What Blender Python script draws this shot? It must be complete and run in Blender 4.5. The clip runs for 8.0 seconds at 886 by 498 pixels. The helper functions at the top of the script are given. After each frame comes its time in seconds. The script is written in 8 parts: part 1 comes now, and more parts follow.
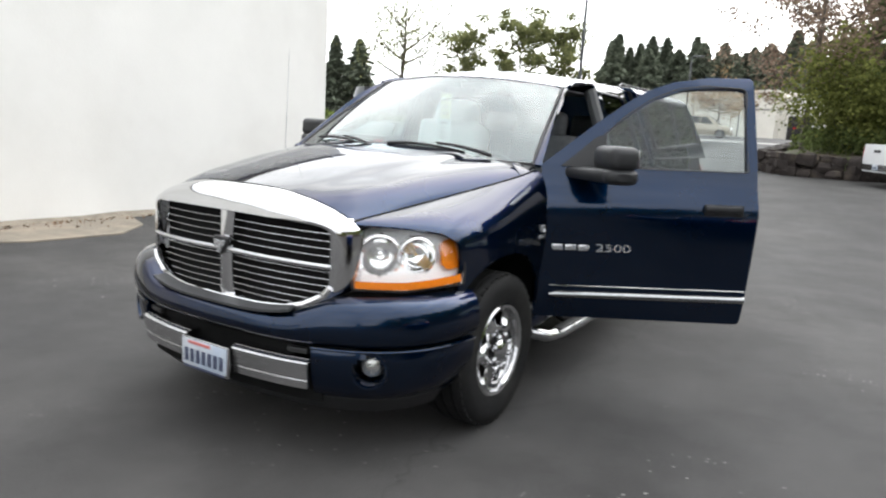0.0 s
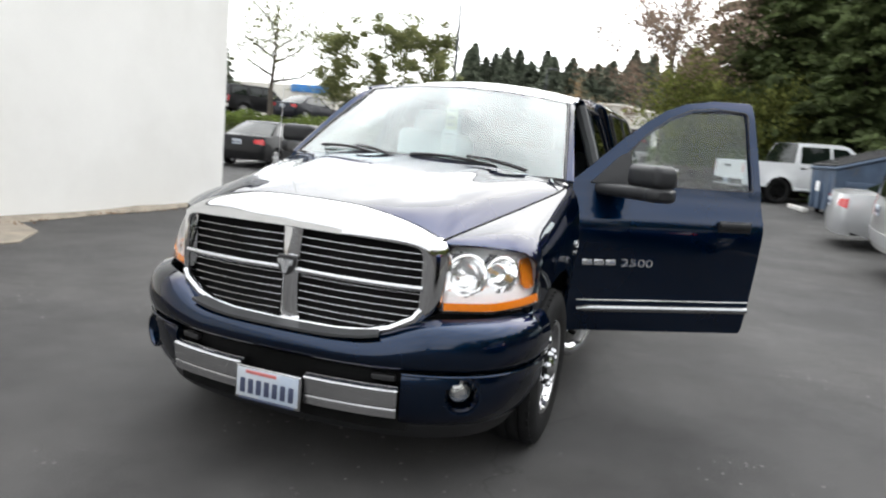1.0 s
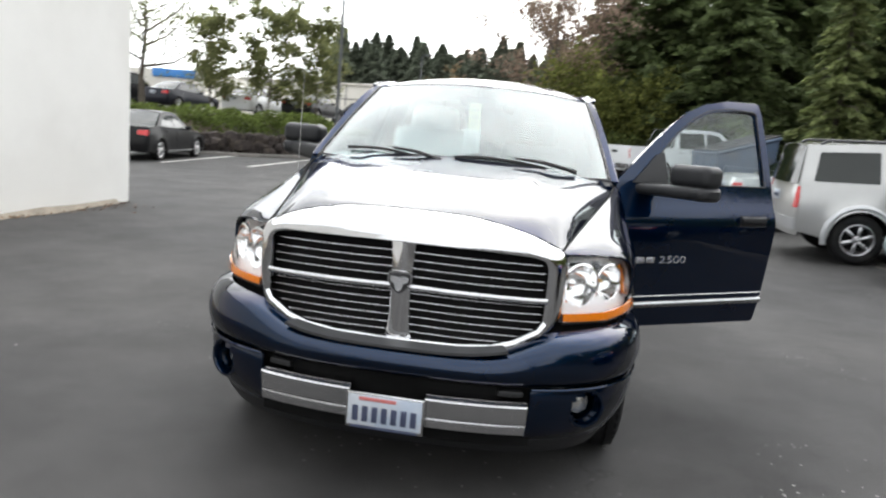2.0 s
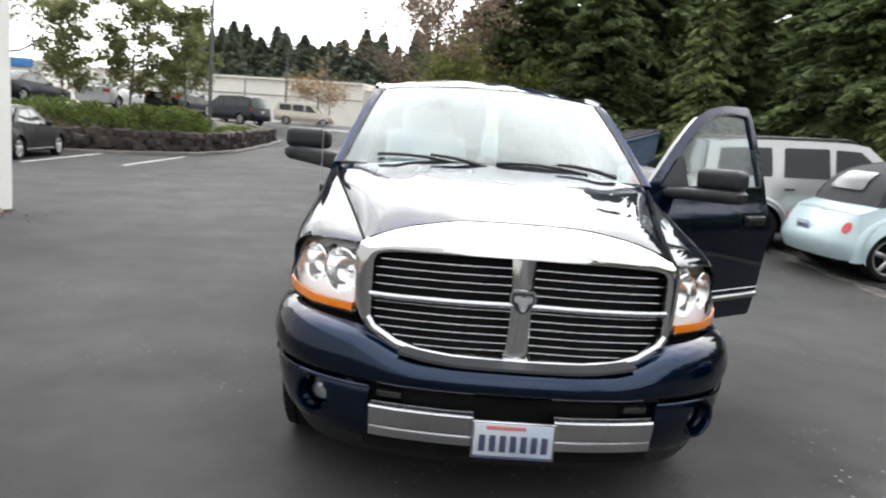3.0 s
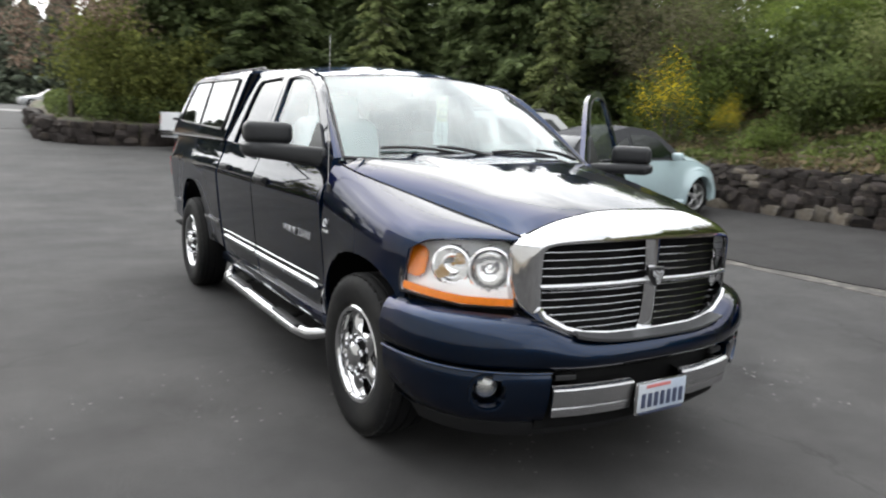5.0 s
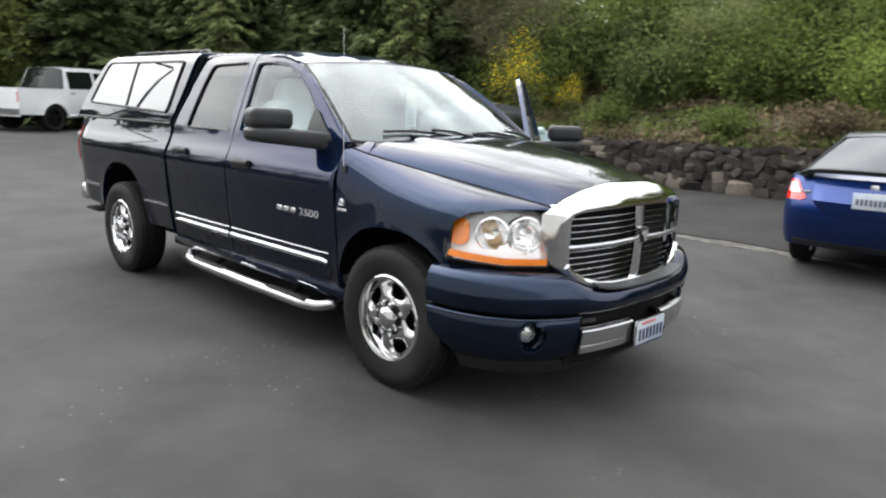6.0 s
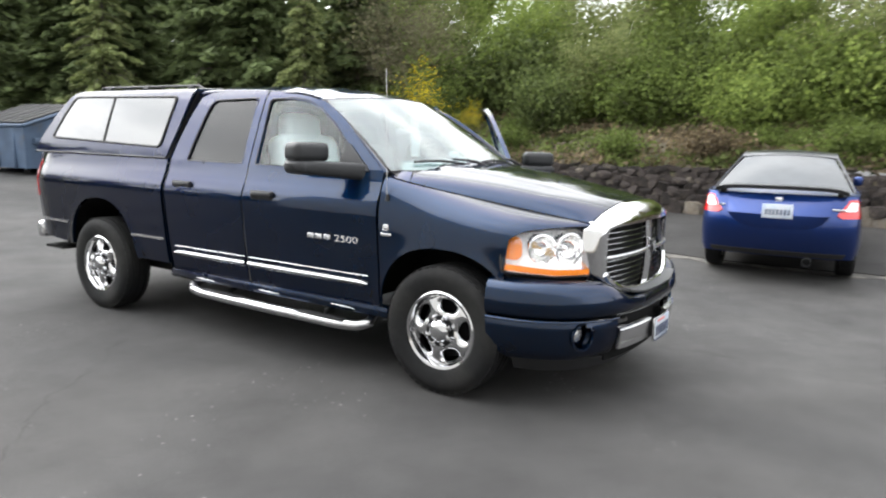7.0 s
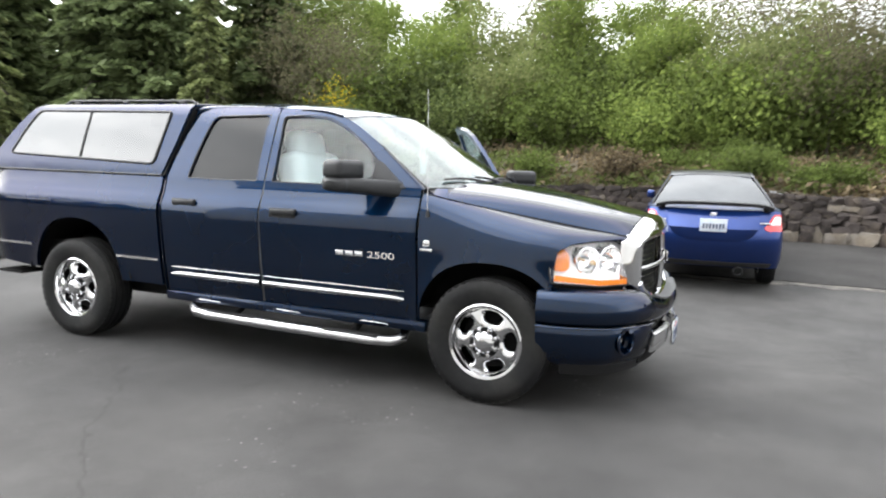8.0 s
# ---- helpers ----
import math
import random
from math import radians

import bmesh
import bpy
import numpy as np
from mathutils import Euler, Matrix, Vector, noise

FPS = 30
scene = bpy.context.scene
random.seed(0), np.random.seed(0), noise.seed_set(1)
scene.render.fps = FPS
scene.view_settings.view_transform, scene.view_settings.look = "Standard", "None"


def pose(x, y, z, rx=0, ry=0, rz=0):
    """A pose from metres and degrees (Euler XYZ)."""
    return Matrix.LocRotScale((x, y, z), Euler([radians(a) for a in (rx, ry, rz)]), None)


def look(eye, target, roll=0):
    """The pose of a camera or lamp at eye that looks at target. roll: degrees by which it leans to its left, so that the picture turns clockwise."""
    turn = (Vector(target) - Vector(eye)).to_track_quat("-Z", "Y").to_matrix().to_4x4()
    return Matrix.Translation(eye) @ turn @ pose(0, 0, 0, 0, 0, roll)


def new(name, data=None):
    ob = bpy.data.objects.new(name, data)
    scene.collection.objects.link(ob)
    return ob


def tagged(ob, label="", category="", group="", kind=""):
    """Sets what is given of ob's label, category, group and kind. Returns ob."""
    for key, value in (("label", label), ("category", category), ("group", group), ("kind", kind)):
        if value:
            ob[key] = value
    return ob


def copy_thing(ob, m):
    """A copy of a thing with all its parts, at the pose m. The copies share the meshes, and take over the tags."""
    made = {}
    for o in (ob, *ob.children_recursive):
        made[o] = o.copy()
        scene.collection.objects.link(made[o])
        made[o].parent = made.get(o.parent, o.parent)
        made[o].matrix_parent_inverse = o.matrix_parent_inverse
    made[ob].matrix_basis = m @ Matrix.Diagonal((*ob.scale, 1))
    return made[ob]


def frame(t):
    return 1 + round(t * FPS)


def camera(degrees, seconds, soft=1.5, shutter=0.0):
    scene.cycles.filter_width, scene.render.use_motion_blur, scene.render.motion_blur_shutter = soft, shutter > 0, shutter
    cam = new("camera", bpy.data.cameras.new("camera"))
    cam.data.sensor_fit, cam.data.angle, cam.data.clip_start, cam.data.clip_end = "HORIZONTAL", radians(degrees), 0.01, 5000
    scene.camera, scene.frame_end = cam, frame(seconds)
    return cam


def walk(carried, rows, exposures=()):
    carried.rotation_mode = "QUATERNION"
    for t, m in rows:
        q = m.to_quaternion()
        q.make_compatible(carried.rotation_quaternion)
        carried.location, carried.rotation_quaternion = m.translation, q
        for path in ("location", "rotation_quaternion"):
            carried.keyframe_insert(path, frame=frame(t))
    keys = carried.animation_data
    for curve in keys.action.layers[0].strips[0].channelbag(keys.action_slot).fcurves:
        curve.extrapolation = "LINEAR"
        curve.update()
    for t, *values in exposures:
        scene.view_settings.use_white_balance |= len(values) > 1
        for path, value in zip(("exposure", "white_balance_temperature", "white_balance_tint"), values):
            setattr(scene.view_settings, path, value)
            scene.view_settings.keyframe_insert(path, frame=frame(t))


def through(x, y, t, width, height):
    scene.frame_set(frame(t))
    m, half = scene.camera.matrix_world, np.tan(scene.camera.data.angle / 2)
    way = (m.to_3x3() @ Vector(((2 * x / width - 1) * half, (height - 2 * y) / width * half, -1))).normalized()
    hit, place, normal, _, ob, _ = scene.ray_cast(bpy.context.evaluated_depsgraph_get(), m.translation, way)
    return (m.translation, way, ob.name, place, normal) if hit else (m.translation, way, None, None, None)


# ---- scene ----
cam = camera(64.6, 8.0, soft=2.15, shutter=0.45)
PATH = [
    (0, (2.511, -3.124, 1.526), (1.485, -1.444, 1.175), 3.5),
    (0.5, (2.047, -3.322, 1.472), (1.131, -1.57, 1.171), 3.1),
    (1, (1.569, -3.469, 1.505), (0.913, -1.606, 1.193), 5.4),
    (1.5, (1.072, -3.593, 1.5), (0.603, -1.685, 1.125), 3.6),
    (2, (0.569, -3.62, 1.508), (0.27, -1.669, 1.189), 5.0),
    (2.2, (0.359, -3.639, 1.491), (0.163, -1.671, 1.195), 4.0),
    (3.3, (-0.693, -3.472, 1.505), (-0.464, -1.511, 1.19), 4.3),
    (3.5, (-0.87, -3.435, 1.489), (-0.508, -1.494, 1.166), 3.4),
    (4, (-1.394, -3.236, 1.469), (-0.771, -1.367, 1.127), 5.4),
    (4.2, (-1.557, -3.179, 1.517), (-0.889, -1.326, 1.168), 4.4),
    (5.3, (-2.748, -2.943, 1.49), (-1.59, -1.349, 1.148), 2.8),
    (5.5, (-2.962, -2.891, 1.531), (-1.761, -1.334, 1.163), 2.7),
    (6, (-3.478, -2.758, 1.518), (-2.051, -1.409, 1.139), 2.6),
    (6.5, (-3.959, -2.51, 1.53), (-2.45, -1.246, 1.179), -0.2),
    (7, (-4.431, -2.235, 1.526), (-2.769, -1.164, 1.226), 1.6),
    (7.5, (-4.783, -1.841, 1.531), (-3.029, -0.92, 1.256), 0.4),
    (8, (-5.038, -1.394, 1.488), (-3.205, -0.629, 1.252), 1.9),
]
walk(cam, [(t, look(eye, target, roll)) for t, eye, target, roll in PATH], [(0.0, 0.06), (2.0, -0.06), (4.0, -0.08), (5.5, -0.06), (6.5, 0.32), (7.2, 0.55), (8.0, 0.66)])

# ---- sky and sun: bright broken overcast ----
world = bpy.data.worlds.new("sky")
scene.world = world
world.use_nodes = True
wn, wl = world.node_tree.nodes, world.node_tree.links
wn.clear()
w_out = wn.new("ShaderNodeOutputWorld")
w_bg = wn.new("ShaderNodeBackground")
w_sky = wn.new("ShaderNodeTexSky")
w_sky.sky_type = "NISHITA"
w_sky.sun_disc = False
SUN_UP, SUN_ROUND = 40.0, 6.0
w_sky.sun_elevation, w_sky.sun_rotation = radians(SUN_UP), radians(SUN_ROUND)
w_sky.air_density, w_sky.dust_density = 1.0, 3.0
w_geo = wn.new("ShaderNodeTexCoord")
w_sep = wn.new("ShaderNodeSeparateXYZ")
wl.new(w_geo.outputs["Generated"], w_sep.inputs[0])
# cloud deck: brighter overhead, as an overcast sky is
w_ramp = wn.new("ShaderNodeMapRange")
w_ramp.inputs["From Min"].default_value, w_ramp.inputs["From Max"].default_value = 0.0, 1.0
w_ramp.inputs["To Min"].default_value, w_ramp.inputs["To Max"].default_value = 1.60, 2.15
wl.new(w_sep.outputs["Z"], w_ramp.inputs["Value"])
w_map = wn.new("ShaderNodeMapping")
w_map.inputs["Scale"].default_value = (1.6, 1.6, 3.4)
wl.new(w_geo.outputs["Generated"], w_map.inputs["Vector"])
w_noise = wn.new("ShaderNodeTexNoise")
w_noise.inputs["Scale"].default_value, w_noise.inputs["Detail"].default_value, w_noise.inputs["Roughness"].default_value = 2.2, 7.0, 0.58
wl.new(w_map.outputs[0], w_noise.inputs["Vector"])
w_cr = wn.new("ShaderNodeValToRGB")
w_cr.color_ramp.elements[0].position, w_cr.color_ramp.elements[0].color = 0.34, (0.84, 0.87, 0.91, 1)
w_cr.color_ramp.elements[1].position, w_cr.color_ramp.elements[1].color = 0.62, (1.31, 1.33, 1.35, 1)
wl.new(w_noise.outputs["Fac"], w_cr.inputs["Fac"])
w_mul = wn.new("ShaderNodeVectorMath")
w_mul.operation = "MULTIPLY"
wl.new(w_cr.outputs["Color"], w_mul.inputs[0])
wl.new(w_ramp.outputs[0], w_mul.inputs[1])
w_sc = wn.new("ShaderNodeVectorMath")
w_sc.operation = "SCALE"
w_sc.inputs["Scale"].default_value = 0.10
wl.new(w_sky.outputs[0], w_sc.inputs[0])
w_mix = wn.new("ShaderNodeMix")
w_mix.data_type = "RGBA"
w_mix.inputs["Factor"].default_value = 0.86
wl.new(w_sc.outputs[0], w_mix.inputs[6])
wl.new(w_mul.outputs[0], w_mix.inputs[7])
# thin cloud glows widely round the hidden sun
_a, _e = radians(SUN_ROUND), radians(SUN_UP)
SUN_WAY = (math.sin(_a) * math.cos(_e), math.cos(_a) * math.cos(_e), math.sin(_e))
w_dot = wn.new("ShaderNodeVectorMath")
w_dot.operation = "DOT_PRODUCT"
w_dot.inputs[1].default_value = SUN_WAY
wl.new(w_geo.outputs["Generated"], w_dot.inputs[0])
w_max = wn.new("ShaderNodeMath")
w_max.operation = "MAXIMUM"
w_max.inputs[1].default_value = 0.0
wl.new(w_dot.outputs["Value"], w_max.inputs[0])
w_pow = wn.new("ShaderNodeMath")
w_pow.operation = "POWER"
w_pow.inputs[1].default_value = 2.6
wl.new(w_max.outputs[0], w_pow.inputs[0])
w_glow = wn.new("ShaderNodeVectorMath")
w_glow.operation = "SCALE"
w_glow.inputs[0].default_value = (3.3, 3.27, 3.2)
wl.new(w_pow.outputs[0], w_glow.inputs["Scale"])
w_gm = wn.new("ShaderNodeVectorMath")
w_gm.operation = "MULTIPLY"
wl.new(w_glow.outputs[0], w_gm.inputs[0])
wl.new(w_cr.outputs["Color"], w_gm.inputs[1])
w_add = wn.new("ShaderNodeVectorMath")
w_add.operation = "ADD"
wl.new(w_mix.outputs[2], w_add.inputs[0])
wl.new(w_gm.outputs[0], w_add.inputs[1])
wl.new(w_add.outputs[0], w_bg.inputs["Color"])
w_bg.inputs["Strength"].default_value = 1.0
wl.new(w_bg.outputs[0], w_out.inputs[0])

sun = new("sun", bpy.data.lights.new("sun", "SUN"))
sun.data.energy, sun.data.angle, sun.data.color = 0.6, radians(60), (1.0, 0.975, 0.94)
sun.matrix_world = look([50 * c for c in SUN_WAY], (0, 0, 0))
scene.view_settings.exposure = 0.0

# ---- materials ----
def mat(name, color, rough=0.5, metal=0.0, coat=0.0, spec=0.5, vary=0.0, scale=6.0, bump=0.0, bump_scale=40.0, rvary=0.0, coat_rough=0.03, mix=None, mix_scale=1.5, mix_lo=0.45, mix_hi=0.6, space="Object", per=None, per_amount=0.25):
    """A surface with grain at two scales: vary lightens and darkens, mix blends in a second colour in patches, per: 'object' or 'island' varies piece by piece."""
    m = bpy.data.materials.new(name)
    m.use_nodes = True
    n, l = m.node_tree.nodes, m.node_tree.links
    b = n["Principled BSDF"]
    b.inputs["Base Color"].default_value = (*color, 1)
    b.inputs["Roughness"].default_value = rough
    b.inputs["Metallic"].default_value = metal
    b.inputs["Coat Weight"].default_value = coat
    b.inputs["Coat Roughness"].default_value = coat_rough
    b.inputs["Specular IOR Level"].default_value = spec
    tc = n.new("ShaderNodeTexCoord")
    vec = tc.outputs[space]
    col = None
    if mix or vary:
        rgb = n.new("ShaderNodeRGB")
        rgb.outputs[0].default_value = (*color, 1)
        col = rgb.outputs[0]
    if mix:
        t = n.new("ShaderNodeTexNoise")
        t.inputs["Scale"].default_value, t.inputs["Detail"].default_value, t.inputs["Roughness"].default_value = mix_scale, 5.0, 0.6
        l.new(vec, t.inputs["Vector"])
        mr = n.new("ShaderNodeMapRange")
        mr.inputs["From Min"].default_value, mr.inputs["From Max"].default_value = mix_lo, mix_hi
        l.new(t.outputs["Fac"], mr.inputs["Value"])
        mx = n.new("ShaderNodeMix")
        mx.data_type = "RGBA"
        l.new(mr.outputs[0], mx.inputs["Factor"])
        l.new(col, mx.inputs[6])
        mx.inputs[7].default_value = (*mix, 1)
        col = mx.outputs[2]
    if vary:
        t = n.new("ShaderNodeTexNoise")
        t.inputs["Scale"].default_value, t.inputs["Detail"].default_value, t.inputs["Roughness"].default_value = scale, 6.0, 0.62
        l.new(vec, t.inputs["Vector"])
        mr = n.new("ShaderNodeMapRange")
        mr.inputs["From Min"].default_value, mr.inputs["From Max"].default_value = 0.3, 0.7
        mr.inputs["To Min"].default_value, mr.inputs["To Max"].default_value = 1 - vary, 1 + vary
        l.new(t.outputs["Fac"], mr.inputs["Value"])
        vm = n.new("ShaderNodeVectorMath")
        vm.operation = "SCALE"
        l.new(col, vm.inputs[0])
        l.new(mr.outputs[0], vm.inputs["Scale"])
        col = vm.outputs[0]
    if per:
        if col is None:
            rgb = n.new("ShaderNodeRGB")
            rgb.outputs[0].default_value = (*color, 1)
            col = rgb.outputs[0]
        src = n.new("ShaderNodeObjectInfo").outputs["Random"] if per == "object" else n.new("ShaderNodeNewGeometry").outputs["Random Per Island"]
        mr = n.new("ShaderNodeMapRange")
        mr.inputs["To Min"].default_value, mr.inputs["To Max"].default_value = 1 - per_amount, 1 + per_amount
        l.new(src, mr.inputs["Value"])
        vm = n.new("ShaderNodeVectorMath")
        vm.operation = "SCALE"
        l.new(col, vm.inputs[0])
        l.new(mr.outputs[0], vm.inputs["Scale"])
        col = vm.outputs[0]
    if col is not None:
        l.new(col, b.inputs["Base Color"])
    if rvary:
        t = n.new("ShaderNodeTexNoise")
        t.inputs["Scale"].default_value, t.inputs["Detail"].default_value = scale * 0.7, 5.0
        l.new(vec, t.inputs["Vector"])
        mr = n.new("ShaderNodeMapRange")
        mr.inputs["To Min"].default_value, mr.inputs["To Max"].default_value = max(0.02, rough - rvary), min(1, rough + rvary)
        l.new(t.outputs["Fac"], mr.inputs["Value"])
        l.new(mr.outputs[0], b.inputs["Roughness"])
    if bump:
        t = n.new("ShaderNodeTexNoise")
        t.inputs["Scale"].default_value, t.inputs["Detail"].default_value = bump_scale, 6.0
        l.new(vec, t.inputs["Vector"])
        bp = n.new("ShaderNodeBump")
        bp.inputs["Strength"].default_value, bp.inputs["Distance"].default_value = bump, 0.02
        l.new(t.outputs["Fac"], bp.inputs["Height"])
        l.new(bp.outputs[0], b.inputs["Normal"])
    return m


def glass_mat(name, tint, gloss_rough=0.01, shine=0.06, grow=0.9):
    """Thin car glass: tinted see-through with a clear reflection that grows at flat angles."""
    m = bpy.data.materials.new(name)
    m.use_nodes = True
    n, l = m.node_tree.nodes, m.node_tree.links
    n.clear()
    out = n.new("ShaderNodeOutputMaterial")
    tr = n.new("ShaderNodeBsdfTransparent")
    tr.inputs["Color"].default_value = (*tint, 1)
    gl = n.new("ShaderNodeBsdfGlossy")
    gl.inputs["Roughness"].default_value = gloss_rough
    lw = n.new("ShaderNodeLayerWeight")
    lw.inputs["Blend"].default_value = 0.5
    pw = n.new("ShaderNodeMath")
    pw.operation = "POWER"
    pw.inputs[1].default_value = 4.2
    l.new(lw.outputs["Facing"], pw.inputs[0])
    fr = n.new("ShaderNodeMath")
    fr.operation = "MULTIPLY_ADD"
    fr.inputs[1].default_value, fr.inputs[2].default_value = grow, shine
    l.new(pw.outputs[0], fr.inputs[0])
    mx = n.new("ShaderNodeMixShader")
    l.new(fr.outputs[0], mx.inputs[0])
    l.new(tr.outputs[0], mx.inputs[1])
    l.new(gl.outputs[0], mx.inputs[2])
    l.new(mx.outputs[0], out.inputs[0])
    return m


def leaf_mat(name, color, vary=0.45, through=0.35, other=None):
    """Leaves: each one its own shade, some light passing through."""
    m = bpy.data.materials.new(name)
    m.use_nodes = True
    n, l = m.node_tree.nodes, m.node_tree.links
    n.clear()
    out = n.new("ShaderNodeOutputMaterial")
    geo = n.new("ShaderNodeNewGeometry")
    ramp = n.new("ShaderNodeValToRGB")
    lo = tuple(c * (1 - vary) for c in color)
    hi = tuple(c * (1 + vary) for c in (other or color))
    ramp.color_ramp.elements[0].color, ramp.color_ramp.elements[1].color = (*lo, 1), (*hi, 1)
    l.new(geo.outputs["Random Per Island"], ramp.inputs[0])
    tc = n.new("ShaderNodeTexCoord")
    t = n.new("ShaderNodeTexNoise")
    t.inputs["Scale"].default_value, t.inputs["Detail"].default_value = 1.5, 3.0
    l.new(tc.outputs["Object"], t.inputs["Vector"])
    mr = n.new("ShaderNodeMapRange")
    mr.inputs["From Min"].default_value, mr.inputs["From Max"].default_value = 0.3, 0.7
    mr.inputs["To Min"].default_value, mr.inputs["To Max"].default_value = 0.50, 1.45
    l.new(t.outputs["Fac"], mr.inputs["Value"])
    vm = n.new("ShaderNodeVectorMath")
    vm.operation = "SCALE"
    l.new(ramp.outputs[0], vm.inputs[0])
    l.new(mr.outputs[0], vm.inputs["Scale"])
    d = n.new("ShaderNodeBsdfPrincipled")
    d.inputs["Roughness"].default_value, d.inputs["Specular IOR Level"].default_value = 0.72, 0.15
    l.new(vm.outputs[0], d.inputs["Base Color"])
    s = n.new("ShaderNodeBsdfTranslucent")
    l.new(vm.outputs[0], s.inputs["Color"])
    mx = n.new("ShaderNodeMixShader")
    mx.inputs[0].default_value = through
    l.new(d.outputs[0], mx.inputs[1])
    l.new(s.outputs[0], mx.inputs[2])
    l.new(mx.outputs[0], out.inputs[0])
    return m


M_NAVY = mat("navy_paint", (0.0010, 0.0128, 0.041), 0.28, 0.92, coat=1.0, spec=0.15, vary=0.06, scale=3, coat_rough=0.008, rvary=0.04)
M_NAVY.node_tree.nodes["Principled BSDF"].inputs["Coat IOR"].default_value = 1.45
M_NAVY.node_tree.nodes["Principled BSDF"].inputs["Specular Tint"].default_value = (0.04, 0.13, 0.25, 1)
M_CHROME = mat("chrome", (0.72, 0.72, 0.73), 0.06, 1.0, rvary=0.04, scale=4)
M_RIM = mat("chrome_rim", (0.62, 0.62, 0.63), 0.10, 1.0, rvary=0.05, scale=6, bump=0.03, bump_scale=25)
M_CHROME_SATIN = mat("brushed_chrome", (0.58, 0.58, 0.59), 0.26, 1.0, vary=0.05, scale=8)
M_SLAT = mat("grey_chrome_slat", (0.46, 0.46, 0.47), 0.16, 1.0, vary=0.05, scale=8)
M_BLACK = mat("black_plastic", (0.012, 0.012, 0.013), 0.5, vary=0.15, scale=20, bump=0.05, bump_scale=400)
M_TRIM = mat("textured_dark_plastic", (0.020, 0.0205, 0.022), 0.45, spec=0.35, vary=0.12, scale=12, bump=0.06, bump_scale=500)
M_DARK = mat("dark_underside", (0.006, 0.006, 0.006), 0.8, spec=0.12, vary=0.3, scale=9)
M_RUBBER = mat("tyre_rubber", (0.009, 0.009, 0.0095), 0.72, spec=0.2, vary=0.2, scale=18, mix=(0.016, 0.0157, 0.015), mix_scale=3, bump=0.1, bump_scale=120)
M_GLASS = glass_mat("clear_glass", (0.72, 0.80, 0.795), shine=0.085, grow=0.85)
M_GLASS_DARK = glass_mat("tinted_glass", (0.09, 0.10, 0.105), shine=0.042)
M_GLASS_SIDE = glass_mat("side_glass", (0.89, 0.93, 0.925), shine=0.036, grow=0.55)
M_GLASS_CAP = glass_mat("film_coated_glass", (0.07, 0.075, 0.08), shine=0.16)
M_PAD = mat("grey_step_plastic", (0.055, 0.056, 0.058), 0.5, vary=0.12, scale=14, bump=0.05, bump_scale=300)
M_MOULD = mat("dull_metal_moulding", (0.36, 0.37, 0.38), 0.24, 1.0, vary=0.06, scale=8)
M_LENS = glass_mat("lamp_lens", (0.99, 0.99, 0.99), shine=0.04)
M_AMBER = mat("amber_lens", (0.75, 0.20, 0.01), 0.18, coat=1.0, vary=0.12, scale=60)
M_BULB = mat("amber_bulb", (0.62, 0.38, 0.14), 0.15, coat=1.0, vary=0.1, scale=30)
M_RED = mat("red_lens", (0.50, 0.012, 0.015), 0.15, coat=1.0, vary=0.12, scale=40)
M_REFLECT = mat("lamp_reflector", (0.92, 0.92, 0.92), 0.10, 1.0, vary=0.03, scale=30)
M_LAMPWHITE = mat("lamp_bezel", (0.95, 0.955, 0.96), 0.25, 0.08, vary=0.03, scale=10, bump=0.12, bump_scale=22)
M_FOG = mat("fog_lamp_lens", (0.55, 0.55, 0.54), 0.10, 0.75, coat=1.0, vary=0.12, scale=60, bump=0.2, bump_scale=70)
M_TAG = mat("pale_yellow_card", (0.72, 0.70, 0.42), 0.7, vary=0.06, scale=20)
M_PLATE = mat("plate_white", (0.52, 0.55, 0.59), 0.4, vary=0.08, scale=14, mix=(0.42, 0.48, 0.57), mix_scale=9)
M_INK = mat("plate_ink", (0.045, 0.055, 0.10), 0.5, vary=0.1, scale=30)
M_PINK = mat("plate_red_ink", (0.55, 0.16, 0.15), 0.5, vary=0.1, scale=30)
M_SEAT = mat("grey_seat_cloth", (0.09, 0.09, 0.095), 0.85, vary=0.15, scale=30, bump=0.2, bump_scale=300)
M_COVER = mat("white_seat_cover", (0.86, 0.88, 0.90), 0.4, vary=0.08, scale=5, bump=0.3, bump_scale=14)
M_DASH = mat("dash_plastic", (0.06, 0.062, 0.065), 0.6, vary=0.1, scale=15)
M_PAPER = mat("white_paper", (0.85, 0.86, 0.86), 0.7, vary=0.03, scale=10)
M_LETTER = mat("silver_letters", (0.72, 0.73, 0.75), 0.25, 0.8, vary=0.05, scale=20)
M_BLACKPAINT = mat("black_paint", (0.006, 0.006, 0.007), 0.45, coat=0.2, spec=0.2, vary=0.1, scale=4)
M_DARKBLUEPAINT = mat("midnight_paint", (0.005, 0.006, 0.013), 0.30, 0.0, coat=0.25, spec=0.2, vary=0.1, scale=4)
M_SILVER = mat("silver_paint", (0.42, 0.42, 0.41), 0.32, 0.55, coat=1.0, vary=0.04, scale=4)
M_SILVER2 = mat("pale_silver_paint", (0.50, 0.51, 0.52), 0.32, 0.5, coat=1.0, vary=0.04, scale=4)
M_WHITECAR = mat("white_paint", (0.70, 0.71, 0.72), 0.35, coat=1.0, vary=0.03, scale=4)
M_AQUA = mat("pale_aqua_paint", (0.41, 0.52, 0.54), 0.35, coat=1.0, vary=0.04, scale=4)
M_ROYAL = mat("royal_blue_paint", (0.003, 0.024, 0.135), 0.34, 0.75, coat=0.7, vary=0.05, scale=4)
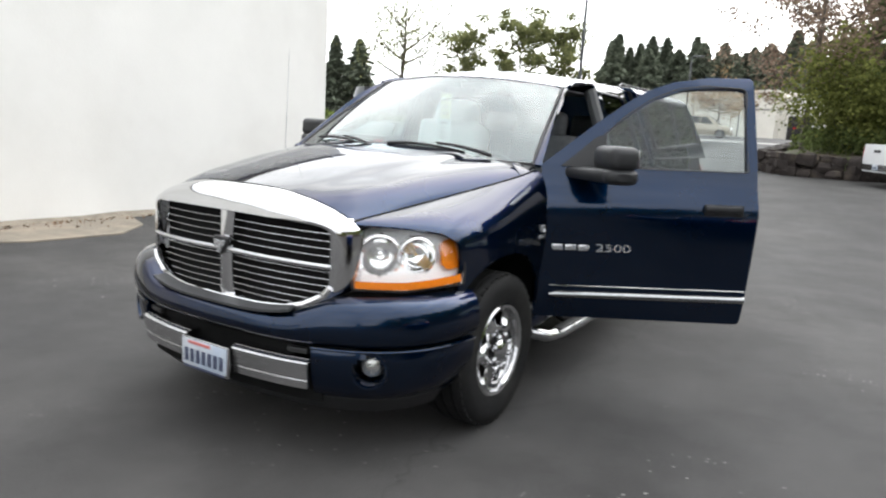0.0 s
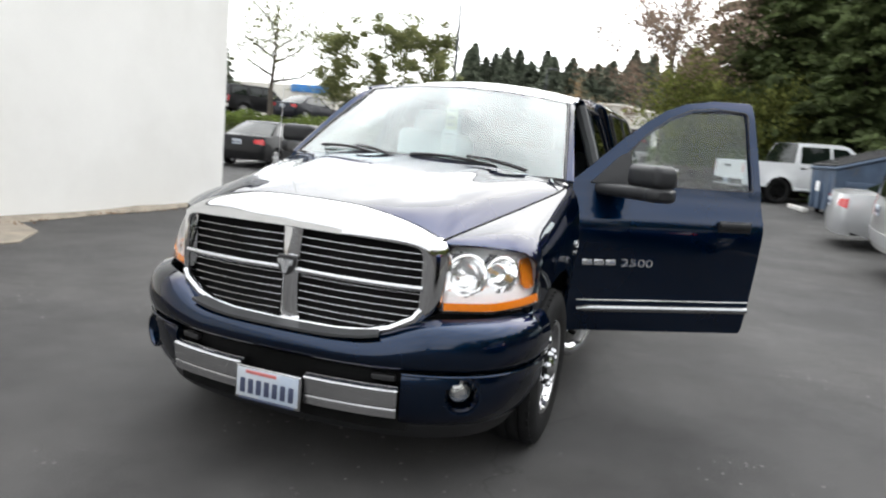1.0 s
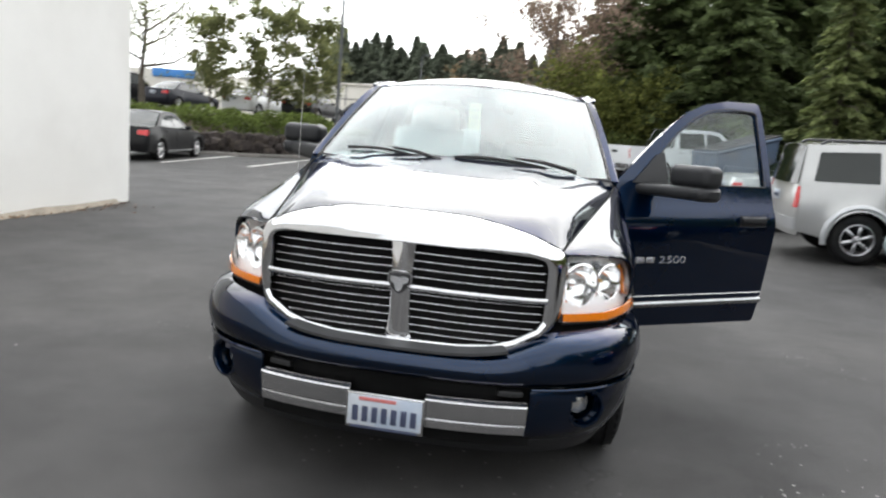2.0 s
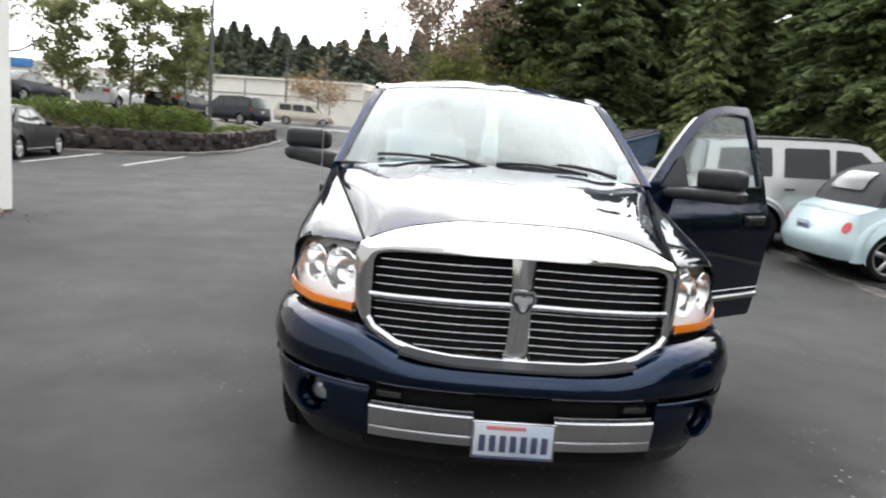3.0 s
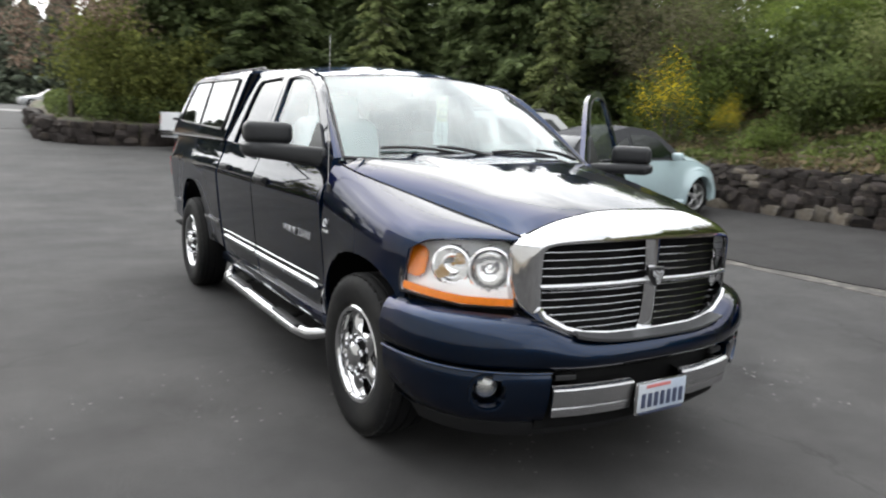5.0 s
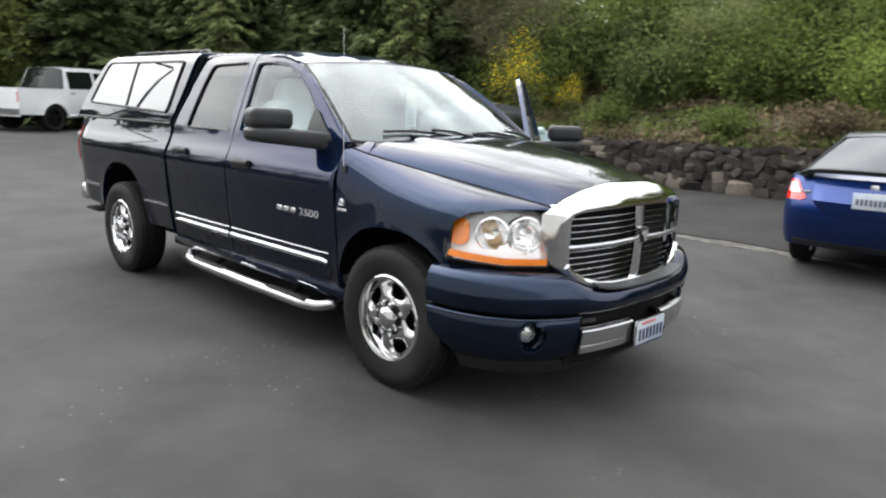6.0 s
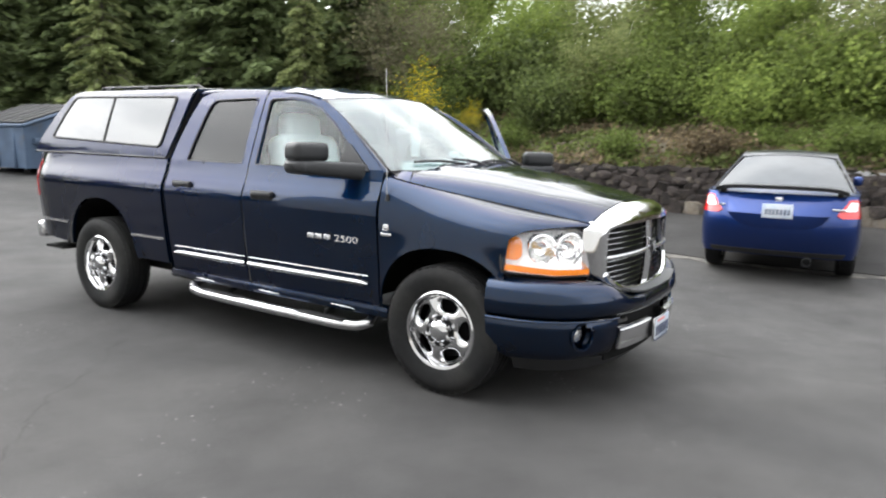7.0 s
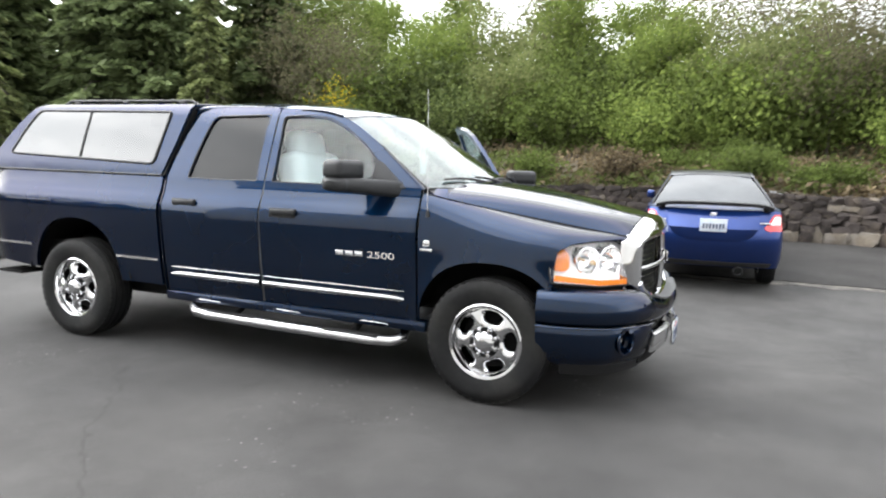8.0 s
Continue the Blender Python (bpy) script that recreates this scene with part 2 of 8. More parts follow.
M_BEIGE = mat("beige_paint", (0.42, 0.37, 0.30), 0.32, 0.4, coat=1.0, vary=0.04, scale=4)
M_SOFTTOP = mat("grey_canvas", (0.040, 0.041, 0.044), 0.9, vary=0.15, scale=14, bump=0.25, bump_scale=220)
M_CARGLASS = mat("dark_car_glass", (0.007, 0.011, 0.009), 0.04, spec=0.45, vary=0.15, scale=2)
M_CARGLASS2 = mat("pale_rear_glass", (0.055, 0.06, 0.065), 0.10, spec=0.3, coat=0.0, vary=0.15, scale=3)
M_ALLOY = mat("alloy_rim", (0.52, 0.52, 0.53), 0.28, 0.9, vary=0.06, scale=20)
M_CLEARLENS = mat("pale_lens", (0.62, 0.62, 0.62), 0.15, 0.3, coat=1.0, vary=0.1, scale=25)
M_BIN = mat("blue_painted_steel", (0.055, 0.085, 0.135), 0.6, vary=0.25, scale=2.5, mix=(0.09, 0.085, 0.08), mix_scale=3.5, mix_lo=0.6, mix_hi=0.8, bump=0.1, bump_scale=25)
M_LID = mat("black_lid_plastic", (0.010, 0.010, 0.0105), 0.65, vary=0.2, scale=5)
M_FARWALL = mat("off_white_render", (0.74, 0.71, 0.64), 0.85, vary=0.05, scale=0.5, mix=(0.69, 0.66, 0.59), mix_scale=0.3)
M_BLUESIGN = mat("blue_fascia", (0.05, 0.22, 0.55), 0.5, vary=0.06, scale=3)
M_BAYSHADE = mat("bay_shade", (0.02, 0.018, 0.018), 0.8, vary=0.3, scale=2)

# ---- small building kit ----
def curve(pts):
    """A smooth monotone curve through (x, y) points."""
    xs = [p[0] for p in pts]
    ys = [p[1] for p in pts]
    n = len(xs)
    d = [(ys[i + 1] - ys[i]) / (xs[i + 1] - xs[i]) for i in range(n - 1)]
    m = [d[0]] + [0.0 if d[i - 1] * d[i] <= 0 else 2 * d[i - 1] * d[i] / (d[i - 1] + d[i]) for i in range(1, n - 1)] + [d[-1]]

    def f(x):
        if x <= xs[0]:
            return ys[0]
        if x >= xs[-1]:
            return ys[-1]
        i = 0
        while x > xs[i + 1]:
            i += 1
        h = xs[i + 1] - xs[i]
        t = (x - xs[i]) / h
        return (ys[i] * (1 + 2 * t) * (1 - t) ** 2 + m[i] * h * t * (1 - t) ** 2
                + ys[i + 1] * t * t * (3 - 2 * t) - m[i + 1] * h * t * t * (1 - t))
    return f


def rounded(pts, r=0.02, seg=4):
    """A closed outline with its corners rounded; a point may carry its own radius."""
    out = []
    n = len(pts)
    for i in range(n):
        p = Vector(pts[i][:2])
        a, b = Vector(pts[i - 1][:2]), Vector(pts[(i + 1) % n][:2])
        rr = pts[i][2] if len(pts[i]) > 2 else r
        da, db = (a - p).length, (b - p).length
        k = min(rr, da * 0.45, db * 0.45)
        if k < 1e-4:
            out.append((p.x, p.y))
            continue
        s, e = p + (a - p) / da * k, p + (b - p) / db * k
        for j in range(seg + 1):
            t = j / seg
            q = s * (1 - t) ** 2 + p * 2 * t * (1 - t) + e * t * t
            out.append((q.x, q.y))
    return out


def arch(cy, cz, ry, rz, a0, a1, n=14, p=2.4):
    """Points of a wheel arch from angle a0 to a1, in degrees; 0 is +y, 90 is up."""
    out = []
    for i in range(n + 1):
        a = radians(a0 + (a1 - a0) * i / n)
        c, s = math.cos(a), math.sin(a)
        out.append((cy + ry * math.copysign(abs(c) ** (2 / p), c), cz + rz * math.copysign(abs(s) ** (2 / p), s)))
    return out


def shell(bm, thick, away=None):
    """Gives an open sheet its thickness, inwards. away: a point that the faces look away from."""
    bm.normal_update()
    if away is not None:
        c = Vector(away)
        if sum((f.calc_center_median() - c).dot(f.normal) * f.calc_area() for f in bm.faces) < 0:
            bmesh.ops.reverse_faces(bm, faces=bm.faces[:])
            bm.normal_update()
    if thick <= 0:
        return bm
    rim = [e for e in bm.edges if len(e.link_faces) == 1]
    order = []
    for e in rim:
        lo = e.link_loops[0]
        order.append((lo.vert, lo.link_loop_next.vert))
    faces = bm.faces[:]
    twin = {v: bm.verts.new(v.co - v.normal * thick) for v in bm.verts[:]}
    for f in faces:
        bm.faces.new([twin[v] for v in reversed(f.verts[:])])
    for a, b in order:
        bm.faces.new((b, a, twin[a], twin[b]))
    return bm


def panel(outline, place, step=0.05, thick=0.012, away=(0, 1.5, 0.9), stepv=None):
    """A sheet of body work: an outline in (u, v), cut into a net and laid into space by place(u, v)."""
    bm = bmesh.new()
    bm.faces.new([bm.verts.new((u, v, 0)) for u, v in outline])
    us, vs = [p[0] for p in outline], [p[1] for p in outline]
    for lo, hi, normal, st in ((min(us), max(us), (1, 0, 0), step), (min(vs), max(vs), (0, 1, 0), stepv or step)):
        k = math.floor(lo / st) + 1
        while k * st < hi - 1e-5:
            at = (k * st + 1.3e-5, 0, 0) if normal[0] else (0, k * st + 1.3e-5, 0)
            bmesh.ops.bisect_plane(bm, geom=bm.verts[:] + bm.edges[:] + bm.faces[:], plane_co=at, plane_no=normal, dist=1e-6)
            k += 1
    bmesh.ops.remove_doubles(bm, verts=bm.verts[:], dist=5e-4)
    for v in bm.verts:
        v.co = place(v.co.x, v.co.y)
    return shell(bm, thick, away)


def sheet(nu, nv, place, thick=0.0, away=None):
    """A net of nu by nv cells with place(s, t), s and t from 0 to 1."""
    bm = bmesh.new()
    g = [[bm.verts.new(place(i / nu, j / nv)) for i in range(nu + 1)] for j in range(nv + 1)]
    for j in range(nv):
        for i in range(nu):
            bm.faces.new((g[j][i], g[j][i + 1], g[j + 1][i + 1], g[j + 1][i]))
    return shell(bm, thick, away)


def box(bm, c, size, bevel=0.0, m=None, seg=2):
    """Adds a block with rounded edges to bm."""
    got = bmesh.ops.create_cube(bm, size=1.0)["verts"]
    for v in got:
        v.co = Vector((v.co.x * size[0], v.co.y * size[1], v.co.z * size[2]))
    if bevel > 0:
        es = list({e for v in got for e in v.link_edges})
        res = bmesh.ops.bevel(bm, geom=es, offset=bevel, segments=seg, profile=0.5, affect="EDGES")
        got = list({v for f in res["faces"] for v in f.verts} | {v for v in got if v.is_valid})
    mm = Matrix.Translation(c) @ (m or Matrix())
    for v in got:
        v.co = mm @ v.co
    return bm


def tube(bm, pts, r, n=8, cap=True):
    """A round bar along points; r: a radius, or one for each point."""
    pts = [Vector(p) for p in pts]
    rs = r if isinstance(r, (list, tuple)) else [r] * len(pts)
    up = Vector((0.13, 0.21, 0.97))
    rings = []
    for i, p in enumerate(pts):
        d = (pts[min(i + 1, len(pts) - 1)] - pts[max(i - 1, 0)]).normalized()
        if abs(d.dot(up)) > 0.97:
            up = Vector((1, 0.1, 0))
        a = d.cross(up).normalized()
        b = d.cross(a)
        rings.append([bm.verts.new(p + (a * math.cos(2 * math.pi * k / n) + b * math.sin(2 * math.pi * k / n)) * rs[i]) for k in range(n)])
    for q, w in zip(rings, rings[1:]):
        for k in range(n):
            bm.faces.new((q[k], q[(k + 1) % n], w[(k + 1) % n], w[k]))
    if cap:
        bm.faces.new(rings[0])
        bm.faces.new(list(reversed(rings[-1])))
    return bm


def lathe(bm, prof, n=32, m=None):
    """Turns (radius, offset) points round the x axis."""
    mm = m or Matrix()
    rings = []
    for r, h in prof:
        if r < 1e-5:
            rings.append([bm.verts.new(mm @ Vector((h, 0, 0)))])
        else:
            rings.append([bm.verts.new(mm @ Vector((h, r * math.cos(2 * math.pi * k / n), r * math.sin(2 * math.pi * k / n)))) for k in range(n)])
    for q, w in zip(rings, rings[1:]):
        for k in range(n):
            a, b = q[k % len(q)], q[(k + 1) % len(q)]
            c, d = w[(k + 1) % len(w)], w[k % len(w)]
            vs = []
            for v in (a, b, c, d):
                if v not in vs:
                    vs.append(v)
            if len(vs) > 2:
                bm.faces.new(vs)
    return bm


def part(name, bm, material, parent=None, label="", sharp=38.0, fix=True):
    """Links a bmesh as one mesh object under a thing or a part."""
    me = bpy.data.meshes.new(name)
    if fix and isinstance(bm, bmesh.types.BMesh):
        bmesh.ops.recalc_face_normals(bm, faces=bm.faces[:])
    bm.to_mesh(me)
    bm.free()
    me.materials.append(material)
    me.polygons.foreach_set("use_smooth", [True] * len(me.polygons))
    me.set_sharp_from_angle(angle=radians(sharp))
    ob = new(name, me)
    if parent is not None:
        ob.parent = parent
    if label:
        tagged(ob, label)
    return ob


def thing(name, label, category, group="", kind=""):
    return tagged(new(name), label, category, group, kind)


def writing(name, text, size, m, material, parent, label="", depth=0.004):
    """Raised letters in the built-in font at the pose m."""
    cu = bpy.data.curves.new(name, "FONT")
    cu.body, cu.size, cu.extrude = text, size, depth
    tmp = new(name, cu)
    me = bpy.data.meshes.new_from_object(tmp.evaluated_get(bpy.context.evaluated_depsgraph_get()))
    bpy.data.objects.remove(tmp)
    me.materials.append(material)
    me.transform(m)
    ob = new(name, me)
    ob.parent = parent
    if label:
        tagged(ob, label)
    return ob


def raw_mesh(name, verts, faces, material, sizes=4):
    """A mesh straight from number arrays: verts (n, 3), faces (k, sizes)."""
    me = bpy.data.meshes.new(name)
    verts, faces = np.asarray(verts, np.float32), np.asarray(faces, np.int32)
    me.vertices.add(len(verts))
    me.vertices.foreach_set("co", verts.ravel())
    me.loops.add(faces.size)
    me.loops.foreach_set("vertex_index", faces.ravel())
    me.polygons.add(len(faces))
    me.polygons.foreach_set("loop_start", np.arange(0, faces.size, sizes, dtype=np.int32))
    me.materials.append(material)
    me.update(calc_edges=True)
    me.validate()
    return me

# ---- materials of the place ----
def asphalt_mat(name, base, worn, speck):
    """Sealed asphalt: stone grain, pale wear, dark oil spots, crumbs."""
    m = mat(name, base, 0.80, spec=0.25, vary=0.26, scale=1.4, mix=worn, mix_scale=0.30, mix_lo=0.40, mix_hi=0.66, bump=0.35, bump_scale=140, rvary=0.12)
    n, l = m.node_tree.nodes, m.node_tree.links
    b = n["Principled BSDF"]
    src = b.inputs["Base Color"].links[0].from_socket
    tc = n.new("ShaderNodeTexCoord")
    # pale grit
    vo = n.new("ShaderNodeTexVoronoi")
    vo.inputs["Scale"].default_value = 2.3
    l.new(tc.outputs["Object"], vo.inputs["Vector"])
    lt = n.new("ShaderNodeMath")
    lt.operation = "LESS_THAN"
    lt.inputs[1].default_value = 0.022
    l.new(vo.outputs["Distance"], lt.inputs[0])
    mx = n.new("ShaderNodeMix")
    mx.data_type = "RGBA"
    l.new(lt.outputs[0], mx.inputs["Factor"])
    l.new(src, mx.inputs[6])
    mx.inputs[7].default_value = (*speck, 1)
    # fine stone grain
    gr = n.new("ShaderNodeTexNoise")
    gr.inputs["Scale"].default_value, gr.inputs["Detail"].default_value = 190.0, 2.0
    l.new(tc.outputs["Object"], gr.inputs["Vector"])
    mr = n.new("ShaderNodeMapRange")
    mr.inputs["From Min"].default_value, mr.inputs["From Max"].default_value = 0.3, 0.7
    mr.inputs["To Min"].default_value, mr.inputs["To Max"].default_value = 0.72, 1.28
    l.new(gr.outputs["Fac"], mr.inputs["Value"])
    sc = n.new("ShaderNodeVectorMath")
    sc.operation = "SCALE"
    l.new(mx.outputs[2], sc.inputs[0])
    l.new(mr.outputs[0], sc.inputs["Scale"])
    # oil spots
    ol = n.new("ShaderNodeTexNoise")
    ol.inputs["Scale"].default_value, ol.inputs["Detail"].default_value = 0.8, 3.0
    l.new(tc.outputs["Object"], ol.inputs["Vector"])
    om = n.new("ShaderNodeMapRange")
    om.inputs["From Min"].default_value, om.inputs["From Max"].default_value = 0.66, 0.74
    om.inputs["To Min"].default_value, om.inputs["To Max"].default_value = 1.0, 0.72
    l.new(ol.outputs["Fac"], om.inputs["Value"])
    s2 = n.new("ShaderNodeVectorMath")
    s2.operation = "SCALE"
    l.new(sc.outputs[0], s2.inputs[0])
    l.new(om.outputs[0], s2.inputs["Scale"])
    # scuffs: small pale crumbs that gather in patches, and thin dark cracks
    v2 = n.new("ShaderNodeTexVoronoi")
    v2.inputs["Scale"].default_value = 26.0
    l.new(tc.outputs["Object"], v2.inputs["Vector"])
    l2 = n.new("ShaderNodeMath")
    l2.operation = "LESS_THAN"
    l2.inputs[1].default_value = 0.26
    l.new(v2.outputs["Distance"], l2.inputs[0])
    pn = n.new("ShaderNodeTexNoise")
    pn.inputs["Scale"].default_value, pn.inputs["Detail"].default_value = 0.75, 4.0
    l.new(tc.outputs["Object"], pn.inputs["Vector"])
    pm = n.new("ShaderNodeMapRange")
    pm.inputs["From Min"].default_value, pm.inputs["From Max"].default_value = 0.52, 0.66
    l.new(pn.outputs["Fac"], pm.inputs["Value"])
    few = n.new("ShaderNodeSeparateColor")
    l.new(v2.outputs["Color"], few.inputs[0])
    pick = n.new("ShaderNodeMath")
    pick.operation = "GREATER_THAN"
    pick.inputs[1].default_value = 0.90
    l.new(few.outputs[0], pick.inputs[0])
    both = n.new("ShaderNodeMath")
    both.operation = "MULTIPLY"
    l.new(l2.outputs[0], both.inputs[0])
    l.new(pick.outputs[0], both.inputs[1])
    mu = n.new("ShaderNodeMath")
    mu.operation = "MULTIPLY"
    l.new(both.outputs[0], mu.inputs[0])
    l.new(pm.outputs[0], mu.inputs[1])
    m3 = n.new("ShaderNodeMix")
    m3.data_type = "RGBA"
    l.new(mu.outputs[0], m3.inputs["Factor"])
    l.new(s2.outputs[0], m3.inputs[6])
    m3.inputs[7].default_value = (*[c * 0.85 for c in speck], 1)
    wv = n.new("ShaderNodeTexVoronoi")
    wv.feature = "DISTANCE_TO_EDGE"
    wv.inputs["Scale"].default_value = 0.16
    wn_ = n.new("ShaderNodeTexNoise")
    wn_.inputs["Scale"].default_value, wn_.inputs["Detail"].default_value = 1.6, 5.0
    l.new(tc.outputs["Object"], wn_.inputs["Vector"])
    wa = n.new("ShaderNodeVectorMath")
    wa.operation = "MULTIPLY_ADD"
    wa.inputs[1].default_value = (0.9, 0.9, 0.9)
    l.new(wn_.outputs["Color"], wa.inputs[0])
    l.new(tc.outputs["Object"], wa.inputs[2])
    l.new(wa.outputs[0], wv.inputs["Vector"])
    cm = n.new("ShaderNodeMapRange")
    cm.inputs["From Min"].default_value, cm.inputs["From Max"].default_value = 0.0, 0.0022
    cm.inputs["To Min"].default_value, cm.inputs["To Max"].default_value = 0.72, 1.0
    l.new(wv.outputs["Distance"], cm.inputs["Value"])
    s4 = n.new("ShaderNodeVectorMath")
    s4.operation = "SCALE"
    l.new(m3.outputs[2], s4.inputs[0])
    l.new(cm.outputs[0], s4.inputs["Scale"])
    l.new(s4.outputs[0], b.inputs["Base Color"])
    return m


M_ASPHALT = asphalt_mat("lot_asphalt", (0.0372, 0.0366, 0.0364), (0.0574, 0.0554, 0.0536), (0.20, 0.195, 0.185))
M_ASPHALT2 = asphalt_mat("dark_asphalt_pad", (0.021, 0.0200, 0.0196), (0.028, 0.0264, 0.025), (0.12, 0.12, 0.11))
M_ASPHALT3 = asphalt_mat("ramp_asphalt", (0.020, 0.0195, 0.0195), (0.027, 0.026, 0.025), (0.12, 0.12, 0.11))
M_WALL = mat("white_painted_wall", (0.745, 0.735, 0.705), 0.75, vary=0.03, scale=0.8, mix=(0.70, 0.688, 0.655), mix_scale=0.35, bump=0.08, bump_scale=30)
M_WALLFOOT = mat("dusty_wall_foot", (0.22, 0.19, 0.15), 0.9, vary=0.3, scale=5, bump=0.3, bump_scale=60)
M_CONCRETE = mat("worn_concrete", (0.15, 0.142, 0.13), 0.85, vary=0.2, scale=4, mix=(0.18, 0.165, 0.15), mix_scale=1.4, bump=0.3, bump_scale=60)
M_APRON = mat("worn_tan_concrete", (0.19, 0.165, 0.13), 0.85, vary=0.2, scale=4, mix=(0.24, 0.20, 0.155), mix_scale=1.4, bump=0.3, bump_scale=60)
M_LITTER = leaf_mat("fallen_brown_leaves", (0.12, 0.070, 0.046), 0.35, 0.2, (0.20, 0.13, 0.085))
M_PALE = mat("pale_concrete", (0.21, 0.205, 0.195), 0.85, vary=0.12, scale=2, mix=(0.17, 0.165, 0.155), mix_scale=0.8, bump=0.2, bump_scale=40)
M_EDGE = mat("crumbled_asphalt_edge", (0.060, 0.056, 0.051), 0.9, vary=0.3, scale=9, mix=(0.130, 0.119, 0.104), mix_scale=5, mix_lo=0.46, mix_hi=0.60, bump=0.6, bump_scale=40)
M_STONE = mat("basalt_stone", (0.030, 0.025, 0.023), 0.9, spec=0.2, vary=0.4, scale=5, mix=(0.070, 0.057, 0.044), mix_scale=2.2, mix_lo=0.5, mix_hi=0.75, bump=0.5, bump_scale=18, per="object", per_amount=0.5)
M_STONE2 = mat("tan_stone", (0.105, 0.087, 0.066), 0.85, vary=0.3, scale=6, mix=(0.10, 0.088, 0.076), mix_scale=3, bump=0.5, bump_scale=18, per="object", per_amount=0.35)
M_SOIL = mat("dry_soil", (0.085, 0.065, 0.045), 0.95, vary=0.4, scale=2.5, mix=(0.055, 0.065, 0.025), mix_scale=0.8, bump=0.8, bump_scale=14)
M_LINE = mat("worn_white_line", (0.55, 0.54, 0.51), 0.8, vary=0.25, scale=7, mix=(0.25, 0.25, 0.24), mix_scale=3, mix_lo=0.55, mix_hi=0.75)
M_BARK = mat("grey_bark", (0.085, 0.072, 0.058), 0.9, vary=0.35, scale=12, bump=0.8, bump_scale=30)
M_POLE = mat("grey_steel_pole", (0.09, 0.095, 0.10), 0.5, 0.4, vary=0.1, scale=3)
M_CONIFER = leaf_mat("conifer_needles", (0.108, 0.139, 0.061), 0.25, 0.4, (0.140, 0.176, 0.074))
# skyline needles: paler and greyer, with distance haze put into the colour
M_CONIFER_HAZE = leaf_mat("hazed_conifer_needles", (0.165, 0.190, 0.140), 0.25, 0.3)
M_CEDAR = leaf_mat("cedar_needles", (0.155, 0.185, 0.072), 0.3, 0.4, (0.20, 0.23, 0.095))
M_LEAF = leaf_mat("spring_leaves", (0.140, 0.192, 0.045), 0.22, 0.55, (0.182, 0.228, 0.060))
M_LEAF2 = leaf_mat("shrub_leaves", (0.080, 0.110, 0.026), 0.28, 0.5, (0.115, 0.148, 0.040))
M_LEAF3 = leaf_mat("hedge_leaves", (0.070, 0.098, 0.030), 0.35, 0.35, (0.105, 0.13, 0.042))
M_OLIVE = leaf_mat("olive_leaves", (0.160, 0.19, 0.070), 0.2, 0.5, (0.195, 0.215, 0.088))
M_YOUNG = leaf_mat("dull_olive_leaves", (0.150, 0.165, 0.075), 0.3, 0.5, (0.20, 0.21, 0.092))
M_RUST = leaf_mat("reddish_leaves", (0.19, 0.135, 0.105), 0.35, 0.45, (0.27, 0.205, 0.155))
M_PEACH = leaf_mat("peach_young_leaves", (0.26, 0.175, 0.095), 0.3, 0.4, (0.33, 0.23, 0.13))
M_GOLD = leaf_mat("yellow_green_leaves", (0.130, 0.150, 0.040), 0.35, 0.5, (0.180, 0.195, 0.056))
M_BROOM = leaf_mat("yellow_flowers", (0.52, 0.39, 0.010), 0.3, 0.3, (0.68, 0.53, 0.018))
M_DRYGRASS = leaf_mat("dry_brush", (0.105, 0.080, 0.050), 0.4, 0.3, (0.145, 0.112, 0.066))
M_TWIG = leaf_mat("sparse_brown_green_leaves", (0.105, 0.100, 0.056), 0.25, 0.4, (0.135, 0.125, 0.072))
M_GRASS = leaf_mat("bank_grass", (0.078, 0.102, 0.028), 0.35, 0.4, (0.108, 0.130, 0.040))

# ---- the pickup ----
# Its own frame is the world: front axle at y = 0, nose towards -y, driver's side at +x.
HULL = curve([(0.38, 0.895), (0.47, 0.918), (0.60, 0.942), (0.75, 0.961), (0.90, 0.976), (1.02, 0.9865), (1.085, 0.991), (1.14, 0.980), (1.20, 0.955), (1.27, 0.929), (1.34, 0.912)])
UPPER = curve([(1.34, 0.912), (1.42, 0.885), (1.60, 0.822), (1.74, 0.770), (1.82, 0.736), (1.86, 0.708), (1.89, 0.672)])
FPLAN = curve([(-0.80, 0.645), (-0.72, 0.76), (-0.60, 0.87), (-0.49, 0.935), (-0.38, 0.967), (-0.20, 0.984), (0.1, 0.984)])


def flare(y, z, cy):
    r = math.hypot(y - cy, z - 0.40)
    return 0.014 * math.exp(-((r - 0.50) / 0.055) ** 2) if z > 0.3 else 0.0


def side_x(y, z):
    x = HULL(z) if z <= 1.34 else UPPER(z)
    if z < 1.1:
        x += flare(y, z, 0.0) + flare(y, z, 3.55)
    # crease below the belt
    x += 0.006 * math.exp(-((z - 1.13) / 0.02) ** 2) if 0.5 < y < 4.7 else 0.0
    return x


def on_side(sg):
    return lambda y, z: Vector((sg * side_x(y, z), y, z))


def cap_side(sg):
    f = curve([(1.32, 0.925), (1.37, 0.918), (1.55, 0.868), (1.75, 0.805), (1.86, 0.765), (1.90, 0.72)])
    return lambda y, z: Vector((sg * f(z), y, z))


SEAM_X = curve([(-0.80, 0.615), (-0.4, 0.70), (0.0, 0.79), (0.33, 0.865), (0.48, 0.885)])
SEAM_Z = curve([(-0.80, 1.088), (-0.4, 1.150), (0.0, 1.216), (0.33, 1.277), (0.48, 1.310)])


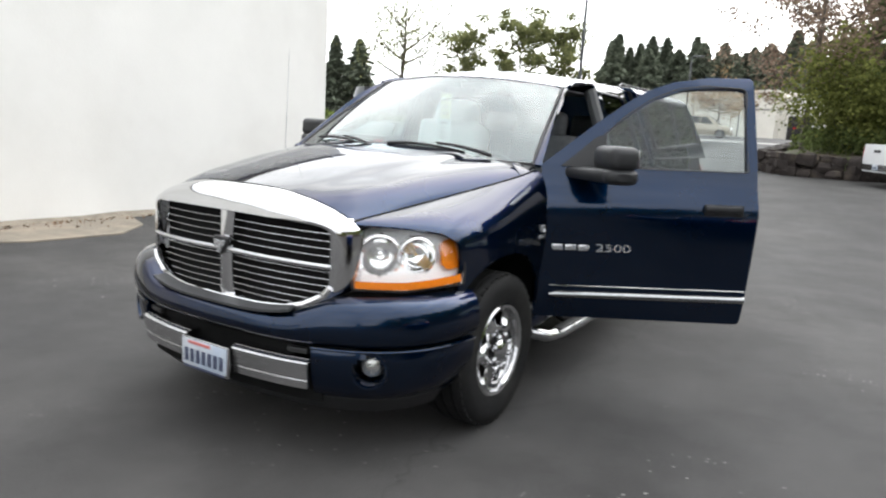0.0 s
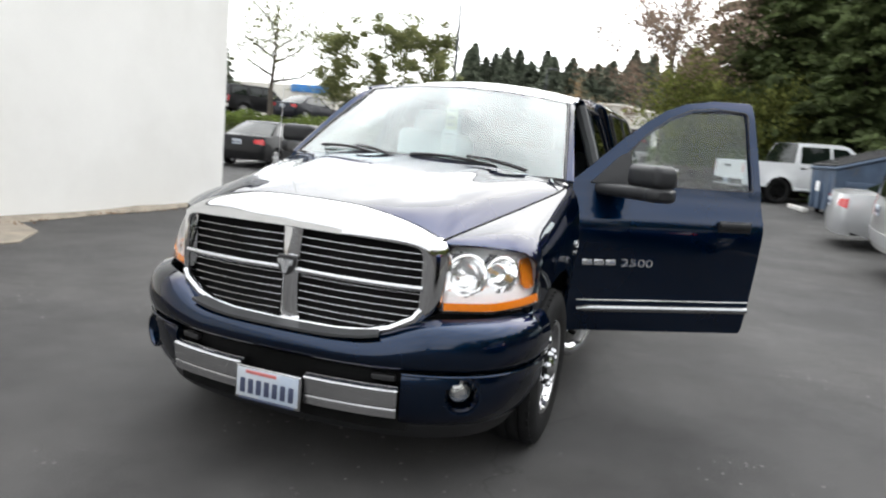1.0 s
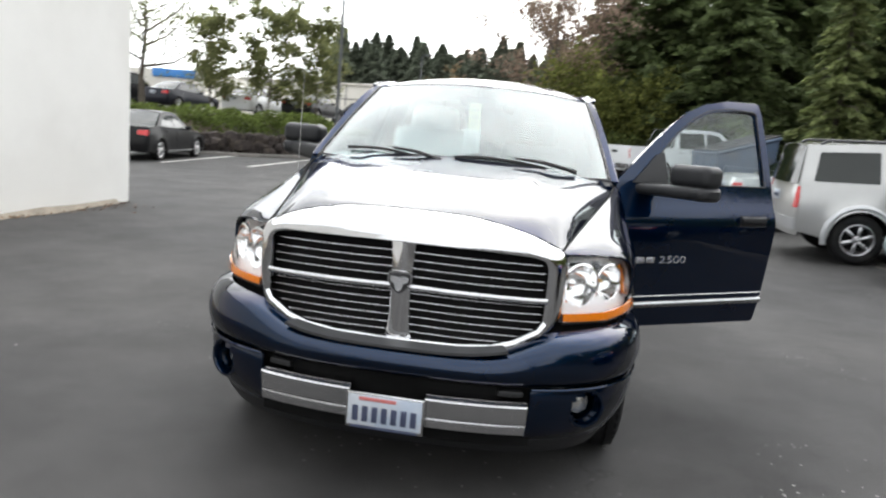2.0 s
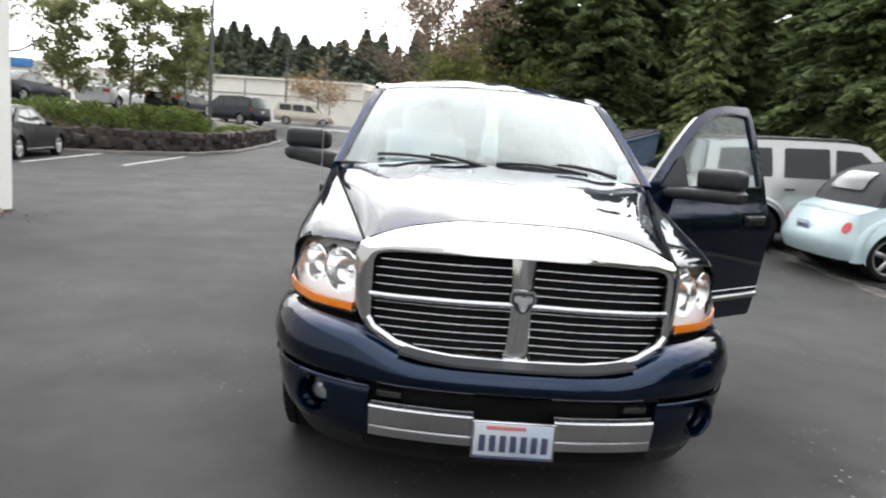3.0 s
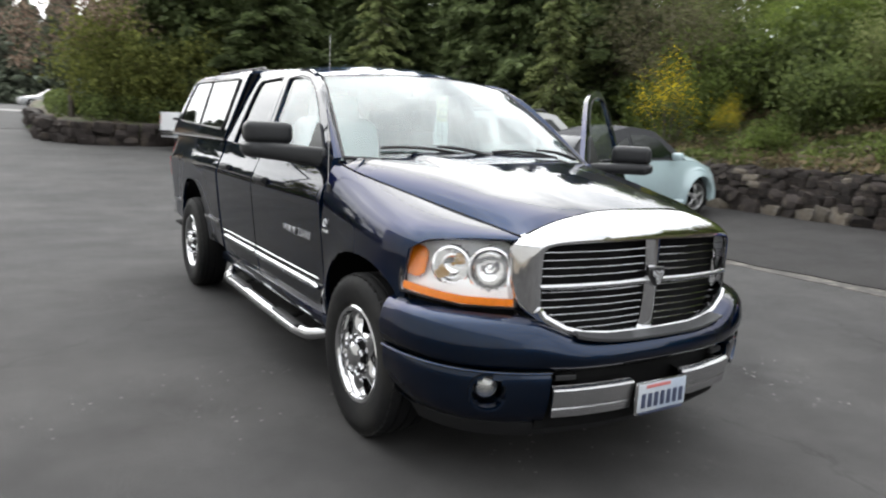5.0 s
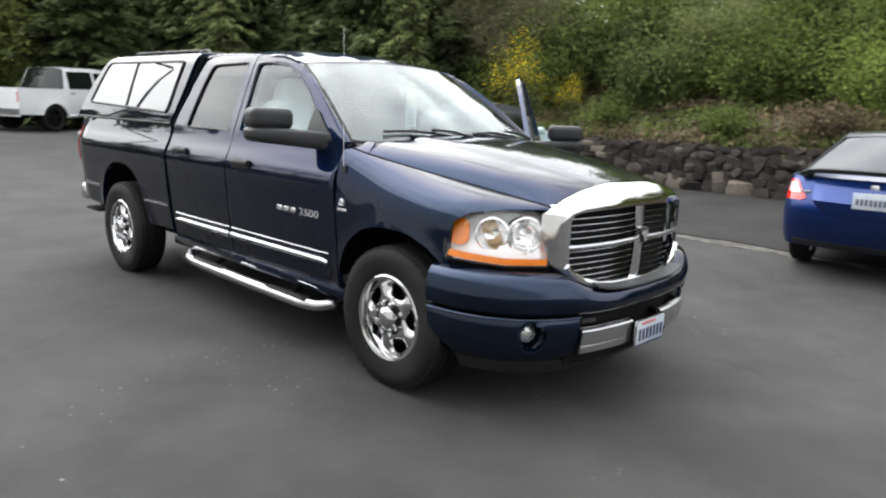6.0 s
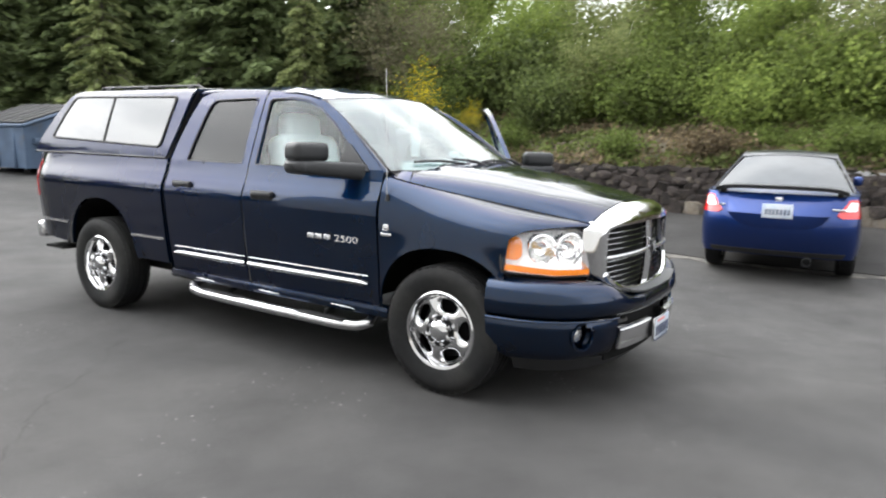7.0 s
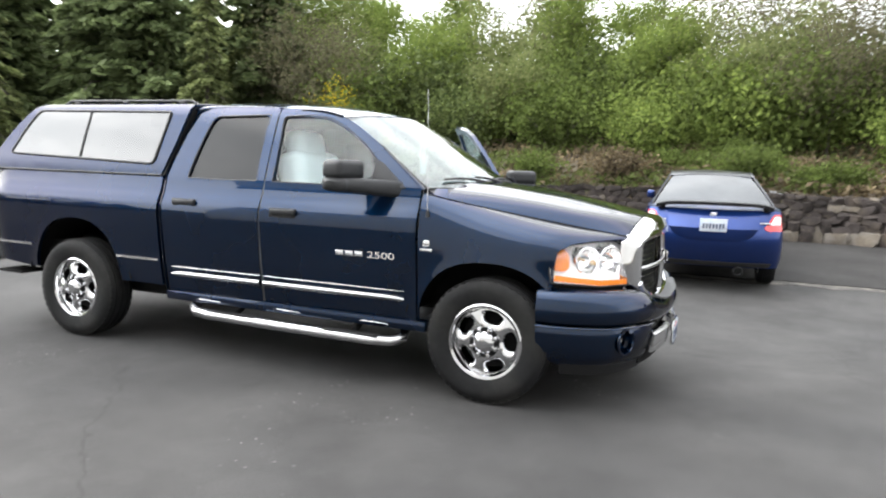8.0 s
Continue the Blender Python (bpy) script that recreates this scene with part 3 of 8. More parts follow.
def on_fender(sg):
    def f(y, v):
        if v <= 0.95:
            x = min(HULL(v), 1.0) * FPLAN(y) / 0.984 + flare(y, v, 0.0)
            return Vector((sg * x, y, v))
        t = (v - 0.95) / 0.40
        a = t * math.pi / 2
        xo = HULL(0.95) * FPLAN(y) / 0.984 + flare(y, 0.95, 0.0)
        xs, zs = SEAM_X(y), SEAM_Z(y)
        c = math.cos(a) ** 0.72
        x = xs + (xo - xs) * c
        # hollow between the crown of the fender and the hood
        z = 0.95 + (zs - 0.95) * (0.88 * math.sin(a) ** 0.80 + 0.12 * t ** 3)
        return Vector((sg * x, y, z))
    return f


def wheel(name, parent, at, sg, radius=0.40, width=0.26, rim=0.232, spokes=5, rim_mat=None, style="truck", label=""):
    """A wheel under a thing: tyre, with its rim, spokes, hub and nuts below it. sg: the side that it faces."""
    rm = rim_mat or M_RIM
    bm = bmesh.new()
    w, r, k = width / 2, radius, rim
    lathe(bm, [(k - 0.005, -w * 0.75), (k + 0.01, -w * 0.88), ((k + r) / 2, -w), (r - 0.035, -w * 0.93), (r - 0.010, -w * 0.80), (r, -w * 0.62),
               (r, -w * 0.50), (r - 0.011, -w * 0.48), (r - 0.011, -w * 0.42), (r, -w * 0.40), (r, -w * 0.06), (r - 0.011, -w * 0.04), (r - 0.011, w * 0.04), (r, w * 0.06),
               (r, w * 0.40), (r - 0.011, w * 0.42), (r - 0.011, w * 0.48), (r, w * 0.50), (r, w * 0.62), (r - 0.010, w * 0.80), (r - 0.035, w * 0.93),
               ((k + r) / 2 + 0.02, w), ((k + r) / 2, w * 0.985), (k + 0.03, w * 0.96), (k + 0.01, w * 0.86), (k - 0.005, w * 0.75)], 48)
    # shoulder blocks
    nb = 46
    for i in range(nb):
        a = 2 * math.pi * i / nb
        for s in (-1, 1):
            m = Matrix.Rotation(a, 4, "X") @ Matrix.Translation((s * w * 0.73, 0, r - 0.0115))
            box(bm, (0, 0, 0), (w * 0.20, 2 * math.pi * r / nb * 0.66, 0.011), 0, m)
    tyre = part(name, bm, M_RUBBER, parent, label or "black rubber tyre with a grooved tread")
    if style == "truck":
        prof = [(k + 0.006, w * 0.78), (k + 0.012, w * 0.88), (k + 0.004, w * 0.92), (k - 0.012, w * 0.88), (k - 0.022, w * 0.70), (k - 0.03, w * 0.2), (k - 0.035, -w * 0.7), (k - 0.01, -w * 0.74)]
    else:
        prof = [(k + 0.004, w * 0.74), (k + 0.006, w * 0.84), (k - 0.004, w * 0.86), (k - 0.016, w * 0.78), (k - 0.024, w * 0.5), (k - 0.03, -w * 0.7), (k - 0.01, -w * 0.74)]
    part("rim", lathe(bmesh.new(), prof, 48), rm, tyre, "polished metal rim")
    part("brake_drum", lathe(bmesh.new(), [(0.0, 0.0), (k * 0.78, 0.0), (k * 0.8, -w * 0.3), (k * 0.8, -w * 0.6), (0, -w * 0.6)], 24), M_DARK, tyre, "dark brake behind the spokes")
    fx = w * (0.66 if style == "truck" else 0.70)
    for i in range(spokes):
        a = 2 * math.pi * i / spokes + (0.70 if style == "truck" else 0.3)
        if style == "truck":
            # broad flat spokes that close to a ring, with a rounded window between each two
            def face(s, v):
                rr = 0.085 + (k - 0.010 - 0.085) * v
                e = abs((rr - 0.163) / 0.041)
                win = radians(20.0) * (1 - e ** 2.6) ** 0.5 if e < 1 else 0.0
                u = s * 2 - 1
                ang = a + u * (math.pi / spokes - win)
                dep = fx + 0.016 * (1 - v) ** 2 + 0.010 * math.sin(v * math.pi) - 0.010 * v ** 6 - 0.014 * u * u * math.sin(v * math.pi) - 0.016 * abs(u) ** 5 * (win / radians(20.0))
                return Vector((dep, rr * math.cos(ang), rr * math.sin(ang)))
            part("spoke", sheet(8, 16, face, 0.024, (-1, 0, 0)), rm, tyre)
            continue
        bm = bmesh.new()
        half = 0.25 * (5 / spokes)
        nseg, npos = 4, 6
        rows = []
        for j in range(npos + 1):
            q = j / npos
            rr = 0.060 + (k - 0.014 - 0.060) * q
            wide = half * (1.25 - 0.5 * q)
            dep = fx + 0.012 * (1 - q) + 0.012 * math.sin(q * math.pi)
            row = []
            for s in range(nseg + 1):
                u = s / nseg * 2 - 1
                ang = a + u * wide * min(1.0, 0.105 / rr + 0.25)
                row.append(Vector((dep - 0.016 * u * u, rr * math.cos(ang), rr * math.sin(ang))))
            rows.append(row)
        g = [[bm.verts.new(p) for p in row] for row in rows]
        for j in range(npos):
            for s in range(nseg):
                bm.faces.new((g[j][s], g[j][s + 1], g[j + 1][s + 1], g[j + 1][s]))
        shell(bm, 0.03, (-1, 0, 0))
        part("spoke", bm, rm, tyre)
    hub_r = 0.088 if style == "truck" else 0.045
    out = fx + (0.038 if style == "truck" else 0.012)
    bm = lathe(bmesh.new(), [(hub_r + 0.02, fx - 0.02), (hub_r + 0.012, fx + 0.012), (hub_r, fx + 0.02), (hub_r * 0.72, out), (hub_r * 0.5, out + 0.018), (hub_r * 0.3, out + 0.022), (0, out + 0.022)], 28)
    part("hub_cap", bm, rm, tyre, "raised metal hub cap")
    if style == "truck":
        # dark-coloured ring stands in for the shaded holes between the nuts
        part("hub_shade_ring", lathe(bmesh.new(), [(hub_r * 0.70, out - 0.004), (hub_r * 0.80, fx + 0.034), (hub_r * 1.10, fx + 0.022), (hub_r * 1.12, fx + 0.010)], 28), M_DARK, tyre, "dark ring in place of shaded holes round the wheel nuts")
    nn = 8 if style == "truck" else 5
    for i in range(nn):
        a = 2 * math.pi * (i + 0.5) / nn
        rr = hub_r * (0.95 if style == "truck" else 1.15)
        m = Matrix.Translation((0, rr * math.cos(a), rr * math.sin(a)))
        part("wheel_nut", lathe(bmesh.new(), [(0.019, fx), (0.019, fx + 0.038), (0.013, fx + 0.050), (0, fx + 0.053)] if style == "truck" else [(0.01, fx - 0.01), (0.01, fx + 0.006), (0, fx + 0.008)], 6, m), rm, tyre)
    tyre.matrix_basis = Matrix.Translation(at) @ (Matrix.Rotation(math.pi, 4, "Z") if sg < 0 else Matrix())
    return tyre


def front_plan(x):
    """Depth of the grille and lamps' front in plan."""
    return NOSE(abs(x))


NOSE = curve([(0.0, -0.945), (0.20, -0.94), (0.40, -0.912), (0.57, -0.868), (0.64, -0.82)])
BUMP_PLAN = [(0.0, -1.045), (0.20, -1.04), (0.40, -1.018), (0.58, -0.975), (0.758, -0.89), (0.893, -0.77), (0.977, -0.62), (1.018, -0.46), (1.028, -0.33)]
_acc = [0.0]
for _p, _q in zip(BUMP_PLAN, BUMP_PLAN[1:]):
    _acc.append(_acc[-1] + math.hypot(_q[0] - _p[0], _q[1] - _p[1]))
BX = curve([(s, p[0]) for s, p in zip(_acc, BUMP_PLAN)])
BY = curve([(s, p[1]) for s, p in zip(_acc, BUMP_PLAN)])
BUMP_END = _acc[-1]


def bump_s(x):
    """Arc length along the bumper at a given half width."""
    lo, hi = 0.0, BUMP_END
    for _ in range(30):
        mid = (lo + hi) / 2
        lo, hi = (mid, hi) if BX(mid) < x else (lo, mid)
    return lo


def on_bumper(depth):
    def f(s, z):
        a = abs(s)
        x, y = BX(a), BY(a)
        tx, ty = BX(a + 0.01) - BX(a - 0.01 if a > 0.01 else 0), BY(a + 0.01) - BY(a - 0.01 if a > 0.01 else 0)
        n = Vector((-ty, tx, 0))
        n = Vector((abs(n.x), -abs(n.y), 0)).normalized()
        d = depth(z)
        x, y = x - n.x * d, y - n.y * d
        return Vector((math.copysign(x, s) if a > 1e-6 else 0.0, y, z))
    return f


def build_pickup():
    t = thing("pickup_truck", "dark blue four-door pickup with chrome grille, driver door open", "pickup truck")
    mid = (0, 1.5, 0.9)

    # -- hood: broad top, rounded shoulders and a steep side down to the gap
    def hood(s, v):
        u = s * 2 - 1
        e = -0.795 + 1.135 * v
        a = abs(u)
        y = e + (-0.045 * (1 - u * u)) * (1 - v) + (0.03 * u * u - 0.02) * v
        xs, ze = SEAM_X(e), SEAM_Z(e)
        zc = 1.192 + 0.185 * v + 0.02 * math.sin(math.pi * v)
        p = 3.0 + 10.0 * min(1.0, v * 3.0)
        side = (zc - ze) * (1 - a ** p)
        z = ze + side - 0.045 * a * a * min(1.0, v * 3.0) * (1 - a ** p)
        # raised middle with soft shoulders
        sh = 0.50 + 0.10 * v
        z += 0.014 * (1 / (1 + math.exp((a - sh) / 0.025))) * min(1, 0.3 + v)
        return Vector((u * xs, y, z))

    def fine(s):
        u = s * 2 - 1
        return (math.copysign(1 - (1 - abs(u)) ** 1.6, u) + 1) / 2
    part("hood", sheet(64, 30, lambda s, v: hood(fine(s), v), 0.015, (0, 0, 0.5)), M_NAVY, t, "dark blue hood reflecting the sky")
    bm = bmesh.new()
    tube(bm, [hood(0.01 + 0.98 * i / 40, 0.0) + Vector((0, 0.010, 0.003)) for i in range(41)], 0.0055, 6)
    part("hood_gap", bm, M_DARK, t, "dark gap between hood and chrome surround")
    for sg in (-1, 1):
        bm = bmesh.new()
        tube(bm, [(sg * (SEAM_X(y) + 0.004), y, SEAM_Z(y) - 0.001) for y in [-0.79 + 1.26 * i / 24 for i in range(25)]], 0.0055, 6)
        part("hood_gap", bm, M_DARK, t, "dark gap between hood and fender")

    # -- fenders, arches and wheel wells
    for sg in (-1, 1):
        a = arch(0.0, 0.40, 0.485, 0.50, 4, 146, 18)
        out = [(0.478, 0.435)] + a + [(-0.405, 0.757), (-0.41, 0.80), (-0.415, 0.90), (-0.43, 1.00), (-0.50, 1.085), (-0.60, 1.15), (-0.70, 1.21), (-0.775, 1.26), (-0.79, 1.349), (0.20, 1.349), (0.478, 1.349)]
        part("front_fender", panel(out, on_fender(sg), 0.045, 0.012, (0, 0.2, 0.7)), M_NAVY, t)
        for cy, nm in ((0.0, "front"), (3.55, "rear")):
            def well(s, v, cy=cy):
                ang = radians(12 + 156 * s)
                r = 0.585
                return Vector((sg * (0.94 - 0.42 * v), cy + r * math.cos(ang), 0.40 + r * math.sin(ang)))
            part("wheel_well", sheet(20, 3, well, 0.01), M_DARK, t, "black plastic wheel well")

    # -- doors
    def door(sg, which):
        place = on_side(sg)
        if which == "front":
            skin = rounded([(0.492, 0.47, 0.03), (1.705, 0.455, 0.03), (1.715, 1.338, 0.0), (0.492, 1.338, 0.0)], 0.02)
            frame = [(0.492, 1.338), (0.60, 1.42), (0.80, 1.575), (0.98, 1.70), (1.10, 1.772), (1.25, 1.827), (1.45, 1.860), (1.70, 1.868), (1.715, 1.855), (1.715, 1.338),
                     (1.652, 1.338), (1.668, 1.798), (1.63, 1.808), (1.45, 1.803), (1.29, 1.782), (1.14, 1.722), (1.00, 1.635), (0.80, 1.48), (0.64, 1.345), (0.63, 1.338)]
            win = rounded([(0.645, 1.335), (1.66, 1.335), (1.67, 1.803, 0.03), (1.45, 1.812), (1.28, 1.79), (1.13, 1.727), (0.98, 1.63)], 0.012)
        else:
            skin = rounded([(1.728, 0.455, 0.03), (2.60, 0.455, 0.03), (2.615, 1.338, 0.0), (1.728, 1.338, 0.0)], 0.02)
            frame = [(1.728, 1.338), (1.728, 1.855), (1.745, 1.869), (2.20, 1.872), (2.36, 1.862), (2.44, 1.825), (2.52, 1.66), (2.585, 1.46), (2.615, 1.338), (2.42, 1.338),
                     (2.40, 1.46), (2.345, 1.67), (2.31, 1.765), (2.245, 1.808), (1.84, 1.812), (1.80, 1.80), (1.80, 1.338)]
            win = rounded([(1.792, 1.335), (2.425, 1.335), (2.40, 1.47, 0.05), (2.34, 1.69, 0.05), (2.295, 1.80, 0.05), (1.79, 1.815, 0.02)], 0.02)
        bm = panel(skin, place, 0.05, 0.0, mid)
        bm2 = panel(frame, place, 0.05, 0.0, mid)
        me = bpy.data.meshes.new("tmp")
        bm2.to_mesh(me)
        bm.from_mesh(me)
        bm2.free()
        bpy.data.meshes.remove(me)
        bmesh.ops.remove_doubles(bm, verts=bm.verts[:], dist=0.002)
        shell(bm, 0.035, mid)
        d = part("door", bm, M_NAVY, t, "dark blue rear door" if which == "rear" else ("dark blue front door standing open" if sg > 0 else "dark blue front door"))
        glass = M_GLASS_SIDE if which == "front" else M_GLASS_DARK
        inset = lambda y, z: place(y, z) - Vector((sg * 0.016, 0, 0))
        g = part("side_window", panel(win, inset, 0.08, 0.004, mid), glass, d, "clear side window" if which == "front" else "tinted side window")
        # rubber round the window
        bm = bmesh.new()
        pts = [place(y, z) + Vector((sg * -0.004, 0, 0)) for y, z in win]
        tube(bm, pts + [pts[0]], 0.0065, 6)
        part("window_seal", bm, M_BLACK, d, "black rubber window seal")
        # handle in its recess
        hy = 1.515 if which == "front" else 2.405
        hz = 1.128 if which == "front" else 1.152
        bm = bmesh.new()
        hx = side_x(hy, hz)
        box(bm, (sg * (hx + 0.016), hy - 0.01, hz + 0.006), (0.026, 0.205, 0.036), 0.012)
        box(bm, (sg * (hx + 0.004), hy - 0.085, hz + 0.004), (0.028, 0.05, 0.052), 0.012)
        box(bm, (sg * (hx + 0.004), hy + 0.075, hz + 0.004), (0.028, 0.05, 0.052), 0.012)
        part("door_handle", bm, M_TRIM, d, "dark door handle")
        bm = bmesh.new()
        box(bm, (sg * (hx - 0.002), hy, hz - 0.004), (0.012, 0.22, 0.066), 0.005)
        part("handle_recess", bm, M_BLACK, d)
        # moulding with its bright strip
        y0, y1 = (0.575, 1.70) if which == "front" else (1.735, 2.545)
        def strip(zc, h, proud, taper):
            def f(s, v):
                y = y0 + (y1 - y0) * s
                k = 1.0
                if taper and which == "front":
                    k = min(1.0, (s + 0.01) / 0.05) ** 0.5
                if taper and which == "rear":
                    k = min(1.0, (1.01 - s) / 0.06) ** 0.5
                z = zc + (v - 0.5) * h * k
                return Vector((sg * (side_x(y, z) + proud * math.sin(math.pi * (0.02 + 0.96 * v)) ** 0.7), y, z))
            return f
        zc = 0.612
        part("body_moulding", sheet(24, 10, strip(zc - 0.006, 0.046, 0.024, True), 0.0), M_MOULD, d, "bright metal side moulding")
        part("pinstripe", sheet(24, 2, strip(zc + 0.047, 0.008, 0.006, False), 0.0), M_MOULD, d, "thin bright strip above the moulding")
        # inner trim
        tri = lambda y, z: Vector((sg * (side_x(y, z) - 0.085), y, z))
        if which == "front":
            part("door_card", panel(rounded([(0.56, 0.52), (1.66, 0.52), (1.66, 1.32), (0.56, 1.32)], 0.06), tri, 0.1, 0.03, mid), M_DASH, d, "grey inner door panel")
            build_mirror(sg, d)
            build_badges(sg, d)
        else:
            part("door_card", panel(rounded([(1.78, 0.52), (2.56, 0.52), (2.56, 1.32), (1.78, 1.32)], 0.06), tri, 0.1, 0.03, mid), M_DASH, d, "grey inner door panel")
        return d

    def build_mirror(sg, d):
        # the one on the open door stands a little lower and further forward
        mx, my, mz = (0.03, -0.10, -0.048) if sg > 0 else (0.0, 0.0, 0.0)
        # triangular foot, arm, lower shell and the raised head
        tri = rounded([(0.60, 1.335), (0.86, 1.335), (0.86, 1.52), (0.80, 1.50)], 0.012)
        me = panel(tri, lambda y, z: on_side(sg)(y, z) + Vector((sg * 0.012, 0, 0)), 0.06, 0.02, mid)
        part("mirror_foot", me, M_TRIM, d, "dark plastic triangle at the mirror")
        bm = bmesh.new()
        n = 22
        rows = []
        for j in range(n + 1):
            q = j / n
            x = 0.895 + (0.378 + mx) * q
            end = 1.0 if q < 0.88 else max(0.2, 1 - ((q - 0.88) / 0.12) ** 2) ** 0.5
            zt = 1.376 + mz + 0.022 * q ** 0.6
            zb = 1.270 + mz * q + 0.040 * q
            zc, h = (zt + zb) / 2, (zt - zb) / 2 * end
            yc = 0.665 + (0.285 + my) * min(1.0, q * 1.25) ** 0.9
            dy = (0.052 + 0.035 * math.sin(min(1, q * 1.4) * math.pi / 2)) * end
            rows.append([Vector((sg * x, yc + dy * math.copysign(abs(math.cos(b)) ** 0.6, math.cos(b)), zc + h * math.copysign(abs(math.sin(b)) ** 0.55, math.sin(b)))) for b in [2 * math.pi * k / 20 for k in range(20)]])
        g = [[bm.verts.new(p) for p in r] for r in rows]
        for q, w in zip(g, g[1:]):
            for k in range(20):
                bm.faces.new((q[k], q[(k + 1) % 20], w[(k + 1) % 20], w[k]))
        bm.faces.new(g[0])
        bm.faces.new(g[-1])
        part("mirror_arm", bm, M_TRIM, d, "dark plastic mirror arm")
        bm = bmesh.new()
        turn = Matrix.Rotation(sg * 0.16, 4, "Z")
        box(bm, (0, 0, 0), (0.272, 0.150, 0.122), 0.040, seg=5)
        # a head that bellies forward and tapers a little to its top
        for v in bm.verts:
            k = v.co.z / 0.061
            v.co.x *= 1.0 - 0.03 * max(0, k)
            v.co.y -= 0.018 * (1 - (v.co.x / 0.136) ** 2) * (1 if v.co.y < 0 else 0)
        bm.transform(Matrix.Translation((sg * (1.128 + mx), 0.945 + my, 1.446 + mz)) @ turn)
        part("mirror_head", bm, M_TRIM, d, "dark towing mirror head with rounded corners")
        bm = bmesh.new()
        box(bm, (0, 0, 0), (0.215, 0.006, 0.090), 0.002)
        bm.transform(Matrix.Translation((sg * (1.128 + mx), 0.945 + my, 1.446 + mz)) @ turn @ Matrix.Translation((0, 0.078, 0)))
        part("mirror_glass", bm, M_CHROME, d, "mirror glass")

    def build_badges(sg, d):
        # three plain bars for the maker's word, then the model number
        for k in range(3):
            y = (1.085 - 0.073 * k) if sg < 0 else (0.575 + 0.073 * k)
            bm = bmesh.new()
            z = 0.884
            x = side_x(y, z)
            yy = y - 0.028 if sg < 0 else y + 0.028
            box(bm, (sg * (x + 0.004), yy, z + 0.002), (0.006, 0.060, 0.032), 0.004)
            part("badge_bar", bm, M_LETTER, d, "plain raised silver badge shape")
        z = 0.866
        if sg < 0:
            m = Matrix.Translation((-side_x(0.8, z) - 0.003, 0.845, z)) @ Euler((radians(90), 0, radians(-90))).to_matrix().to_4x4()
        else:
            m = Matrix.Translation((side_x(0.8, z) + 0.003, 0.815, z)) @ Euler((radians(90), 0, radians(90))).to_matrix().to_4x4()
        m = m @ Matrix.Diagonal((1.62, 1, 1, 1))
        writing("model_number", "2500", 0.063, m, M_LETTER, d, "silver raised model number")

    door(-1, "front")
    door(-1, "rear")
    door(1, "rear")
    dl = door(1, "front")
    hinge = Vector((0.945, 0.50, 0.0))
    dl.matrix_basis = Matrix.Translation(hinge) @ Matrix.Rotation(radians(-57.0), 4, "Z") @ Matrix.Rotation(radians(1.0), 4, "X") @ Matrix.Translation(-hinge)

    # -- cab: roof, pillars, glass, back, floor
    def screen(s, v, grow=0.0):
        u = s * 2 - 1
        xb, xt = 0.862 + grow, 0.700 + grow
        x = u * (xb + (xt - xb) * v)
        y = (0.475 + (1.185 - 0.475) * v) - (0.235 - 0.085 * v) * (1 - abs(u) ** 2.2)
        z = (1.335 + (1.800 - 1.335) * v) + 0.045 * v * (1 - u * u) + 0.018 * math.sin(math.pi * v)
        return Vector((x, y, z))
    part("windscreen", sheet(28, 14, screen, 0.005, mid), M_GLASS, t, "clear windscreen reflecting bright cloud")
    # dark band round the windscreen
    bm = bmesh.new()
    rim = [screen(0, 1 - j / 12) for j in range(13)] + [screen(i / 24, 0) for i in range(1, 25)] + [screen(1, j / 12) for j in range(1, 13)]
    tube(bm, rim, 0.009, 6)
    tube(bm, [screen(i / 24, 1) + Vector((0, -0.002, -0.008)) for i in range(25)], 0.003, 6)
    part("windscreen_seal", bm, M_BLACK, t, "black windscreen seal")

    def roof(s, v):
        u = s * 2 - 1
        f = screen(s, 1.0)
        y = f.y + (2.52 - f.y) * v
        hw = 0.700 - 0.042 * min(1.0, v * 4)
        lift = 1 - (1 - min(1.0, v * 1.2)) ** 2.8
        z = f.z + 0.104 * lift * (1 - 0.20 * u * u) + 0.004
        return Vector((u * hw, y, z + (0.0 if v < 0.93 else -0.02 * (v - 0.93) / 0.07)))
    part("roof", sheet(24, 24, roof, 0.03, mid), M_NAVY, t, "dark blue cab roof")
    RAIL_Z = curve([(1.10, 1.790), (1.20, 1.822), (1.32, 1.848), (1.50, 1.864), (2.20, 1.872), (2.42, 1.862), (2.52, 1.85)])
    for sg in (-1, 1):
        # roof rail: from the roof's edge over to the door frames
        def rail(s, v):
            q = roof(1.0 if sg > 0 else 0.0, s)
            y = q.y
            ez = RAIL_Z(y)
            e = Vector((sg * (UPPER(ez) + 0.002), y, ez))
            a = v * math.pi / 2
            return Vector((q.x + (e.x - q.x) * math.sin(a) ** 0.8, y, e.z + (q.z - e.z) * math.cos(a)))
        part("roof_rail", sheet(20, 8, rail, 0.02, mid), M_NAVY, t)
        # windscreen pillar
        fy = curve([(1.338, 0.487), (1.42, 0.592), (1.575, 0.792), (1.70, 0.972), (1.765, 1.092), (1.80, 1.19)])

        def pillar(s, v):
            a = screen(1.0 if sg > 0 else 0.0, s, 0.010)
            z = 1.33 + (1.80 - 1.33) * s
            b = Vector((sg * side_x(fy(z), z), fy(z), z))
            p = a.lerp(b, v)
            out = 0.006 * math.sin(math.pi * v)
            return p + Vector((sg * out, -out, out * 0.3))
        part("windscreen_pillar", sheet(16, 5, pillar, 0.02, mid), M_NAVY, t)
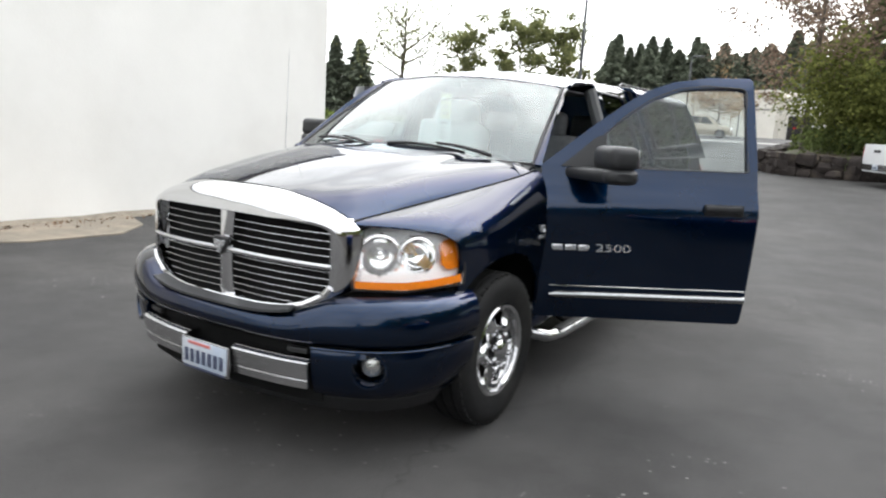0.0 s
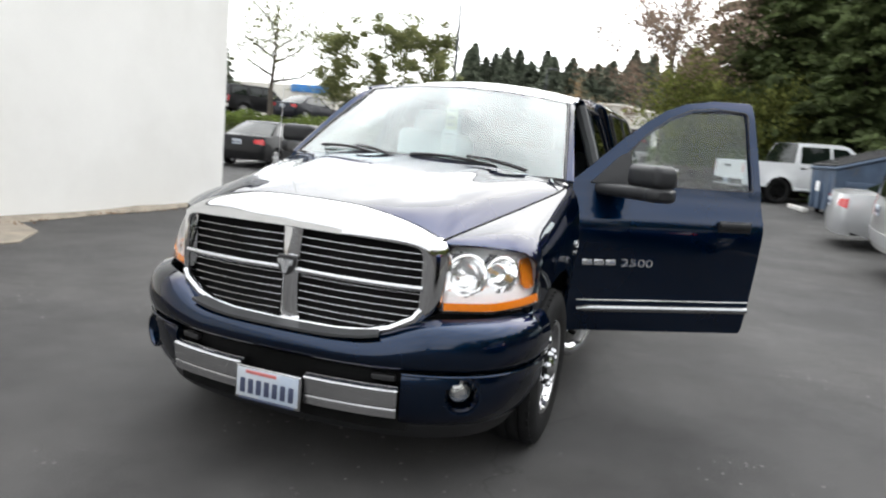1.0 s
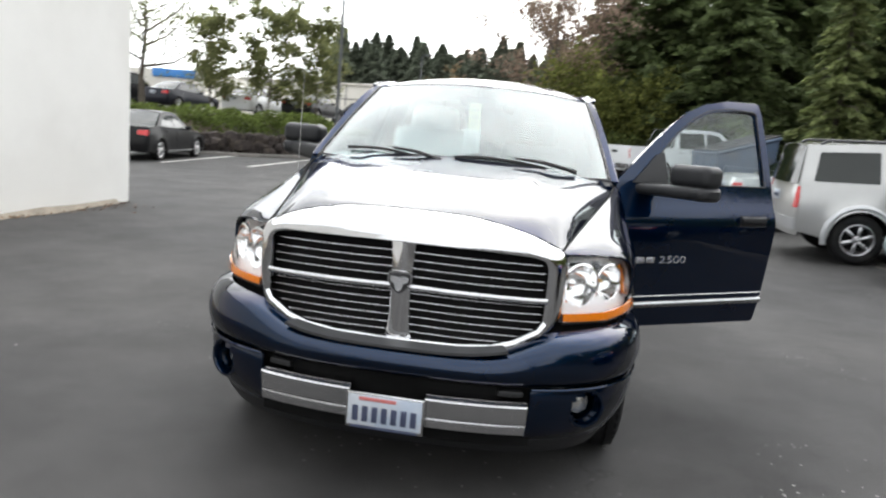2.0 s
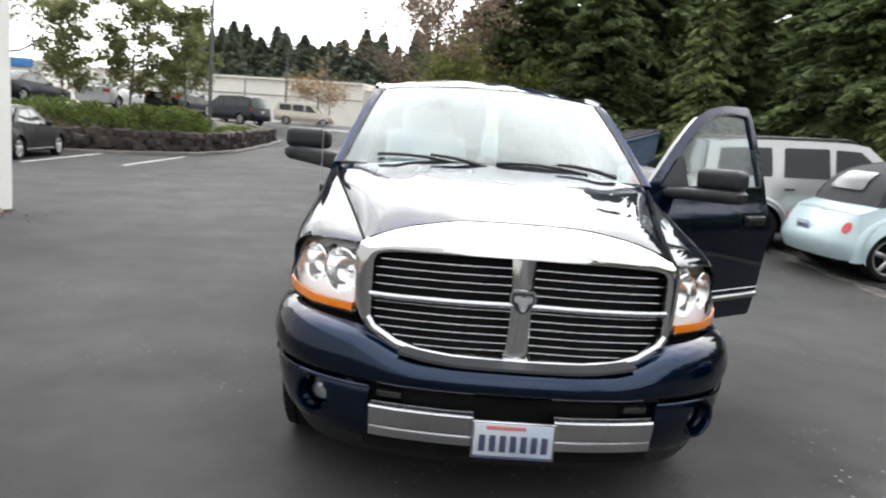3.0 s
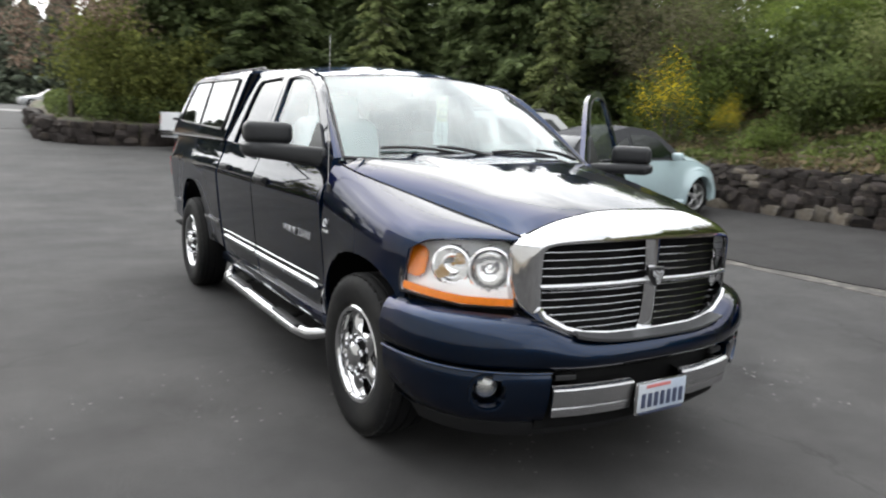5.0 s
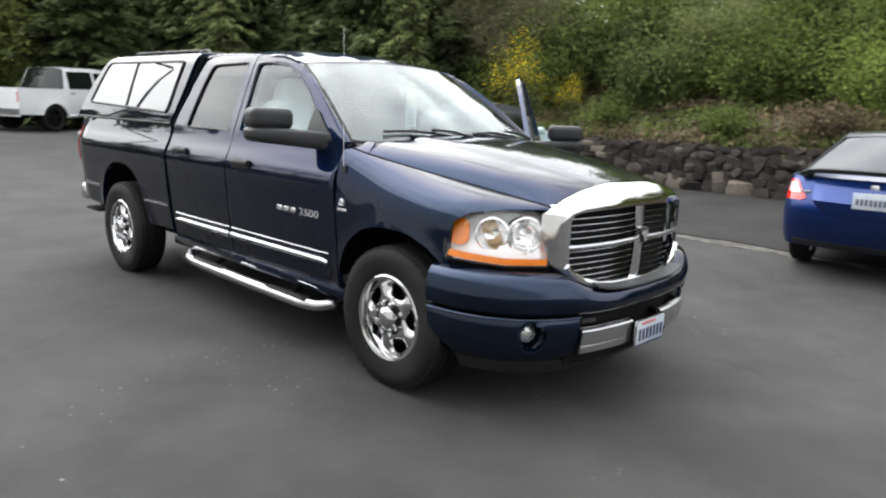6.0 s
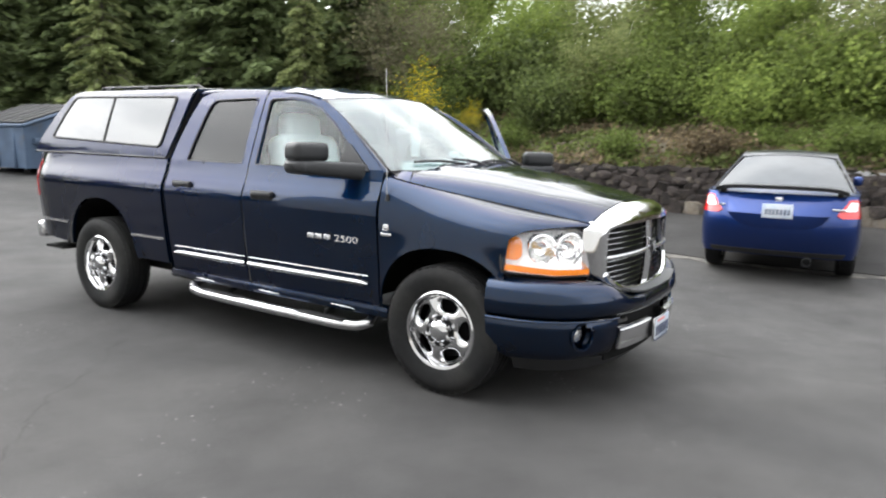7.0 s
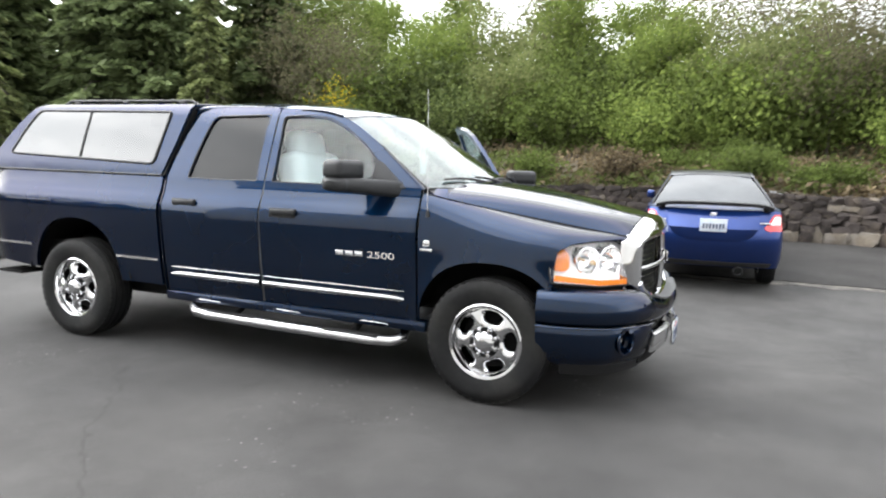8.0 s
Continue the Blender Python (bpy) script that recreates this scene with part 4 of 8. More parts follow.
        # centre and rear pillars inside the door gaps, sill, and the cab's rear corner
        bm = bmesh.new()
        for y in (1.72,):
            tube(bm, [(sg * (side_x(y, z) - 0.05), y, z) for z in (0.47, 0.8, 1.1, 1.34, 1.55, 1.82)], 0.045, 8)
        part("centre_pillar", bm, M_DASH, t, "grey centre pillar")
        def quarter(s, v):
            z = 0.47 + (1.885 - 0.47) * s
            lean = curve([(0.47, 2.628), (1.34, 2.628), (1.46, 2.598), (1.66, 2.533), (1.80, 2.475), (1.885, 2.43)])
            y = lean(z) + 0.035 * v
            x = side_x(2.6, z) - 0.028 * v * v
            return Vector((sg * x, y, z))
        part("cab_corner", sheet(22, 3, quarter, 0.015, mid), M_NAVY, t)
        bm = bmesh.new()
        box(bm, (sg * 0.885, 1.52, 0.435), (0.12, 2.2, 0.075), 0.02)
        part("sill", bm, M_NAVY, t, "dark blue sill under the doors")
        # cowl side between hood, fender and pillar
        def cheek(s, v):
            y = 0.33 + 0.16 * s
            a = Vector((sg * SEAM_X(y), y, SEAM_Z(y)))
            b = Vector((sg * 0.80, y + 0.02, 1.338))
            return a.lerp(b, v)
        part("cowl_side", sheet(4, 4, cheek, 0.01, mid), M_NAVY, t)
    bm = bmesh.new()
    box(bm, (0, 1.55, 0.46), (1.72, 2.15, 0.04), 0.01)
    part("cab_floor", bm, M_DASH, t, "dark cab floor")
    bm = sheet(10, 10, lambda s, v: Vector(((s * 2 - 1) * (0.90 - 0.20 * max(0, v - 0.6) / 0.4), 2.62 - 0.12 * v * v, 0.47 + 1.40 * v)), 0.03, mid)
    part("cab_back", bm, M_NAVY, t, "dark blue back of the cab")
    # headlining
    part("headlining", sheet(10, 10, lambda s, v: Vector(((s * 2 - 1) * 0.66, 1.2 + 1.28 * v, 1.80 + 0.03 * (1 - (s * 2 - 1) ** 2))), 0.01), M_SEAT, t, "grey headlining")

    # -- cowl, wipers, washer bumps
    def cowl(s, v):
        u = s * 2 - 1
        a = hood(s, 1.0) + Vector((0, 0.004, -0.012))
        b = screen(s, 0.03) + Vector((0, 0.0, -0.006))
        return a.lerp(b, v)
    part("cowl_panel", sheet(20, 3, cowl, 0.02), M_BLACK, t, "black cowl under the windscreen")
    for x0, x1, s0 in ((-0.06, -0.62, 0.36), (0.62, 0.02, 0.84)):
        bm = bmesh.new()
        arm = []
        for i in range(7):
            q = i / 6
            x = x0 + (x1 - x0) * 0.52 * q
            p = screen((x / 0.80 + 1) / 2, 0.01 + 0.085 * q)
            arm.append(p + Vector((0, -0.03, 0.028 + 0.012 * math.sin(q * math.pi))))
        tube(bm, arm, [0.013, 0.012, 0.011, 0.010, 0.009, 0.008, 0.008], 6)
        w = part("wiper", bm, M_BLACK, t, "black windscreen wiper")
        bm = bmesh.new()
        bl = []
        for i in range(9):
            q = i / 8
            x = x0 * 0.75 + x1 * 0.25 + (x1 - x0) * 0.80 * q + (0.02 if x0 < 0 else 0.0)
            p = screen((x / 0.80 + 1) / 2, 0.045 + 0.055 * math.sin(q * math.pi * 0.75))
            bl.append(p + Vector((0, -0.010, 0.014)))
        tube(bm, bl, 0.009, 6)
        part("wiper_blade", bm, M_BLACK, w)

    # -- grille with chrome surround
    GX = curve([(0, 0.0), (1, 0.28), (2, 0.515), (3, 0.562), (4, 0.575), (5, 0.5755), (6, 0.572), (7, 0.553)])
    GZ = curve([(0, 1.084), (1, 1.080), (2, 1.067), (3, 1.050), (4, 1.012), (5, 0.92), (6, 0.80), (7, 0.752)])
    OX = curve([(0, 0.0), (1, 0.31), (2, 0.575), (3, 0.640), (4, 0.656), (5, 0.657), (6, 0.646), (7, 0.615)])
    OZ = curve([(2, 1.110), (3, 1.078), (4, 1.03), (5, 0.93), (6, 0.80), (7, 0.755)])

    def surround(s, v):
        i = abs(s * 2 - 1) * 7
        sg = 1 if s >= 0.5 else -1
        f = Vector((GX(i), front_plan(GX(i)) - 0.008, GZ(i)))
        h = hood((min(OX(i) / 0.615, 0.97) + 1) / 2, 0.0)
        w = min(1.0, max(0.0, (i - 1.8) / 0.8))
        b = Vector((OX(i), (h.y + 0.004) * (1 - w) - 0.752 * w, (h.z + 0.005) * (1 - w) + OZ(i) * w))
        a = v * math.pi / 2
        m = Vector((f.x + (b.x - f.x) * math.sin(a), b.y + (f.y - b.y) * math.cos(a), f.z + (b.z - f.z) * math.sin(a)))
        return Vector((sg * m.x, m.y, m.z))
    g = part("grille_surround", sheet(112, 10, surround, 0.008, (0, 0, 0.9)), M_CHROME, t, "thick polished chrome grille surround")
    for sg in (-1, 1):
        # slanted lower corner
        bm = bmesh.new()
        low = [(0.585, 0.80), (0.56, 0.765), (0.47, 0.715), (0.38, 0.690), (0.25, 0.680), (0.0, 0.676)]
        tube(bm, [(sg * x, front_plan(x) - 0.008, z) for x, z in low], 0.021, 8)
        part("grille_lip", bm, M_CHROME, g)
        def ck(s, v):
            i = s * 5
            k = min(4, int(i))
            q = i - k
            x = low[k][0] + (low[k + 1][0] - low[k][0]) * q
            z = low[k][1] + (low[k + 1][1] - low[k][1]) * q
            return Vector((sg * (x + 0.04 * v * (1 - s)), front_plan(x) + 0.09 * v, z - 0.03 * v - 0.006))
        part("grille_underside", sheet(15, 3, ck, 0.01), M_CHROME_SATIN, g)
    # dark mesh behind
    def back(s, v):
        u = s * 2 - 1
        z = 0.675 + 0.41 * v
        return Vector((u * 0.60, front_plan(u * 0.58) + 0.075, z))
    part("grille_backing", sheet(16, 6, back, 0.01), M_DARK, g, "black grille backing")
    # centre post and cross bar
    def post(s, v):
        u = s * 2 - 1
        z = 0.675 + 0.405 * v
        hw = 0.048 - 0.008 * math.sin(math.pi * v) + 0.012 * max(0, 1 - v * 8)
        return Vector((u * hw, -0.925 - 0.020 * (1 - u * u) - 0.008 * math.sin(math.pi * v), z))
    part("grille_post", sheet(8, 14, post, 0.03, (0, 0, 0.9)), M_CHROME, g)
    bm = bmesh.new()
    tube(bm, [(x, front_plan(x) - 0.004, 0.905 - 0.020 * abs(x)) for x in [i * 0.058 for i in range(-10, 11)]], 0.014, 10)
    part("grille_bar", bm, M_CHROME_SATIN, g, "chrome cross bar")
    edge = curve([(0.676, 0.0), (0.690, 0.38), (0.715, 0.47), (0.765, 0.56), (0.80, 0.575)])
    for row, zs in enumerate(([1.043, 1.010, 0.977, 0.944], [0.876, 0.844, 0.812, 0.780, 0.748, 0.718])):
        for z in zs:
            for sg in (-1, 1):
                xe = 0.572 if z > 0.80 else edge(z) - 0.012
                if xe < 0.1:
                    continue
                bm = bmesh.new()
                n = 8
                def bar(s, v, xe=xe, z=z, sg=sg):
                    x = 0.036 + (xe - 0.036) * s
                    return Vector((sg * x, front_plan(x) + 0.018 + 0.006 * v, z + 0.0016 * math.cos(v * math.pi) - 0.018 * x))
                part("grille_slat", sheet(n, 3, bar, 0.0025, (0, 0, z - 1)), M_SLAT, g)
    # emblem: a plain bright shape on a dark shield
    sh = rounded([(-0.040, 0.938), (0.040, 0.938), (0.044, 0.905), (0.026, 0.872), (0.0, 0.855), (-0.026, 0.872), (-0.044, 0.905)], 0.010)
    part("emblem_edge", panel(sh, lambda x, z: Vector((x * 1.18, -0.960, 0.917 + (z - 0.897) * 1.18)), 0.03, 0.012, (0, 0, 0.9)), M_CHROME, g)
    part("emblem", panel(sh, lambda x, z: Vector((x * 1.02, -0.966, 0.917 + (z - 0.897) * 1.02)), 0.03, 0.008, (0, 0, 0.9)), M_BLACK, g, "dark shield emblem with a plain bright shape")
    sh = rounded([(-0.037, 0.926), (-0.014, 0.930), (0.0, 0.922), (0.014, 0.930), (0.037, 0.926), (0.034, 0.903), (0.018, 0.900), (0.012, 0.872), (0.0, 0.866), (-0.012, 0.872), (-0.018, 0.900), (-0.034, 0.903)], 0.006)
    part("emblem_face", panel(sh, lambda x, z: Vector((x, -0.972 - 0.006 * (1 - (x / 0.04) ** 2), 0.917 + z - 0.897)), 0.012, 0.006, (0, 0, 0.9)), M_LETTER, g)

    # -- headlamps
    LX = curve([(0.0, 0.645), (0.3, 0.752), (0.6, 0.860), (0.82, 0.928), (1.0, 0.966)])
    LY = curve([(0.0, -0.797), (0.3, -0.728), (0.6, -0.628), (0.82, -0.512), (1.0, -0.388)])
    for sg in (-1, 1):
        def lamp(off):
            def f(a, z):
                q = (z - 0.79) / 0.27
                n = Vector((0.62, -0.78, 0)).lerp(Vector((0.95, -0.3, 0)), a).normalized()
                lean = 0.012 + 0.075 * max(0, q) ** 2.0
                p = Vector((LX(a), LY(a), z)) - n * (off + lean - 0.012)
                return Vector((sg * p.x, p.y, p.z))
            return f
        outl = [(0.0, 0.795), (0.0, 1.025), (0.10, 1.055), (0.30, 1.080), (0.55, 1.085), (0.80, 1.068), (0.95, 1.035), (1.0, 0.985), (1.0, 0.87), (0.985, 0.812), (0.5, 0.795)]
        outl = rounded(outl, 0.012, 3)
        bowls = []
        for a, z, r, nx in ((0.285, 0.940, 0.088, 0.58), (0.645, 0.945, 0.077, 0.72)):
            nrm = Vector((sg * nx, -(1 - nx * nx) ** 0.5, 0.0))
            bowls.append((lamp(0.030)(a, z), nrm, r))
        # bright bezel with two round holes, its upper part sloping back under the lens
        def bezel(a, z):
            q = max(0.0, (z - 0.86) / 0.22)
            p = lamp(0.030)(a, z)
            n = Vector((sg * 0.75, -0.66, 0))
            return p - n * 0.10 * q ** 1.5
        bm = panel(outl, bezel, 0.02, 0.0, mid, 0.010)
        gone = []
        for f in bm.faces:
            c = f.calc_center_median()
            for p, nrm, r in bowls:
                d = c - p
                if (d - nrm * d.dot(nrm)).length < r * 0.97:
                    gone.append(f)
                    break
        bmesh.ops.delete(bm, geom=gone, context="FACES")
        body = part("headlamp", bm, M_LAMPWHITE, t, "large clear headlamp with an amber strip", fix=False)
        lens = part("lamp_glass", panel(outl, lamp(-0.006), 0.06, 0.004, mid, 0.03), M_LENS, body, "clear headlamp lens")
        lens.visible_shadow = False
        # housing behind and round the bezel
        bm = bmesh.new()
        n = len(outl)
        va = [bm.verts.new(lamp(-0.004)(*p)) for p in outl]
        vb = [bm.verts.new(bezel(*p)) for p in outl]
        for i in range(n):
            bm.faces.new((va[i], va[(i + 1) % n], vb[(i + 1) % n], vb[i]))
        part("lamp_housing", bm, M_LAMPWHITE, body)
        bm = bmesh.new()
        tube(bm, [lamp(-0.004)(*p) for p in outl] + [lamp(-0.004)(*outl[0])], 0.0055, 6)
        part("lamp_seal", bm, M_BLACK, body, "thin black gap round the lamp")
        amb = rounded([(0.015, 0.803), (0.015, 0.834), (0.5, 0.836), (0.955, 0.860), (0.965, 0.826), (0.5, 0.803)], 0.004)
        part("amber_strip", panel(amb, lamp(-0.009), 0.06, 0.012, mid, 0.03), M_AMBER, body, "amber strip along the lamp's lower edge")
        amb = rounded([(0.830, 0.905), (0.838, 0.990), (0.875, 1.010), (0.955, 1.014), (0.972, 0.985), (0.968, 0.885), (0.880, 0.880)], 0.016)
        part("amber_marker", panel(amb, lamp(0.012), 0.06, 0.012, mid, 0.03), M_AMBER, body, "amber side marker in the lamp")
        for p, nrm, r in bowls:
            rot = Vector((1, 0, 0)).rotation_difference(nrm).to_matrix().to_4x4()
            m = Matrix.Translation(p) @ rot
            bm = lathe(bmesh.new(), [(r * 1.13, -0.004), (r * 1.10, 0.008), (r * 1.02, 0.012), (r * 0.97, 0.006), (r * 0.90, -0.020), (r * 0.74, -0.048), (r * 0.45, -0.066), (0, -0.070)], 32, m)
            part("reflector", bm, M_REFLECT, body, "round polished reflector bowl")
            big = r > 0.08
            bm = lathe(bmesh.new(), [(r * (0.24 if big else 0.10), -0.066), (r * (0.26 if big else 0.11), -0.042), (r * 0.09, -0.030), (0, -0.027)], 16, m)
            part("bulb", bm, M_REFLECT if big else M_BULB, body, "" if big else "amber indicator bulb")

    # -- front bumper
    prof = curve([(0.545, 0.075), (0.558, 0.040), (0.59, 0.010), (0.64, 0.0), (0.70, 0.012), (0.735, 0.035), (0.752, 0.062), (0.760, 0.10)])
    ztop = curve([(0.0, 0.682), (0.36, 0.684), (0.46, 0.700), (0.58, 0.744), (0.66, 0.766), (0.9, 0.776), (1.2, 0.781), (1.6, 0.783)])

    def upper(s, v):
        ss = (s * 2 - 1) * BUMP_END
        zt = ztop(abs(ss))
        z = 0.552 + (zt - 0.552) * v
        # the roll of the top edge follows the edge itself
        zz = 0.552 + (0.76 - 0.552) * v
        return on_bumper(prof)(ss, zz).xy.to_3d() + Vector((0, 0, z))
    b = part("front_bumper", sheet(72, 14, upper, 0.012, mid), M_NAVY, t, "dark blue bumper with chrome insert bars")
    lowp = curve([(0.26, 0.16), (0.30, 0.11), (0.36, 0.060), (0.45, 0.030), (0.52, 0.022), (0.548, 0.030)])
    s0 = bump_s(0.565)
    for sg in (-1, 1):
        ol = rounded([(s0, 0.30, 0.02), (s0, 0.552), (BUMP_END, 0.560), (BUMP_END, 0.40, 0.10), (BUMP_END - 0.12, 0.30, 0.05), (s0 + 0.2, 0.285)], 0.006)
        ol = [(sg * u, v) for u, v in ol]
        sf = bump_s(0.80)
        p = on_bumper(lowp)(sg * sf, 0.466)
        nrm = Vector((sg * 0.45, -0.89, 0)).normalized()
        bm = panel(ol, on_bumper(lowp), 0.02, 0.0, mid)
        gone = []
        for f in bm.faces:
            d = f.calc_center_median() - p
            if (d - nrm * d.dot(nrm)).length < 0.066:
                gone.append(f)
        bmesh.ops.delete(bm, geom=gone, context="FACES")
        part("bumper_corner", shell(bm, 0.012, mid), M_NAVY, b)
        # bright edge line of the crease
        bm = bmesh.new()
        tube(bm, [on_bumper(lambda z: 0.018)(sg * (s0 + (BUMP_END - s0) * i / 14), 0.553) for i in range(15)], 0.006, 6)
        part("bumper_crease", bm, M_NAVY, b)
        # chrome insert bars
        sa, sb = bump_s(0.155), bump_s(0.555)
        def bar(s, v):
            ss = sg * (sa + (sb - sa) * s)
            z = 0.364 + 0.130 * v
            d = 0.005 + 0.030 * max(0, (v - 0.90) / 0.10) ** 2 + (0.003 if abs(v - 0.30) < 0.03 else 0) + 0.016 * (1 - v)
            return on_bumper(lambda zz: d)(ss, z)
        part("bumper_bar", sheet(16, 20, bar, 0.02, mid), M_CHROME_SATIN, b, "brushed chrome bumper bar")
        def topbar(s, v):
            ss = sg * (sa + (sb - sa) * s)
            return on_bumper(lambda zz: 0.034 + 0.07 * v)(ss, 0.495 + 0.006 * v)
        part("bumper_bar_top", sheet(16, 2, topbar, 0.006, (0, -1, 0)), M_CHROME, b)
        # fog lamp deep in its pocket
        rot = Vector((1, 0, 0)).rotation_difference(nrm).to_matrix().to_4x4()
        m = Matrix.Translation(p) @ rot
        part("fog_pocket", lathe(bmesh.new(), [(0.084, -0.006), (0.082, 0.003), (0.072, 0.003), (0.066, -0.010), (0.063, -0.05), (0.060, -0.11), (0.0, -0.115)], 32, m), M_NAVY, b, "deep round pocket of the fog lamp")
        fl = part("fog_lamp", lathe(bmesh.new(), [(0.050, -0.11), (0.052, -0.075), (0.047, -0.068)], 28, m), M_BLACK, b, "round clear fog lamp")
        part("fog_glass", lathe(bmesh.new(), [(0.048, -0.072), (0.043, -0.060), (0.028, -0.052), (0, -0.049)], 28, m), M_FOG, fl, "ribbed clear fog lamp glass")
        # step pads above the bars
        bm = bmesh.new()
        q = on_bumper(lambda z: 0.055)(sg * bump_s(0.49), 0.525)
        box(bm, q, (0.10, 0.03, 0.026), 0.008, Matrix.Rotation(sg * 0.22, 4, "Z"))
        part("tow_hook", bm, M_BLACK, b, "black tow hook")
    def inlet(s, v):
        ss = (s * 2 - 1) * bump_s(0.60)
        return on_bumper(lambda z: 0.085)(ss, 0.29 + 0.27 * v)
    part("bumper_opening", sheet(24, 4, inlet, 0.01, mid), M_DARK, b, "black lower air opening")
    def pad(s, v):
        x = (s * 2 - 1) * (0.455 - 0.03 * v)
        return Vector((x, front_plan(x) - 0.088 + 0.075 * v, 0.680 + 0.012 * v + 0.030 * (abs(x) / 0.46) ** 4))
    part("bumper_step_pad", sheet(20, 3, pad, 0.012), M_PAD, b, "grey plastic pad under the grille")
    def filler(s, v):
        x = (s * 2 - 1) * 0.66
        return Vector((x, front_plan(min(abs(x), 0.63)) + 0.04 + 0.05 * v, 0.64 + 0.14 * v))
    part("bumper_filler", sheet(24, 3, filler, 0.01), M_DARK, b)
    for sg in (-1, 1):
        def gap(s, v):
            a = s
            return Vector((sg * (LX(a) - 0.03 - 0.01 * v), LY(a) + 0.03 + 0.01 * v, 0.73 + 0.09 * v))
        part("lamp_gap", sheet(16, 2, gap, 0.008), M_DARK, b, "dark gap between headlamp and bumper")
    def chin(s, v):
        ss = (s * 2 - 1) * (BUMP_END - 0.15)
        return on_bumper(lambda z: 0.09 + 0.05 * v)(ss, 0.315 - 0.075 * v)
    part("chin_spoiler", sheet(30, 3, chin, 0.012, mid), M_BLACK, b, "black plastic chin")
    # number plate with frame, text as plain bars
    bm = bmesh.new()
    box(bm, (0, -1.050, 0.410), (0.318, 0.014, 0.150), 0.006)
    pl = part("plate_frame", bm, M_CHROME, b, "chrome licence plate frame")
    bm = bmesh.new()
    box(bm, (0, -1.056, 0.412), (0.298, 0.008, 0.126), 0.002)
    part("licence_plate", bm, M_PLATE, b, "white and pale blue licence plate")
    for k in range(7):
        bm = bmesh.new()
        box(bm, (-0.118 + 0.0393 * k, -1.061, 0.399), (0.024, 0.004, 0.064), 0.001)
        part("plate_bar", bm, M_INK, b)
    bm = bmesh.new()
    box(bm, (-0.03, -1.061, 0.461), (0.15, 0.004, 0.014), 0.001)
    part("plate_bar", bm, M_PINK, b)
    bm = bmesh.new()
    box(bm, (0, -1.059, 0.342), (0.27, 0.006, 0.008), 0.001)
    part("plate_bar", bm, M_INK, b)

    # -- bed, tailgate, rear bumper
    for sg in (-1, 1):
        a = arch(3.55, 0.40, 0.485, 0.575, 172, 10, 18)
        ol = [(2.662, 0.50), (2.662, 1.345), (4.50, 1.345), (4.575, 1.335), (4.60, 1.25), (4.615, 0.90), (4.60, 0.62), (4.56, 0.57)] + [(4.07, 0.53)] + list(reversed(a)) + [(3.07, 0.50)]
        place = on_side(sg)
        tail = lambda y, z, place=place, sg=sg: place(y, z) - Vector((sg * 0.05 * max(0, (y - 4.35) / 0.25) ** 2, 0, 0))
        bed = part("bed_side", panel(ol, tail, 0.05, 0.03, mid), M_NAVY, t, "dark blue bed side")
        for y0, y1, z0, z1 in ((2.675, 3.10, 0.690, 0.700), (4.06, 4.55, 0.715, 0.728)):
            part("pinstripe", sheet(14, 2, lambda s, v, y0=y0, y1=y1, z0=z0: Vector((sg * (tail(y0 + (y1 - y0) * s, z0).x * sg + 0.007), y0 + (y1 - y0) * s, z0 + 0.018 * v)), 0.004), M_CHROME_SATIN, bed, "thin bright strip")
        tl = rounded([(4.545, 0.93), (4.545, 1.27), (4.60, 1.27), (4.612, 0.93)], 0.01)
        part("tail_lamp", panel(tl, lambda y, z: tail(y, z) + Vector((sg * 0.008, 0, 0)), 0.1, 0.02, mid), M_RED, bed, "red tail lamp")
    bm = bmesh.new()
    box(bm, (0, 4.60, 0.97), (1.76, 0.06, 0.72), 0.02)
    part("tailgate", bm, M_NAVY, t, "dark blue tailgate")
    bm = bmesh.new()
    box(bm, (0, 4.68, 0.60), (1.80, 0.12, 0.16), 0.035, seg=3)
    part("rear_bumper", bm, M_CHROME_SATIN, t, "chrome rear bumper")
    bm = bmesh.new()
    box(bm, (-0.80, 4.40, 0.455), (0.24, 0.30, 0.024), 0.008)
    part("mud_flap_bracket", bm, M_DARK, t, "dark bracket under the bed")
    bm = bmesh.new()
    box(bm, (0, 3.62, 0.70), (1.60, 1.90, 0.10), 0.01)
    # long flat slab added to block light under the truck
    box(bm, (0, 1.9, 0.40), (1.30, 4.9, 0.10), 0.02)
    for x in (-0.48, 0.48):
        box(bm, (x, 1.9, 0.46), (0.10, 5.3, 0.14), 0.01)
    tube(bm, [(-0.85, 3.55, 0.40), (0.85, 3.55, 0.40)], 0.06, 10)
    tube(bm, [(-0.85, 0, 0.40), (0.85, 0, 0.40)], 0.05, 10)
    box(bm, (0, 0.0, 0.62), (1.05, 1.25, 0.5), 0.05)
    part("chassis", bm, M_DARK, t, "dark frame and axles with an added light-blocking slab")

    # -- canopy over the bed
    for sg in (-1, 1):
        place = cap_side(sg)
        ol = rounded([(2.672, 1.348), (4.625, 1.352, 0.03), (4.55, 1.50, 0.1), (4.36, 1.74, 0.15), (4.20, 1.875, 0.08), (4.10, 1.895), (2.51, 1.895), (2.585, 1.60)], 0.01)
        c = part("canopy_side", panel(ol, place, 0.06, 0.02, mid), M_NAVY, t, "dark blue canopy side over the bed")
        wl_ = rounded([(2.765, 1.430, 0.05), (4.37, 1.480, 0.04), (4.24, 1.71, 0.06), (4.135, 1.842, 0.05), (2.69, 1.832, 0.03)], 0.03, 5)
        pr = lambda y, z: place(y, z) + Vector((sg * 0.004, 0, 0))
